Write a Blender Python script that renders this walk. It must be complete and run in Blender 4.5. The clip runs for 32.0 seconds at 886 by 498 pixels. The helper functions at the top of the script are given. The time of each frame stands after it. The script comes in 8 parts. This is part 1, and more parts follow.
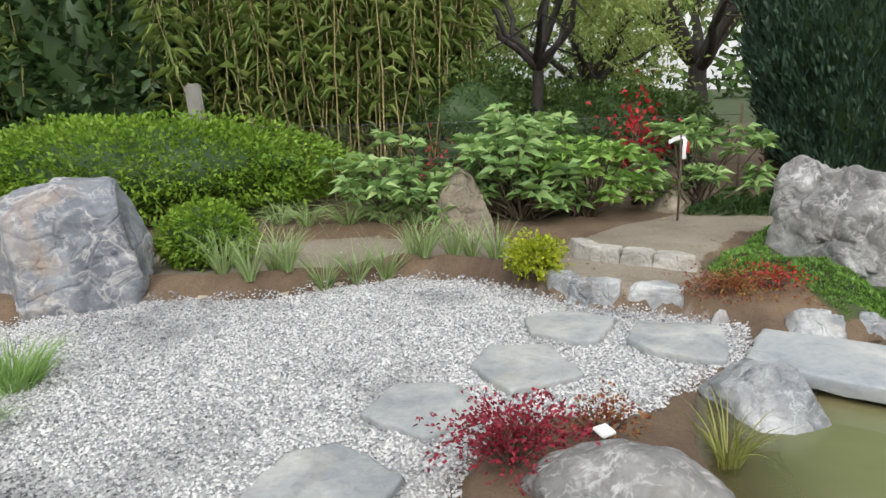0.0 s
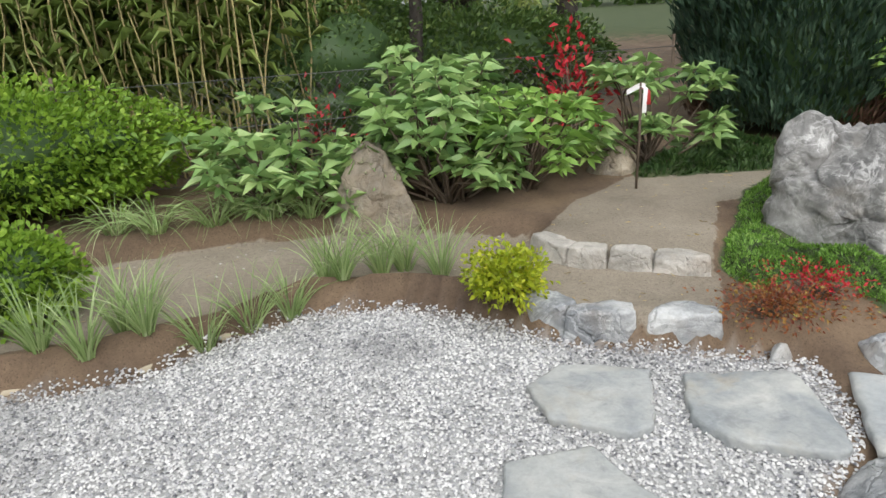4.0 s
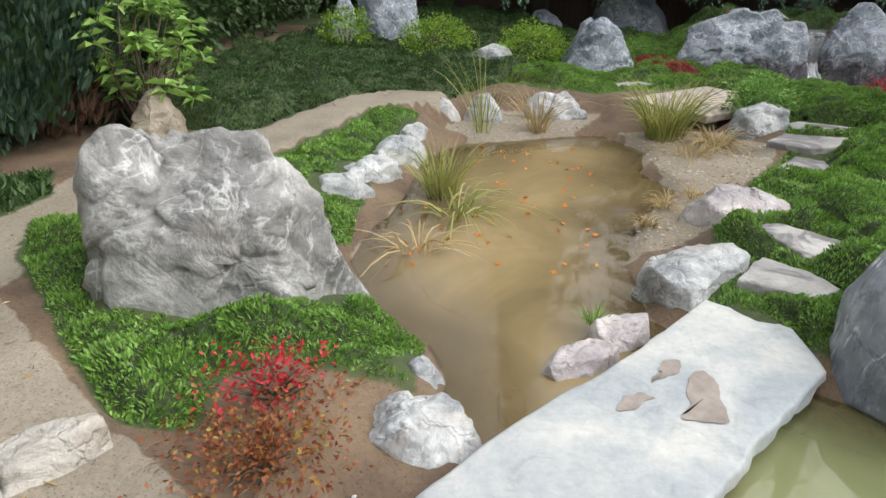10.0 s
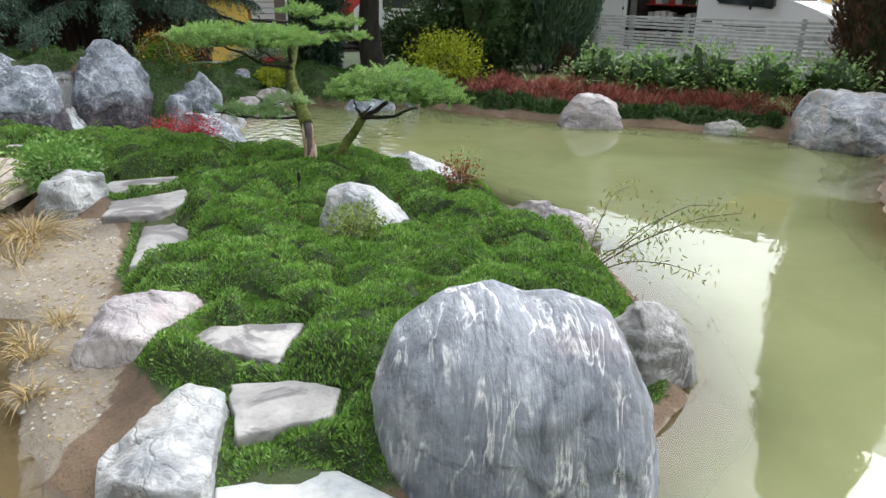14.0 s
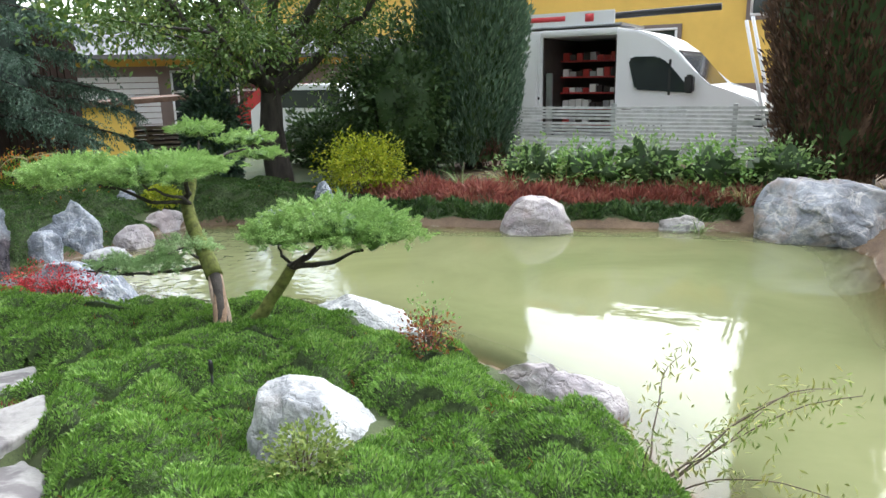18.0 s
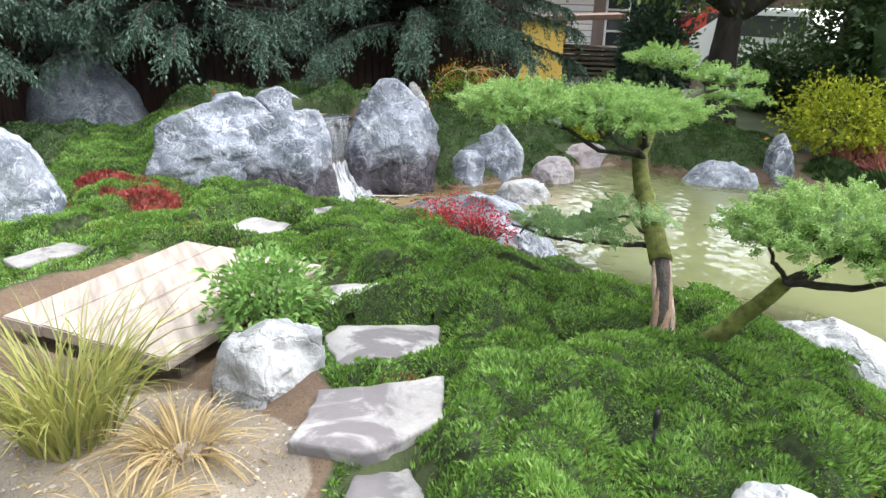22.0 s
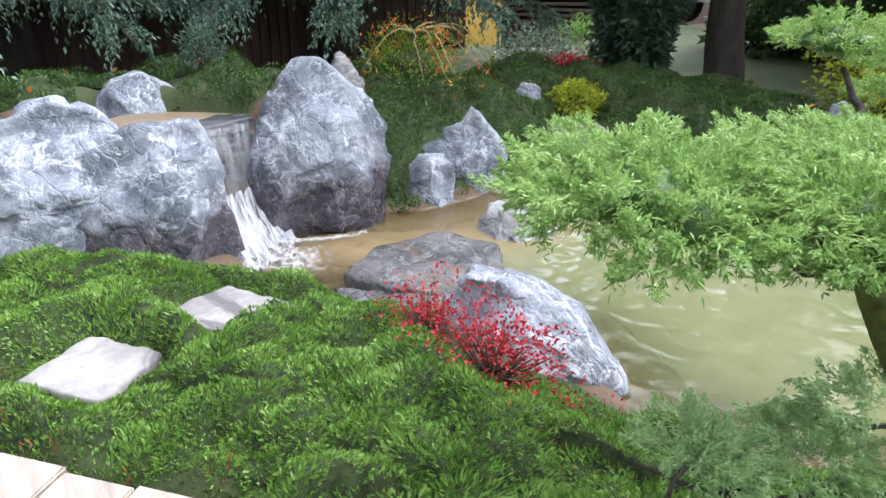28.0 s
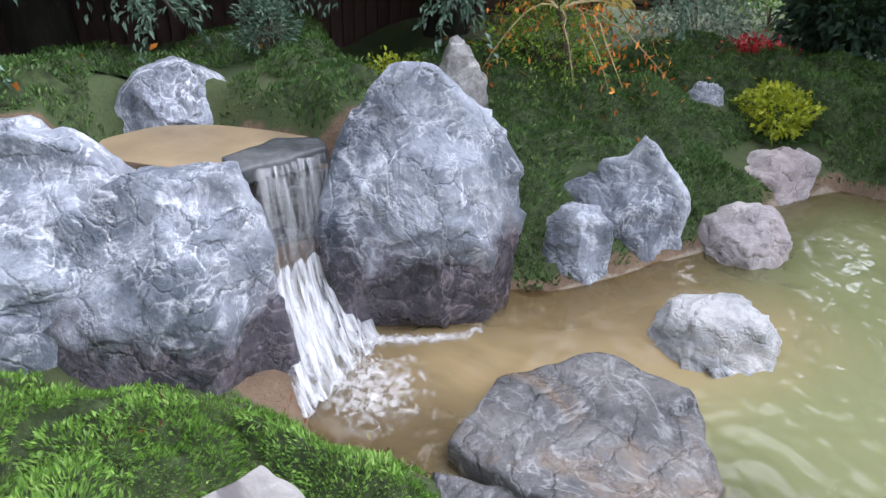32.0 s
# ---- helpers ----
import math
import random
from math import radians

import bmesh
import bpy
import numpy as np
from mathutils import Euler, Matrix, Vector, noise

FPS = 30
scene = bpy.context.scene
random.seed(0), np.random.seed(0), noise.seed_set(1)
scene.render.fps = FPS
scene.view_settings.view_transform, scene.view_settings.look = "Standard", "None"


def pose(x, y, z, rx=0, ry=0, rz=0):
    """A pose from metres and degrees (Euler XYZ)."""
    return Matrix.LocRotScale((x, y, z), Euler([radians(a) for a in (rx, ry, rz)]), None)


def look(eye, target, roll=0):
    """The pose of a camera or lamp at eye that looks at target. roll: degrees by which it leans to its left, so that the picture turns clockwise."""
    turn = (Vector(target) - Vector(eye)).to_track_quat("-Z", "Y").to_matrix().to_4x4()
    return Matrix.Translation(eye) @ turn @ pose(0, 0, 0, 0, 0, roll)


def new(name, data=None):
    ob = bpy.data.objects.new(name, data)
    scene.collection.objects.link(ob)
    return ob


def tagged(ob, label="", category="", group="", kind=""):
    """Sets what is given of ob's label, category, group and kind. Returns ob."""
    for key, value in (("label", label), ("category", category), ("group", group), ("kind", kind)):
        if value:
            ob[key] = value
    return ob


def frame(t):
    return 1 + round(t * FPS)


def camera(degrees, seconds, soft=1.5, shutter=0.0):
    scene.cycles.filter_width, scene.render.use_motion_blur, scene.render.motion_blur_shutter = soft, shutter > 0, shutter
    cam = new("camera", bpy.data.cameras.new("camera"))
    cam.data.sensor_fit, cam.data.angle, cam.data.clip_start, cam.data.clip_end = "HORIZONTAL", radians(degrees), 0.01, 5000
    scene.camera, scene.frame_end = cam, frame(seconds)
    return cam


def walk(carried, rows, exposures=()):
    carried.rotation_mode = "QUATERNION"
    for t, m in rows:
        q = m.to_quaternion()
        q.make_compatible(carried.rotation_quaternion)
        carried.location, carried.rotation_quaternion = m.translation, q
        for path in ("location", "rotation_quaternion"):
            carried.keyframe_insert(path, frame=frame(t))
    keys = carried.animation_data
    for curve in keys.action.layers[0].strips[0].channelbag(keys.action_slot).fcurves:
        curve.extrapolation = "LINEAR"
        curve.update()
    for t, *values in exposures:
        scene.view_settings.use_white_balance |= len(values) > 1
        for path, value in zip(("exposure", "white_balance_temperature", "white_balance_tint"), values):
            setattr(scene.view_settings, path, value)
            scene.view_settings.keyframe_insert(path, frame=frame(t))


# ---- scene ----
cam = camera(64.1, 32.0)
PATH = [
    (0, (0.174, -1.343, 1.373), (0.273, 0.608, 0.946), -1.5),
    (0.5, (0.171, -1.08, 1.374), (0.274, 0.864, 0.912), -1.7),
    (1, (0.169, -0.872, 1.411), (0.295, 1.052, 0.88), -1.5),
    (1.5, (0.125, -0.73, 1.451), (0.348, 1.182, 0.909), -1.3),
    (2, (0.088, -0.581, 1.449), (0.409, 1.315, 0.9), -2.1),
    (2.5, (0.06, -0.341, 1.484), (0.363, 1.555, 0.923), -2.6),
    (4.5, (-0.189, 0.438, 1.58), (0.442, 2.203, 0.884), -1.4),
    (5, (-0.196, 0.638, 1.54), (0.585, 2.331, 0.818), 0.4),
    (5.5, (-0.176, 0.78, 1.555), (0.891, 2.295, 0.804), -1.2),
    (6, (-0.126, 0.959, 1.51), (1.159, 2.284, 0.74), 0.7),
    (6.5, (-0.028, 1.142, 1.512), (1.381, 2.32, 0.72), 0.6),
    (7, (0.039, 1.269, 1.508), (1.548, 2.305, 0.703), 0.9),
    (7.5, (0.068, 1.412, 1.519), (1.707, 2.227, 0.714), 1.8),
    (8, (0.129, 1.512, 1.505), (1.868, 2.094, 0.706), 1.2),
    (8.5, (0.282, 1.637, 1.506), (2.061, 2.101, 0.718), 0.4),
    (9, (0.401, 1.724, 1.498), (2.194, 2.161, 0.728), 0.2),
    (9.5, (0.494, 1.811, 1.49), (2.288, 2.23, 0.711), -0.3),
    (10, (0.561, 1.908, 1.497), (2.384, 2.15, 0.712), 0.2),
    (10.5, (0.657, 1.948, 1.483), (2.496, 1.915, 0.698), 0.6),
    (11, (0.828, 2.013, 1.48), (2.651, 1.781, 0.692), 1.1),
    (11.5, (0.956, 2.044, 1.476), (2.765, 1.695, 0.698), 0.7),
    (12, (1.109, 2.088, 1.446), (2.892, 1.597, 0.685), 1.4),
    (12.5, (1.329, 2.217, 1.444), (2.965, 1.342, 0.696), 3.6),
    (13, (1.497, 2.248, 1.453), (2.839, 0.96, 0.716), 4.9),
    (13.5, (1.668, 2.178, 1.457), (2.902, 0.787, 0.721), 2.7),
    (14, (1.81, 2.082, 1.513), (2.983, 0.617, 0.823), 1.2),
    (14.5, (1.942, 2.05, 1.527), (3.032, 0.51, 0.864), 0.9),
    (16.5, (2.374, 1.642, 1.649), (3.447, 0.021, 1.18), -1.5),
    (17, (2.539, 1.529, 1.633), (3.683, -0.055, 1.205), -1.7),
    (17.5, (2.693, 1.416, 1.632), (3.763, -0.22, 1.213), -1.6),
    (18, (2.851, 1.26, 1.617), (3.843, -0.412, 1.149), -1.2),
    (18.5, (2.975, 1.113, 1.628), (4.227, -0.374, 1.157), -1.3),
    (19, (3.082, 1.048, 1.597), (4.541, -0.211, 1.064), -1.9),
    (19.5, (3.238, 1.032, 1.603), (4.785, -0.092, 1.017), -1.4),
    (20, (3.377, 1.015, 1.615), (4.922, -0.094, 0.997), -1.0),
    (20.5, (3.527, 0.938, 1.592), (5.07, -0.162, 0.951), -0.7),
    (21, (3.684, 0.819, 1.593), (5.304, -0.165, 0.954), -0.7),
    (21.5, (3.778, 0.749, 1.59), (5.446, -0.14, 0.935), 0.2),
    (22, (3.933, 0.716, 1.586), (5.598, -0.169, 0.919), 1.5),
    (22.5, (4.164, 0.699, 1.613), (5.741, -0.337, 0.951), 3.3),
    (23, (4.312, 0.669, 1.63), (5.799, -0.499, 0.979), 3.0),
    (23.5, (4.471, 0.564, 1.602), (5.893, -0.683, 0.952), 2.7),
    (24, (4.592, 0.42, 1.636), (6.048, -0.783, 0.978), 2.0),
    (24.5, (4.707, 0.355, 1.624), (6.223, -0.764, 0.954), 2.1),
    (26.5, (5.471, 0.11, 1.614), (6.939, -1.015, 0.853), -0.4),
    (27, (5.596, 0.017, 1.583), (7.097, -1.053, 0.808), -0.6),
    (27.5, (5.739, -0.067, 1.588), (7.246, -1.104, 0.78), -0.0),
    (28, (5.881, -0.09, 1.606), (7.377, -1.12, 0.77), -0.0),
    (28.5, (6.064, -0.195, 1.603), (7.58, -1.184, 0.753), -0.5),
    (29, (6.256, -0.319, 1.618), (7.826, -1.241, 0.79), -0.1),
    (29.5, (6.43, -0.395, 1.591), (8.028, -1.266, 0.762), -0.1),
    (30, (6.662, -0.426, 1.607), (8.232, -1.335, 0.765), 1.3),
    (30.5, (6.837, -0.464, 1.621), (8.349, -1.453, 0.763), 0.5),
    (31, (7.032, -0.539, 1.603), (8.525, -1.533, 0.719), 0.8),
    (31.5, (7.217, -0.662, 1.617), (8.733, -1.567, 0.677), 1.0),
    (32, (7.302, -0.691, 1.619), (8.844, -1.486, 0.624), 1.4),
]
walk(cam, [(t, look(eye, target, roll)) for t, eye, target, roll in PATH],
     exposures=[(0, -0.7, 6500, 10), (7, -0.62, 6500, 10), (10, -0.35, 6550, 10), (13, -0.15, 6400, 10), (16.5, 0.36, 6200, 10), (19, 0.48, 6200, 11), (23, 0.6, 6350, 13), (27, 0.6, 6150, 16), (32, 0.3, 6000, 18)])

# ---- world, sun ----
world = bpy.data.worlds.new("overcast_sky")
scene.world = world
world.use_nodes = True
wn, wl = world.node_tree.nodes, world.node_tree.links
wn.clear()
SUN_EL, SUN_ROT = radians(37), radians(180)
sky = wn.new("ShaderNodeTexSky")
sky.sky_type, sky.sun_disc, sky.sun_elevation, sky.sun_rotation = "NISHITA", False, SUN_EL, SUN_ROT
sky.air_density, sky.dust_density = 1.0, 2.0
wco = wn.new("ShaderNodeTexCoord")
wmap = wn.new("ShaderNodeMapping")
wmap.inputs["Scale"].default_value = (1.0, 1.0, 2.2)
wnoise = wn.new("ShaderNodeTexNoise")
wnoise.inputs["Scale"].default_value, wnoise.inputs["Detail"].default_value = 3.2, 7.0
wramp = wn.new("ShaderNodeValToRGB")
wramp.color_ramp.elements[0].position, wramp.color_ramp.elements[1].position = 0.30, 0.52
wcloud = wn.new("ShaderNodeValToRGB")
wcloud.color_ramp.elements[0].position, wcloud.color_ramp.elements[1].position = 0.36, 0.68
wcloud.color_ramp.elements[0].color, wcloud.color_ramp.elements[1].color = (8.6, 9.1, 9.8, 1), (15.5, 15.5, 15.3, 1)
wmix = wn.new("ShaderNodeMixRGB")
wbg = wn.new("ShaderNodeBackground")
wbg.inputs["Strength"].default_value = 0.1
wout = wn.new("ShaderNodeOutputWorld")
wl.new(wco.outputs["Generated"], wmap.inputs["Vector"])
wl.new(wmap.outputs["Vector"], wnoise.inputs["Vector"])
wl.new(wnoise.outputs["Fac"], wramp.inputs["Fac"])
wl.new(wnoise.outputs["Fac"], wcloud.inputs["Fac"])
wl.new(wramp.outputs["Color"], wmix.inputs["Fac"])
wl.new(sky.outputs["Color"], wmix.inputs[1])
wl.new(wcloud.outputs["Color"], wmix.inputs[2])
# cloud is brightest round the veiled sun
wdot = wn.new("ShaderNodeVectorMath")
wdot.operation = "DOT_PRODUCT"
wdot.inputs[1].default_value = (0.0, -math.cos(SUN_EL), math.sin(SUN_EL))
wglow = wn.new("ShaderNodeMapRange")
wglow.interpolation_type = "SMOOTHSTEP"
for sock, val in zip(("From Min", "From Max", "To Min", "To Max"), (0.1, 1.0, 1.0, 3.8)):
    wglow.inputs[sock].default_value = val
wmul = wn.new("ShaderNodeVectorMath")
wmul.operation = "SCALE"
wl.new(wco.outputs["Generated"], wdot.inputs[0])
wl.new(wdot.outputs["Value"], wglow.inputs["Value"])
wl.new(wmix.outputs["Color"], wmul.inputs[0])
wl.new(wglow.outputs["Result"], wmul.inputs["Scale"])
wl.new(wmul.outputs["Vector"], wbg.inputs["Color"])
wl.new(wbg.outputs["Background"], wout.inputs["Surface"])
sun = new("sun", bpy.data.lights.new("sun", "SUN"))
sun.data.energy, sun.data.angle, sun.data.color = 1.15, radians(14), (1.0, 0.96, 0.9)
sun.matrix_world = pose(0, 0, 20, 90 - math.degrees(SUN_EL), 0, 0)


# ---- materials ----
def node_mat(name):
    m = bpy.data.materials.new(name)
    m.use_nodes = True
    n, l = m.node_tree.nodes, m.node_tree.links
    return m, n, l, n["Principled BSDF"]


def ramp(n, stops):
    r = n.new("ShaderNodeValToRGB")
    e = r.color_ramp.elements
    while len(e) < len(stops):
        e.new(0.5)
    for k, (p, c) in enumerate(stops):
        e[k].position, e[k].color = p, (*c, 1)
    return r


def coords(n, l, scale=(1, 1, 1), kind="Object"):
    c, m = n.new("ShaderNodeTexCoord"), n.new("ShaderNodeMapping")
    m.inputs["Scale"].default_value = scale
    l.new(c.outputs[kind], m.inputs["Vector"])
    return m.outputs["Vector"]


def noise_tex(n, l, vec, scale, detail=6.0, rough=0.55, warp=0.0):
    t = n.new("ShaderNodeTexNoise")
    t.inputs["Scale"].default_value, t.inputs["Detail"].default_value = scale, detail
    t.inputs["Roughness"].default_value, t.inputs["Distortion"].default_value = rough, warp
    l.new(vec, t.inputs["Vector"])
    return t


def mixc(n, l, fac, a, b, blend="MIX"):
    m = n.new("ShaderNodeMixRGB")
    m.blend_type = blend
    for sock, v in ((m.inputs[0], fac), (m.inputs[1], a), (m.inputs[2], b)):
        if isinstance(v, (int, float)):
            sock.default_value = v
        elif isinstance(v, tuple):
            sock.default_value = (*v, 1)
        else:
            l.new(v, sock)
    return m.outputs[0]


def bump(n, l, height, strength, dist=0.01, below=None):
    b = n.new("ShaderNodeBump")
    b.inputs["Strength"].default_value, b.inputs["Distance"].default_value = strength, dist
    l.new(height, b.inputs["Height"])
    if below is not None:
        l.new(below, b.inputs["Normal"])
    return b.outputs["Normal"]


def stone_mat(name, dark, light, vein=0.3, veincol=(0.62, 0.63, 0.64), stain=(0.33, 0.25, 0.17), stained=0.25, scale=3.0, rough=0.6, streak=(1, 1, 1), crack=0.5, lines=0.3, grain=None, patches=(0.55, 0.72)):
    """Weathered limestone: mottled, with pale veins, brown stains and fine relief."""
    m, n, l, p = node_mat(name)
    v = coords(n, l)
    vs = coords(n, l, streak)
    if grain is not None:
        tc, vr_, mp = n.new("ShaderNodeTexCoord"), n.new("ShaderNodeVectorRotate"), n.new("ShaderNodeMapping")
        vr_.rotation_type = "Z_AXIS"
        vr_.inputs["Angle"].default_value = radians(grain)
        mp.inputs["Scale"].default_value = streak
        l.new(tc.outputs["Object"], vr_.inputs["Vector"])
        l.new(vr_.outputs["Vector"], mp.inputs["Vector"])
        vs = mp.outputs["Vector"]
    big = noise_tex(n, l, v if grain is not None else vs, scale, 8, 0.62, 0.6)
    fine = noise_tex(n, l, v, scale * 14, 6, 0.7)
    c = ramp(n, [(0.36, dark), (0.5, tuple(a * 0.6 + b * 0.4 for a, b in zip(dark, light))), (0.66, light)])
    l.new(big.outputs["Fac"], c.inputs["Fac"])
    col = mixc(n, l, 0.28, c.outputs["Color"], fine.outputs["Fac"], "OVERLAY")
    warp = noise_tex(n, l, vs, scale * 1.3, 5, 0.6)
    vor = n.new("ShaderNodeTexVoronoi")
    vor.feature, vor.inputs["Scale"].default_value = "DISTANCE_TO_EDGE", scale * 1.1
    add = mixc(n, l, 0.30, vs, warp.outputs["Color"])
    l.new(add, vor.inputs["Vector"])
    vr = ramp(n, [(0.0, (1, 1, 1)), (0.018, (0.55, 0.55, 0.55)), (0.05, (0, 0, 0))])
    l.new(vor.outputs["Distance"], vr.inputs["Fac"])
    gate = ramp(n, [(0.42, (0, 0, 0)), (0.62, (1, 1, 1))])
    gn = noise_tex(n, l, v, scale * 2.1, 4)
    l.new(gn.outputs["Fac"], gate.inputs["Fac"])
    vf = mixc(n, l, 1.0, vr.outputs["Color"], gate.outputs["Color"], "MULTIPLY")
    vf2 = mixc(n, l, 1.0, vf, (vein * lines, vein * lines, vein * lines), "MULTIPLY")
    col = mixc(n, l, vf2, col, veincol)
    creases = []
    for fr, width, share in ((1.1, 0.022, 1.0), (2.6, 0.035, 1.0), (6.0, 0.05, 0.15 if grain is not None else 0.55)):
        wisp = noise_tex(n, l, vs, scale * fr, 5, 0.55, 0.7)
        fold = n.new("ShaderNodeMath")
        fold.operation = "SUBTRACT"
        l.new(wisp.outputs["Fac"], fold.inputs[0])
        fold.inputs[1].default_value = 0.5
        thin = n.new("ShaderNodeMath")
        thin.operation = "ABSOLUTE"
        l.new(fold.outputs[0], thin.inputs[0])
        creases.append(thin.outputs[0])
        k_ = vein * share
        wr_ = ramp(n, [(0.0, (k_, k_, k_)), (width * 0.4, (k_ * 0.55, k_ * 0.55, k_ * 0.55)), (width, (0, 0, 0))])
        l.new(thin.outputs[0], wr_.inputs["Fac"])
        where = noise_tex(n, l, v, scale * fr * 0.7, 4, 0.65)
        wg = ramp(n, [(0.47, (0, 0, 0)), (0.58, (1, 1, 1))])
        l.new(where.outputs["Fac"], wg.inputs["Fac"])
        col = mixc(n, l, mixc(n, l, 1.0, wr_.outputs["Color"], wg.outputs["Color"], "MULTIPLY"), col, veincol)
    dn = noise_tex(n, l, v if grain is not None else vs, scale * 3.4, 8, 0.68, 1.2)
    dk = ramp(n, [(0.34, (0.5, 0.5, 0.52)), (0.46, (1, 1, 1))])
    l.new(dn.outputs["Fac"], dk.inputs["Fac"])
    col = mixc(n, l, min(1.0, 0.3 + vein * 0.6), col, dk.outputs["Color"], "MULTIPLY")
    sn = noise_tex(n, l, v, scale * 0.8, 6, 0.6, 1.0)
    sr = ramp(n, [(patches[0], (0, 0, 0)), (patches[1], (stained, stained, stained))])
    l.new(sn.outputs["Fac"], sr.inputs["Fac"])
    col = mixc(n, l, sr.outputs["Color"], col, stain)
    l.new(col, p.inputs["Base Color"])
    p.inputs["Roughness"].default_value = rough
    even = 1.0 if crack else 0.25
    b1 = bump(n, l, big.outputs["Fac"], 0.35 * even, 0.05)
    b1 = bump(n, l, creases[0], 0.6 * even, 0.08, b1)
    b1 = bump(n, l, creases[1], 0.5 * even, 0.04, b1)
    mid = noise_tex(n, l, v, scale * 5, 8, 0.7)
    b2 = bump(n, l, mid.outputs["Fac"], 0.35 * even, 0.025, b1)
    b3 = bump(n, l, fine.outputs["Fac"], 0.45, 0.004, b2)
    crk = n.new("ShaderNodeTexVoronoi")
    crk.feature, crk.inputs["Scale"].default_value = "DISTANCE_TO_EDGE", scale * 2.2
    l.new(mixc(n, l, 0.22, v, warp.outputs["Color"]), crk.inputs["Vector"])
    ck = ramp(n, [(0.0, (0, 0, 0)), (0.05, (1, 1, 1))])
    l.new(crk.outputs["Distance"], ck.inputs["Fac"])
    l.new(bump(n, l, ck.outputs["Color"], crack, 0.012, b3), p.inputs["Normal"])
    return m


def leaf_mat(name, a, b, c=None, rough=0.45, through_light=0.25, scale=1.2, spec=0.35):
    """Foliage: colour drifts from leaf to leaf and from clump to clump."""
    m, n, l, p = node_mat(name)
    geo = n.new("ShaderNodeNewGeometry")
    cl = noise_tex(n, l, coords(n, l), scale * 3, 3)
    r = ramp(n, [(0.0, a), (0.75, b), (1.0, c or b)])
    mx = n.new("ShaderNodeMath")
    mx.operation = "MULTIPLY_ADD"
    l.new(cl.outputs["Fac"], mx.inputs[0])
    mx.inputs[1].default_value = 0.9
    sub = n.new("ShaderNodeMath")
    sub.operation = "MULTIPLY_ADD"
    l.new(geo.outputs["Random Per Island"], sub.inputs[0])
    sub.inputs[1].default_value, sub.inputs[2].default_value = 0.8, -0.35
    l.new(sub.outputs[0], mx.inputs[2])
    l.new(mx.outputs[0], r.inputs["Fac"])
    l.new(r.outputs["Color"], p.inputs["Base Color"])
    p.inputs["Roughness"].default_value = rough
    p.inputs["Specular IOR Level"].default_value = spec
    tr = n.new("ShaderNodeBsdfTranslucent")
    l.new(r.outputs["Color"], tr.inputs["Color"])
    ms = n.new("ShaderNodeMixShader")
    ms.inputs[0].default_value = through_light
    l.new(p.outputs[0], ms.inputs[1])
    l.new(tr.outputs[0], ms.inputs[2])
    l.new(ms.outputs[0], n["Material Output"].inputs["Surface"])
    return m


def plain_mat(name, col, rough=0.6, metal=0.0, var=0.15, scale=8.0, relief=0.15, dist=0.004, streak=(1, 1, 1)):
    m, n, l, p = node_mat(name)
    v = coords(n, l, streak)
    t = noise_tex(n, l, v, scale, 6, 0.6)
    r = ramp(n, [(0.3, tuple(c * (1 - var) for c in col)), (0.7, tuple(min(1, c * (1 + var)) for c in col))])
    l.new(t.outputs["Fac"], r.inputs["Fac"])
    l.new(r.outputs["Color"], p.inputs["Base Color"])
    p.inputs["Roughness"].default_value, p.inputs["Metallic"].default_value = rough, metal
    t2 = noise_tex(n, l, v, scale * 7, 5, 0.6)
    l.new(bump(n, l, t2.outputs["Fac"], relief, dist), p.inputs["Normal"])
    return m


M_ROCK = stone_mat("blue_grey_limestone", (0.10, 0.12, 0.15), (0.36, 0.39, 0.44), 0.85, veincol=(0.66, 0.68, 0.72), stained=0.12)
M_ROCK_PALE = stone_mat("pale_limestone", (0.20, 0.21, 0.22), (0.60, 0.60, 0.58), 0.5, stained=0.3)
M_ROCK_GREY = stone_mat("grey_limestone", (0.12, 0.118, 0.113), (0.39, 0.378, 0.36), 0.8, veincol=(0.55, 0.54, 0.52), stain=(0.30, 0.26, 0.21), stained=0.5, scale=2.4, crack=0.12, lines=0.1)
M_ROCK_VEIN = stone_mat("veined_limestone", (0.15, 0.165, 0.19), (0.31, 0.33, 0.365), 1.0, (0.78, 0.77, 0.76), (0.25, 0.195, 0.20), 0.9, 2.2, streak=(2.3, 0.6, 0.55), crack=0.15, lines=0.2, grain=-40)
M_ROCK_FACE = stone_mat("blue_and_brown_limestone", (0.12, 0.13, 0.15), (0.36, 0.38, 0.41), 0.6, (0.70, 0.66, 0.62), (0.34, 0.255, 0.19), 0.95, 1.7, lines=0.9)
M_ROCK_PINK = stone_mat("pinkish_stone", (0.27, 0.24, 0.25), (0.55, 0.50, 0.48), 0.2, stain=(0.34, 0.24, 0.22), stained=0.45)
M_ROCK_BROWN = stone_mat("brown_stone", (0.17, 0.14, 0.10), (0.40, 0.34, 0.25), 0.1, stained=0.4)
M_ROCK_WET = stone_mat("wet_dark_stone", (0.05, 0.05, 0.055), (0.16, 0.155, 0.15), 0.25, stain=(0.28, 0.19, 0.11), stained=0.5, rough=0.25)
M_SLATE = stone_mat("dark_slate", (0.05, 0.055, 0.06), (0.12, 0.125, 0.13), 0.05, stained=0.1, rough=0.25, crack=0.0)
M_FLAG = stone_mat("pale_flagstone", (0.24, 0.23, 0.22), (0.45, 0.43, 0.405), 0.12, stain=(0.125, 0.112, 0.115), stained=0.85, scale=2.6, rough=0.7, crack=0.0, patches=(0.52, 0.57))
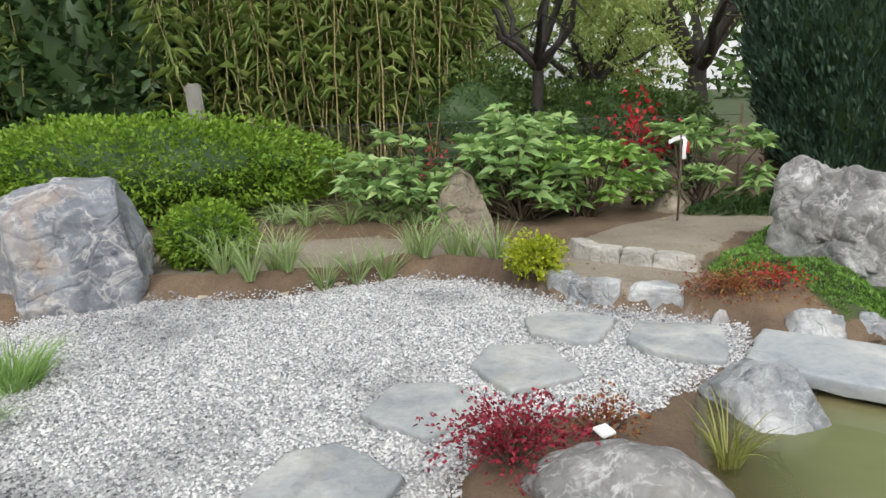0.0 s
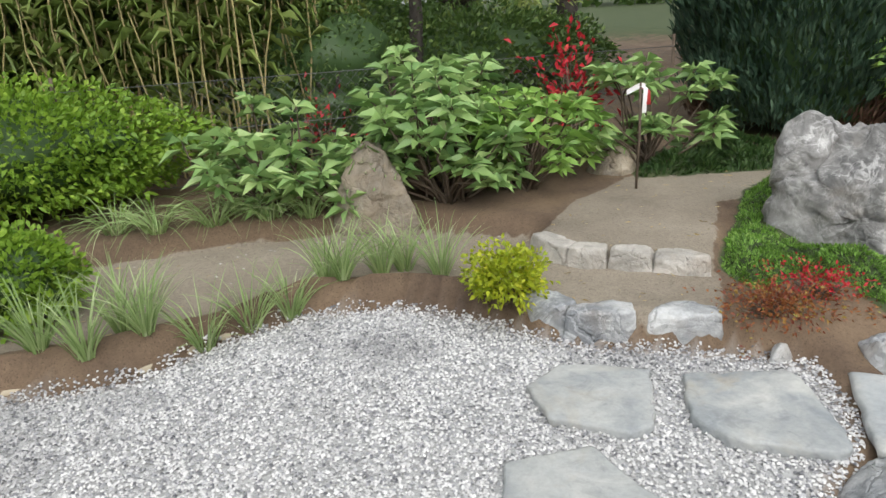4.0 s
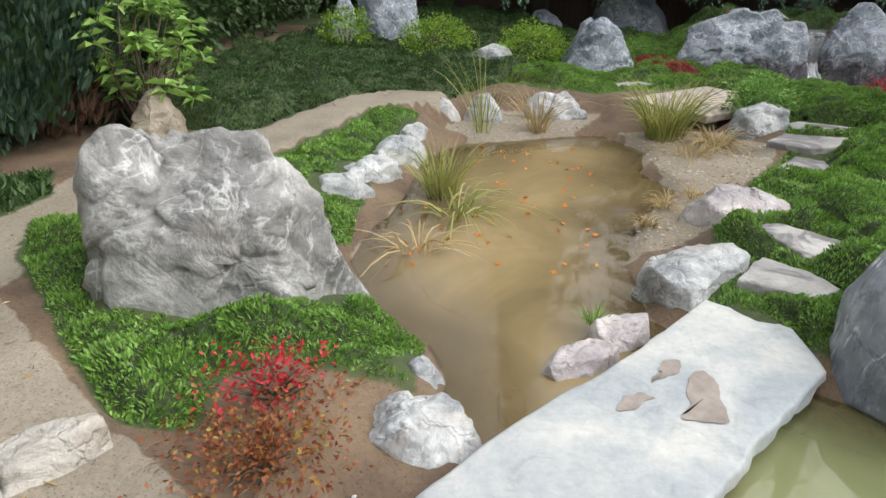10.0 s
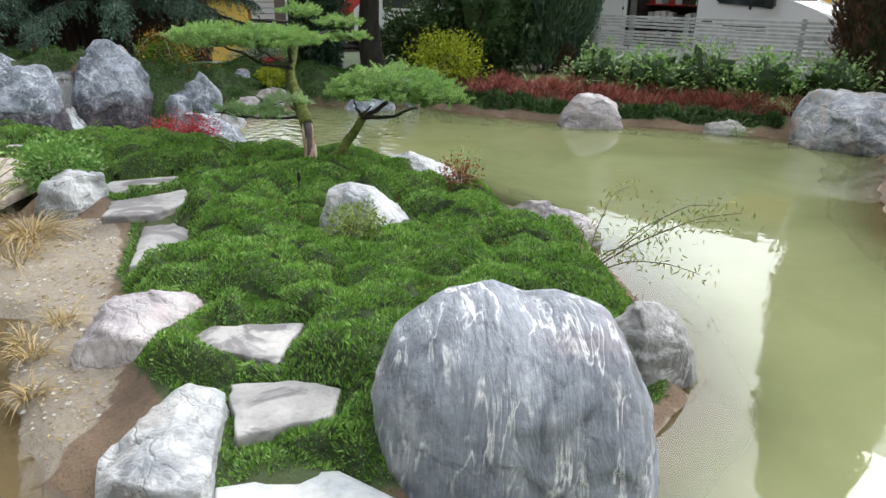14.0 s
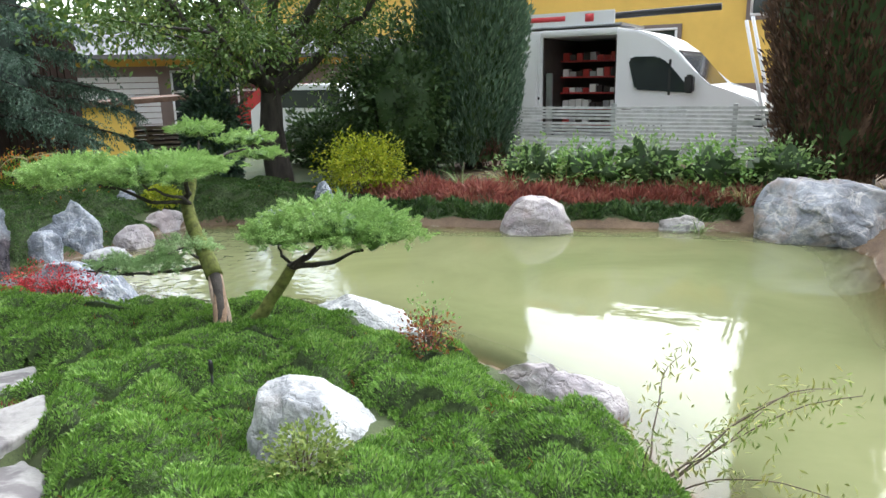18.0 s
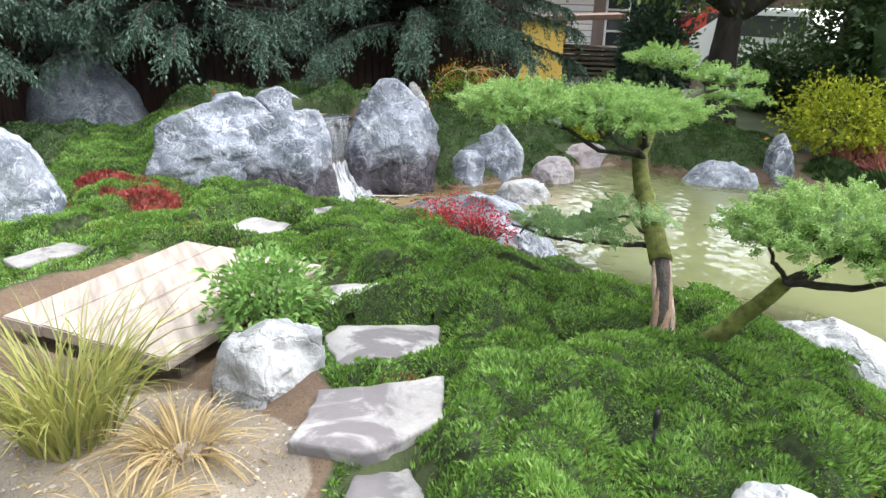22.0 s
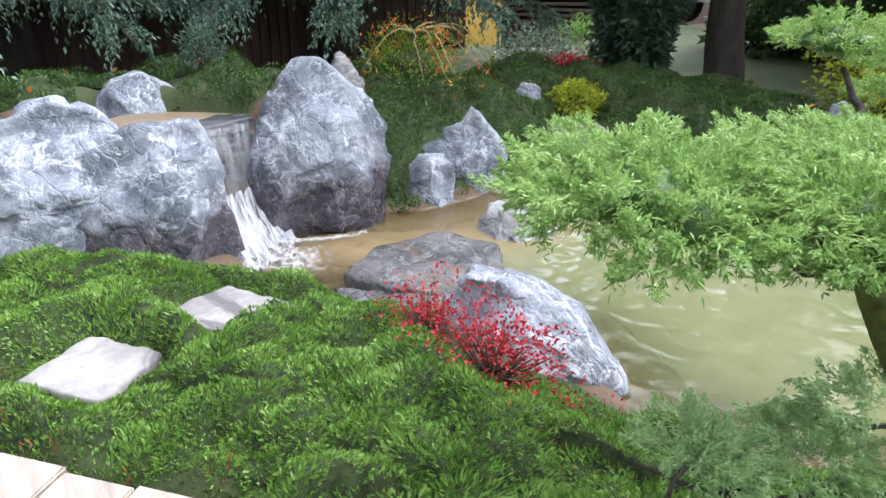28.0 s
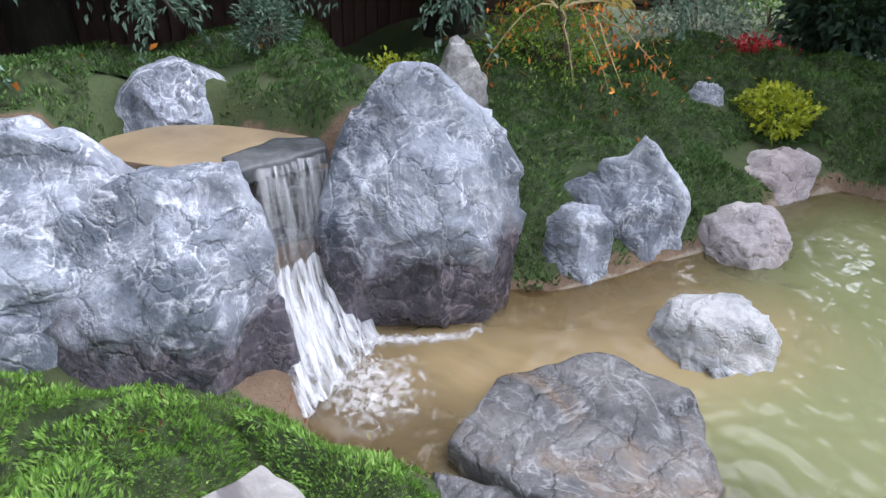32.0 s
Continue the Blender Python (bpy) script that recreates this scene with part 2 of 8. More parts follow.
M_STEP = stone_mat("grey_stepping_stone", (0.25, 0.27, 0.28), (0.48, 0.48, 0.45), 0.1, stain=(0.40, 0.34, 0.24), stained=0.6, scale=2.6, rough=0.7, crack=0.0)
M_SLAB = stone_mat("bridge_slab_stone", (0.30, 0.33, 0.35), (0.56, 0.55, 0.51), 0.08, stain=(0.46, 0.42, 0.36), stained=0.5, scale=2.0, rough=0.65, crack=0.0)
M_KERB = stone_mat("sandy_edge_stone", (0.30, 0.28, 0.245), (0.60, 0.56, 0.50), 0.1, stained=0.4)
M_STAIN = plain_mat("damp_brown_stain", (0.26, 0.22, 0.19), 0.45, var=0.3, scale=14)
M_BARK = plain_mat("dark_bark", (0.05, 0.042, 0.035), 0.85, var=0.5, scale=14, relief=0.8, dist=0.02, streak=(1, 1, 0.25))
M_BARK_RED = plain_mat("peeling_reddish_bark", (0.26, 0.17, 0.11), 0.8, var=0.5, scale=16, relief=0.8, dist=0.012, streak=(1.5, 1.5, 0.15))
M_BARK_PALE = plain_mat("pale_bare_wood", (0.40, 0.30, 0.23), 0.8, var=0.45, scale=18, relief=0.8, dist=0.01, streak=(1.5, 1.5, 0.15))
M_MOSSBARK = plain_mat("moss_covered_bark", (0.17, 0.19, 0.045), 0.95, var=0.6, scale=22, relief=0.9, dist=0.015)
M_TWIG = plain_mat("thin_twig", (0.11, 0.08, 0.055), 0.8, var=0.3)
M_CANE = plain_mat("dry_cane", (0.36, 0.29, 0.13), 0.6, var=0.35)
M_JUNIPER = leaf_mat("juniper_needles", (0.17, 0.31, 0.08), (0.33, 0.50, 0.15), (0.50, 0.64, 0.28), through_light=0.35)
M_JUNIPER_SHADE = leaf_mat("juniper_inner_shade", (0.04, 0.09, 0.02), (0.08, 0.16, 0.035), (0.13, 0.22, 0.06), scale=14, through_light=0.1)
M_JUNIPER_BLUE = leaf_mat("blue_juniper_needles", (0.30, 0.46, 0.20), (0.48, 0.64, 0.33), (0.62, 0.74, 0.46), through_light=0.5)
M_HEATH = leaf_mat("heath_sprigs", (0.06, 0.13, 0.022), (0.215, 0.405, 0.065), (0.37, 0.51, 0.15), scale=1.6, through_light=0.22)
M_HEATH_STEM_SHADE = plain_mat("heath_stems_and_gap_shade", (0.055, 0.085, 0.026), 0.9, var=0.7, scale=30, relief=0.9, dist=0.02)
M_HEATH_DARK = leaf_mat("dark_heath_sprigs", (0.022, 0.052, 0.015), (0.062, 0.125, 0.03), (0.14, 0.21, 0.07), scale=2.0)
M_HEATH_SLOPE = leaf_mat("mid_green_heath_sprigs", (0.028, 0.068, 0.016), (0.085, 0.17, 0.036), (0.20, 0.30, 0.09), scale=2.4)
M_HEDGE = leaf_mat("box_leaves", (0.12, 0.23, 0.025), (0.26, 0.41, 0.045), (0.38, 0.52, 0.08), through_light=0.35)
M_RHODO = leaf_mat("rhododendron_leaves", (0.15, 0.28, 0.09), (0.32, 0.47, 0.16), (0.50, 0.62, 0.28), rough=0.35)
M_RHODO_Y = leaf_mat("light_rhododendron_leaves", (0.16, 0.30, 0.06), (0.30, 0.48, 0.11), (0.42, 0.56, 0.17), rough=0.4)
M_YELLOW = leaf_mat("yellow_green_leaves", (0.24, 0.32, 0.02), (0.42, 0.47, 0.03), (0.58, 0.55, 0.05))
M_VARIEG = leaf_mat("white_edged_leaves", (0.10, 0.16, 0.09), (0.34, 0.42, 0.32), (0.72, 0.76, 0.68))
M_LIGHT = leaf_mat("fresh_green_leaves", (0.12, 0.27, 0.05), (0.27, 0.45, 0.12), (0.42, 0.58, 0.22))
# leaf colour of dark shrubs, and the painted shade of crown shells
M_DARKLEAF_AND_SHADE = leaf_mat("dark_leaves_and_inner_shade", (0.028, 0.058, 0.02), (0.072, 0.13, 0.042), (0.15, 0.22, 0.085))
M_MIDLEAF = leaf_mat("mid_green_leaves", (0.05, 0.10, 0.025), (0.12, 0.20, 0.05), (0.24, 0.32, 0.09))
M_OLIVE = leaf_mat("olive_bamboo_leaves", (0.12, 0.18, 0.04), (0.26, 0.34, 0.085), (0.44, 0.46, 0.16), through_light=0.35)
M_APPLE = leaf_mat("apple_tree_leaves", (0.045, 0.095, 0.018), (0.12, 0.20, 0.042), (0.30, 0.33, 0.08))
M_PALETREE = leaf_mat("pale_autumn_tree_leaves", (0.28, 0.36, 0.10), (0.46, 0.54, 0.18), (0.62, 0.64, 0.27), through_light=0.5)
M_THUJA = leaf_mat("cypress_sprays", (0.025, 0.055, 0.035), (0.062, 0.115, 0.07), (0.13, 0.20, 0.12), through_light=0.1)
M_CYPRESS = leaf_mat("grey_green_cypress_sprays", (0.055, 0.105, 0.065), (0.13, 0.21, 0.13), (0.24, 0.33, 0.21), through_light=0.15)
M_DEADSPRAY = leaf_mat("dead_brown_sprays", (0.05, 0.03, 0.02), (0.13, 0.075, 0.05), (0.22, 0.14, 0.09))
M_SPRUCE = leaf_mat("blue_spruce_needles", (0.045, 0.082, 0.055), (0.125, 0.205, 0.142), (0.25, 0.36, 0.27), through_light=0.15)
M_SPRUCE_SHADE = leaf_mat("spruce_inner_shade", (0.010, 0.020, 0.015), (0.025, 0.045, 0.033), (0.045, 0.07, 0.052), scale=9, through_light=0.0)
M_RED = leaf_mat("red_leaves", (0.28, 0.012, 0.02), (0.60, 0.035, 0.05), (0.75, 0.12, 0.10))
M_CRIMSON = leaf_mat("crimson_leaves", (0.12, 0.012, 0.022), (0.36, 0.03, 0.055), (0.55, 0.07, 0.09))
M_RUSSET = leaf_mat("russet_leaves", (0.16, 0.03, 0.025), (0.34, 0.13, 0.04), (0.36, 0.34, 0.07), scale=3.0)
M_REDHEATH = leaf_mat("red_heath_sprigs", (0.22, 0.06, 0.05), (0.42, 0.15, 0.11), (0.48, 0.28, 0.18))
M_REDPATCH = leaf_mat("red_cowberry_leaves", (0.16, 0.06, 0.03), (0.42, 0.07, 0.07), (0.55, 0.16, 0.12), scale=3.0)
M_ORANGE = leaf_mat("orange_maple_leaves", (0.45, 0.10, 0.015), (0.72, 0.25, 0.03), (0.75, 0.42, 0.08))
M_GRASS = leaf_mat("striped_sedge_blades", (0.16, 0.26, 0.07), (0.36, 0.46, 0.20), (0.60, 0.66, 0.40))
M_REED = leaf_mat("yellowing_reed_blades", (0.15, 0.19, 0.05), (0.36, 0.36, 0.10), (0.55, 0.48, 0.18))
M_STRAW = leaf_mat("dry_straw_blades", (0.30, 0.22, 0.10), (0.48, 0.36, 0.17), (0.60, 0.50, 0.28))
M_WOODNEW = plain_mat("pale_weathered_board", (0.39, 0.33, 0.275), 0.7, var=0.4, scale=3.6, relief=0.3, streak=(0.6, 5, 5))
M_WOODDARK = plain_mat("dark_brown_fence_board", (0.055, 0.028, 0.022), 0.75, var=0.4, scale=5, relief=0.4, streak=(4, 4, 0.4))
M_LUMBER = plain_mat("grey_rough_lumber", (0.10, 0.085, 0.07), 0.85, var=0.5, scale=6, relief=0.6, streak=(0.5, 3, 3))
M_CONCRETE = plain_mat("weathered_concrete", (0.24, 0.225, 0.20), 0.85, var=0.2, scale=9, relief=0.4)
M_WIRE = plain_mat("galvanised_wire", (0.16, 0.165, 0.165), 0.6, 0.5, var=0.1)
M_YELLOWWALL = plain_mat("yellow_render", (0.82, 0.55, 0.13), 0.85, var=0.07, scale=1.3, relief=0.2)
M_PLINTH = plain_mat("brown_grey_plinth", (0.24, 0.19, 0.17), 0.8, var=0.12, scale=3)
M_WHITE = plain_mat("white_paint", (0.80, 0.81, 0.82), 0.28, var=0.02, scale=3, relief=0.02)
M_PVC = plain_mat("white_window_frame", (0.78, 0.78, 0.78), 0.4, var=0.03)
M_RUBBER = plain_mat("black_rubber", (0.02, 0.02, 0.02), 0.7, var=0.1)
M_STEEL = plain_mat("grey_steel", (0.45, 0.46, 0.47), 0.4, 0.9, var=0.1)
M_SLATS = plain_mat("grey_aluminium_slats", (0.55, 0.56, 0.56), 0.5, 0.1, var=0.3)
M_DARKIN = plain_mat("dark_van_lining", (0.045, 0.035, 0.03), 0.8, var=0.2)
M_BOXRED = plain_mat("red_plastic", (0.42, 0.035, 0.03), 0.45, var=0.2)
M_BOXGREY = plain_mat("grey_plastic", (0.35, 0.35, 0.36), 0.5, var=0.3)
M_ROOF = plain_mat("grey_roof_sheet", (0.15, 0.155, 0.165), 0.8, var=0.12, streak=(6, 0.5, 1))
M_SHINGLE = plain_mat("brown_roof_edge", (0.13, 0.075, 0.05), 0.8, var=0.3)
M_TEXTGREY = plain_mat("grey_lettering", (0.16, 0.17, 0.19), 0.5, var=0.05)
M_TEXTRED = plain_mat("red_lettering", (0.55, 0.04, 0.05), 0.5, var=0.05)


def wet_foot(src, name, level):
    """The same stone, dark and glossy where splashing water keeps its foot wet."""
    m = src.copy()
    m.name = name
    n, l = m.node_tree.nodes, m.node_tree.links
    p = n["Principled BSDF"]
    old = p.inputs["Base Color"].links[0].from_socket
    g = n.new("ShaderNodeTexCoord")
    sx = n.new("ShaderNodeSeparateXYZ")
    l.new(g.outputs["Object"], sx.inputs[0])
    t = noise_tex(n, l, g.outputs["Object"], 5.0, 6, 0.65)
    ad = n.new("ShaderNodeMath")
    ad.operation = "MULTIPLY_ADD"
    l.new(t.outputs["Fac"], ad.inputs[0])
    ad.inputs[1].default_value = 0.5
    l.new(sx.outputs["Z"], ad.inputs[2])
    r = ramp(n, [(level + 0.18, (1, 1, 1)), (level + 0.30, (0, 0, 0))])
    l.new(ad.outputs[0], r.inputs["Fac"])
    dark = mixc(n, l, 1.0, old, (0.34, 0.28, 0.29), "MULTIPLY")
    l.new(mixc(n, l, r.outputs["Color"], old, dark), p.inputs["Base Color"])
    mr = n.new("ShaderNodeMapRange")
    for sock, v in zip(("To Min", "To Max"), (0.6, 0.22)):
        mr.inputs[sock].default_value = v
    l.new(r.outputs["Color"], mr.inputs["Value"])
    l.new(mr.outputs["Result"], p.inputs["Roughness"])
    return m


M_ROCK_FALL = wet_foot(M_ROCK, "wet_footed_limestone", 0.33)
M_LAMP = plain_mat("black_plastic", (0.015, 0.015, 0.015), 0.45, var=0.1)
M_LINER = plain_mat("muddy_pond_liner", (0.42, 0.36, 0.26), 0.75, var=0.2, scale=2, relief=0.3)
M_SHALLOW = plain_mat("muddy_shallow_water", (0.27, 0.205, 0.125), 0.3, var=0.3, scale=4, relief=0.1)
M_PLASTIC = plain_mat("striped_white_plastic", (0.78, 0.76, 0.74), 0.45, var=0.05)

M_GLASS, gn_, gl_, gp_ = node_mat("dark_window_glass")
gp_.inputs["Base Color"].default_value = (0.03, 0.035, 0.04, 1)
gp_.inputs["Roughness"].default_value, gp_.inputs["Specular IOR Level"].default_value = 0.06, 0.8


def pebble_mat():
    m, n, l, p = node_mat("white_gravel_stone")
    geo = n.new("ShaderNodeNewGeometry")
    r = ramp(n, [(0.0, (0.12, 0.12, 0.13)), (0.2, (0.34, 0.34, 0.35)), (0.5, (0.56, 0.55, 0.54)), (1.0, (0.74, 0.73, 0.71))])
    l.new(geo.outputs["Random Per Island"], r.inputs["Fac"])
    wet = noise_tex(n, l, coords(n, l), 0.9, 5, 0.62)
    wr = ramp(n, [(0.50, (1, 1, 1)), (0.66, (0.40, 0.40, 0.41))])
    l.new(wet.outputs["Fac"], wr.inputs["Fac"])
    l.new(mixc(n, l, 1.0, r.outputs["Color"], wr.outputs["Color"], "MULTIPLY"), p.inputs["Base Color"])
    p.inputs["Roughness"].default_value = 0.55
    return m


M_PEBBLE = pebble_mat()


def ground_mat():
    """Soil, blended into sand, mossy earth and gravel bedding by the zone weights of the ground sheet."""
    m, n, l, p = node_mat("garden_ground")
    v = coords(n, l)
    a = n.new("ShaderNodeAttribute")
    a.attribute_name = "zone"
    sep = n.new("ShaderNodeSeparateColor")
    l.new(a.outputs["Color"], sep.inputs[0])
    f1, f2 = noise_tex(n, l, v, 2.2, 8, 0.6), noise_tex(n, l, v, 40, 6, 0.7)
    soil = ramp(n, [(0.3, (0.085, 0.055, 0.035)), (0.7, (0.19, 0.13, 0.08))])
    sand = ramp(n, [(0.3, (0.195, 0.163, 0.122)), (0.7, (0.29, 0.247, 0.19))])
    moss = ramp(n, [(0.3, (0.03, 0.055, 0.014)), (0.7, (0.07, 0.085, 0.03))])
    for r in (soil, sand, moss):
        l.new(f1.outputs["Fac"], r.inputs["Fac"])
    edge = noise_tex(n, l, v, 9, 6, 0.65)

    def soft_edge(src):
        ad = n.new("ShaderNodeMath")
        ad.operation = "ADD"
        l.new(src, ad.inputs[0])
        l.new(edge.outputs["Fac"], ad.inputs[1])
        q = ramp(n, [(0.85, (0, 0, 0)), (1.1, (1, 1, 1))])
        sc = n.new("ShaderNodeMath")
        sc.operation = "MULTIPLY"
        l.new(ad.outputs[0], sc.inputs[0])
        sc.inputs[1].default_value = 1.0
        q.color_ramp.elements[1].position = 1.0
        l.new(sc.outputs[0], q.inputs["Fac"])
        return q.outputs["Color"]

    col = mixc(n, l, soft_edge(sep.outputs[0]), soil.outputs["Color"], sand.outputs["Color"])
    col = mixc(n, l, soft_edge(sep.outputs[1]), col, moss.outputs["Color"])
    col = mixc(n, l, sep.outputs[2], col, (0.40, 0.40, 0.39))
    col = mixc(n, l, 0.42, col, f2.outputs["Fac"], "OVERLAY")
    sp = noise_tex(n, l, v, 120, 3, 0.6)
    sr = ramp(n, [(0.33, (0.45, 0.43, 0.40)), (0.42, (1, 1, 1)), (0.62, (1, 1, 1)), (0.72, (1.35, 1.35, 1.35))])
    l.new(sp.outputs["Fac"], sr.inputs["Fac"])
    col = mixc(n, l, 1.0, col, sr.outputs["Color"], "MULTIPLY")
    l.new(col, p.inputs["Base Color"])
    p.inputs["Roughness"].default_value = 0.9
    b = bump(n, l, edge.outputs["Fac"], 0.35, 0.03)
    l.new(bump(n, l, f2.outputs["Fac"], 0.5, 0.006, b), p.inputs["Normal"])
    return m


def water_mat():
    """Turbid pond water: silt hides the bed where it is deep, a ripple bends the mirror image."""
    m, n, l, p = node_mat("turbid_pond_water")
    v = coords(n, l)
    a = n.new("ShaderNodeAttribute")
    a.attribute_name = "silt"
    sep = n.new("ShaderNodeSeparateColor")
    l.new(a.outputs["Color"], sep.inputs[0])
    cl = noise_tex(n, l, v, 0.9, 5, 0.6, 0.8)
    green = ramp(n, [(0.3, (0.17, 0.19, 0.085)), (0.7, (0.235, 0.245, 0.12))])
    tan = ramp(n, [(0.25, (0.15, 0.115, 0.055)), (0.6, (0.33, 0.245, 0.125))])
    l.new(cl.outputs["Fac"], green.inputs["Fac"])
    l.new(cl.outputs["Fac"], tan.inputs["Fac"])
    col = mixc(n, l, sep.outputs[1], green.outputs["Color"], tan.outputs["Color"])
    murk = n.new("ShaderNodeBsdfDiffuse")
    l.new(col, murk.inputs["Color"])
    clear = n.new("ShaderNodeBsdfTransparent")
    clear.inputs["Color"].default_value = (0.75, 0.68, 0.52, 1)
    body = n.new("ShaderNodeMixShader")
    l.new(sep.outputs[0], body.inputs[0])
    l.new(clear.outputs[0], body.inputs[1])
    l.new(murk.outputs[0], body.inputs[2])
    gloss = n.new("ShaderNodeBsdfGlossy")
    gloss.inputs["Roughness"].default_value = 0.02
    rip = noise_tex(n, l, v, 7.0, 3, 0.5, 0.3)
    rip2 = noise_tex(n, l, v, 9.0, 1, 0.4, 0.2)
    rs = n.new("ShaderNodeMath")
    rs.operation = "MULTIPLY"
    l.new(rip2.outputs["Fac"], rs.inputs[0])
    l.new(sep.outputs[2], rs.inputs[1])
    b = bump(n, l, rip.outputs["Fac"], 0.03, 0.02)
    b = bump(n, l, rs.outputs[0], 0.8, 0.03, b)
    l.new(b, gloss.inputs["Normal"])
    fr = n.new("ShaderNodeFresnel")
    fr.inputs["IOR"].default_value = 1.42
    l.new(b, fr.inputs["Normal"])
    top = n.new("ShaderNodeMixShader")
    l.new(fr.outputs[0], top.inputs[0])
    l.new(body.outputs[0], top.inputs[1])
    l.new(gloss.outputs[0], top.inputs[2])
    l.new(top.outputs[0], n["Material Output"].inputs["Surface"])
    return m


M_GROUND, M_WATER = ground_mat(), water_mat()

# ---- geometry tools ----
rng = np.random.default_rng(7)


class Soup:
    """Gathers triangles and quads, then makes one mesh of them."""

    def __init__(self):
        self.v, self.f, self.n = [], {3: [], 4: []}, 0

    def add(self, verts, faces):
        verts, faces = np.asarray(verts, float).reshape(-1, 3), np.asarray(faces, int)
        self.v.append(verts)
        self.f[faces.shape[1]].append(faces + self.n)
        self.n += len(verts)
        return self

    def mesh(self, name, mat, smooth=True):
        me = bpy.data.meshes.new(name)
        v = np.concatenate(self.v)
        loops, starts, at = [], [], 0
        for k in (3, 4):
            if self.f[k]:
                f = np.concatenate(self.f[k])
                loops.append(f.ravel())
                starts.append(at + np.arange(len(f)) * k)
                at += f.size
        loops, starts = np.concatenate(loops), np.concatenate(starts)
        me.vertices.add(len(v))
        me.vertices.foreach_set("co", v.ravel())
        me.loops.add(len(loops))
        me.loops.foreach_set("vertex_index", loops.astype(np.int32))
        me.polygons.add(len(starts))
        me.polygons.foreach_set("loop_start", starts.astype(np.int32))
        if smooth:
            me.polygons.foreach_set("use_smooth", np.ones(len(starts), bool))
        me.update(calc_edges=True)
        me.materials.append(mat)
        return me


def part(name, soup, mat, parent=None, label="", smooth=True):
    me = soup.mesh(name, mat, smooth) if isinstance(soup, Soup) else soup
    if isinstance(me, bmesh.types.BMesh):
        bm, me = me, bpy.data.meshes.new(name)
        bm.to_mesh(me)
        bm.free()
        me.materials.append(mat)
    ob = new(name, me)
    if parent is not None:
        ob.parent = parent
    if label:
        ob["label"] = label
    return ob


def thing(name, label, category, group="", kind="", at=(0, 0, 0)):
    ob = new(name)
    ob.location = at
    ob.empty_display_size = 0.1
    return tagged(ob, label, category, group, kind)


def smooth(a, b, x):
    t = np.clip((x - a) / (b - a), 0, 1)
    return t * t * (3 - 2 * t)


def inside(P, poly):
    """Which of the points lie in the polygon."""
    P, q = np.asarray(P, float), np.asarray(poly, float)
    x, y, odd = P[:, 0], P[:, 1], np.zeros(len(P), bool)
    for (x0, y0), (x1, y1) in zip(q, np.roll(q, -1, 0)):
        odd ^= ((y0 > y) != (y1 > y)) & (x < (x1 - x0) * (y - y0) / (y1 - y0 + 1e-12) + x0)
    return odd


def away(P, poly, closed=True):
    """How far each point lies from the line of the polygon."""
    P, q = np.asarray(P, float), np.asarray(poly, float)
    best = np.full(len(P), 1e9)
    for a, b in zip(q, np.roll(q, -1, 0)) if closed else zip(q[:-1], q[1:]):
        d = b - a
        t = np.clip(((P - a) @ d) / (d @ d), 0, 1)
        best = np.minimum(best, np.hypot(*(P - a - t[:, None] * d).T))
    return best


def sdist(P, poly):
    return away(P, poly) * np.where(inside(P, poly), -1, 1)


def waves(x, y, k, seed):
    """Cheap smooth noise of wavelength about k, in -1 to 1."""
    g = np.random.default_rng(seed)
    s = 0
    for _ in range(7):
        a, w, ph = g.uniform(0, 6.283), 6.283 / (k * g.uniform(0.7, 1.5)), g.uniform(0, 6.283)
        s = s + np.sin((x * math.cos(a) + y * math.sin(a)) * w + ph)
    return s / 3.5


def unit(v):
    return v / (np.linalg.norm(v, axis=-1, keepdims=True) + 1e-9)


def tube(s, pts, radii, sides=7, cap=True):
    """A limb along a line of points."""
    pts, radii = np.asarray(pts, float), np.broadcast_to(np.asarray(radii, float), (len(pts),))
    t = unit(np.gradient(pts, axis=0))
    ref = np.array([0.0, 0, 1]) if abs(t[:, 2]).mean() < 0.8 else np.array([1.0, 0, 0])
    a = unit(np.cross(t, ref))
    b = np.cross(t, a)
    th = np.linspace(0, 2 * np.pi, sides, endpoint=False)
    ring = pts[:, None] + radii[:, None, None] * (np.cos(th)[None, :, None] * a[:, None] + np.sin(th)[None, :, None] * b[:, None])
    i = np.arange(len(pts) - 1)[:, None] * sides
    j = np.arange(sides)
    q = np.stack([i + j, i + (j + 1) % sides, i + sides + (j + 1) % sides, i + sides + j], -1).reshape(-1, 4)
    base = s.n
    s.add(ring.reshape(-1, 3), q)
    if cap:
        n = len(pts)
        s.v.append(pts[[0, -1]])
        k = s.n
        s.n += 2
        s.f[3].append(np.stack([np.full(sides, k), base + (j + 1) % sides, base + j], -1))
        s.f[3].append(np.stack([np.full(sides, k + 1), base + (n - 1) * sides + j, base + (n - 1) * sides + (j + 1) % sides], -1))
    return s


def bend(a, b, sag=0.0, wob=0.0, n=8, seed=0):
    """A crooked line from a to b."""
    g = np.random.default_rng(seed)
    a, b = np.asarray(a, float), np.asarray(b, float)
    t = np.linspace(0, 1, n)[:, None]
    p = a + (b - a) * t + np.array([0, 0, -1]) * sag * 4 * t * (1 - t)
    w = np.cumsum(g.normal(0, 1, (n, 3)), 0) * wob / n
    return p + w * np.sin(np.pi * t)


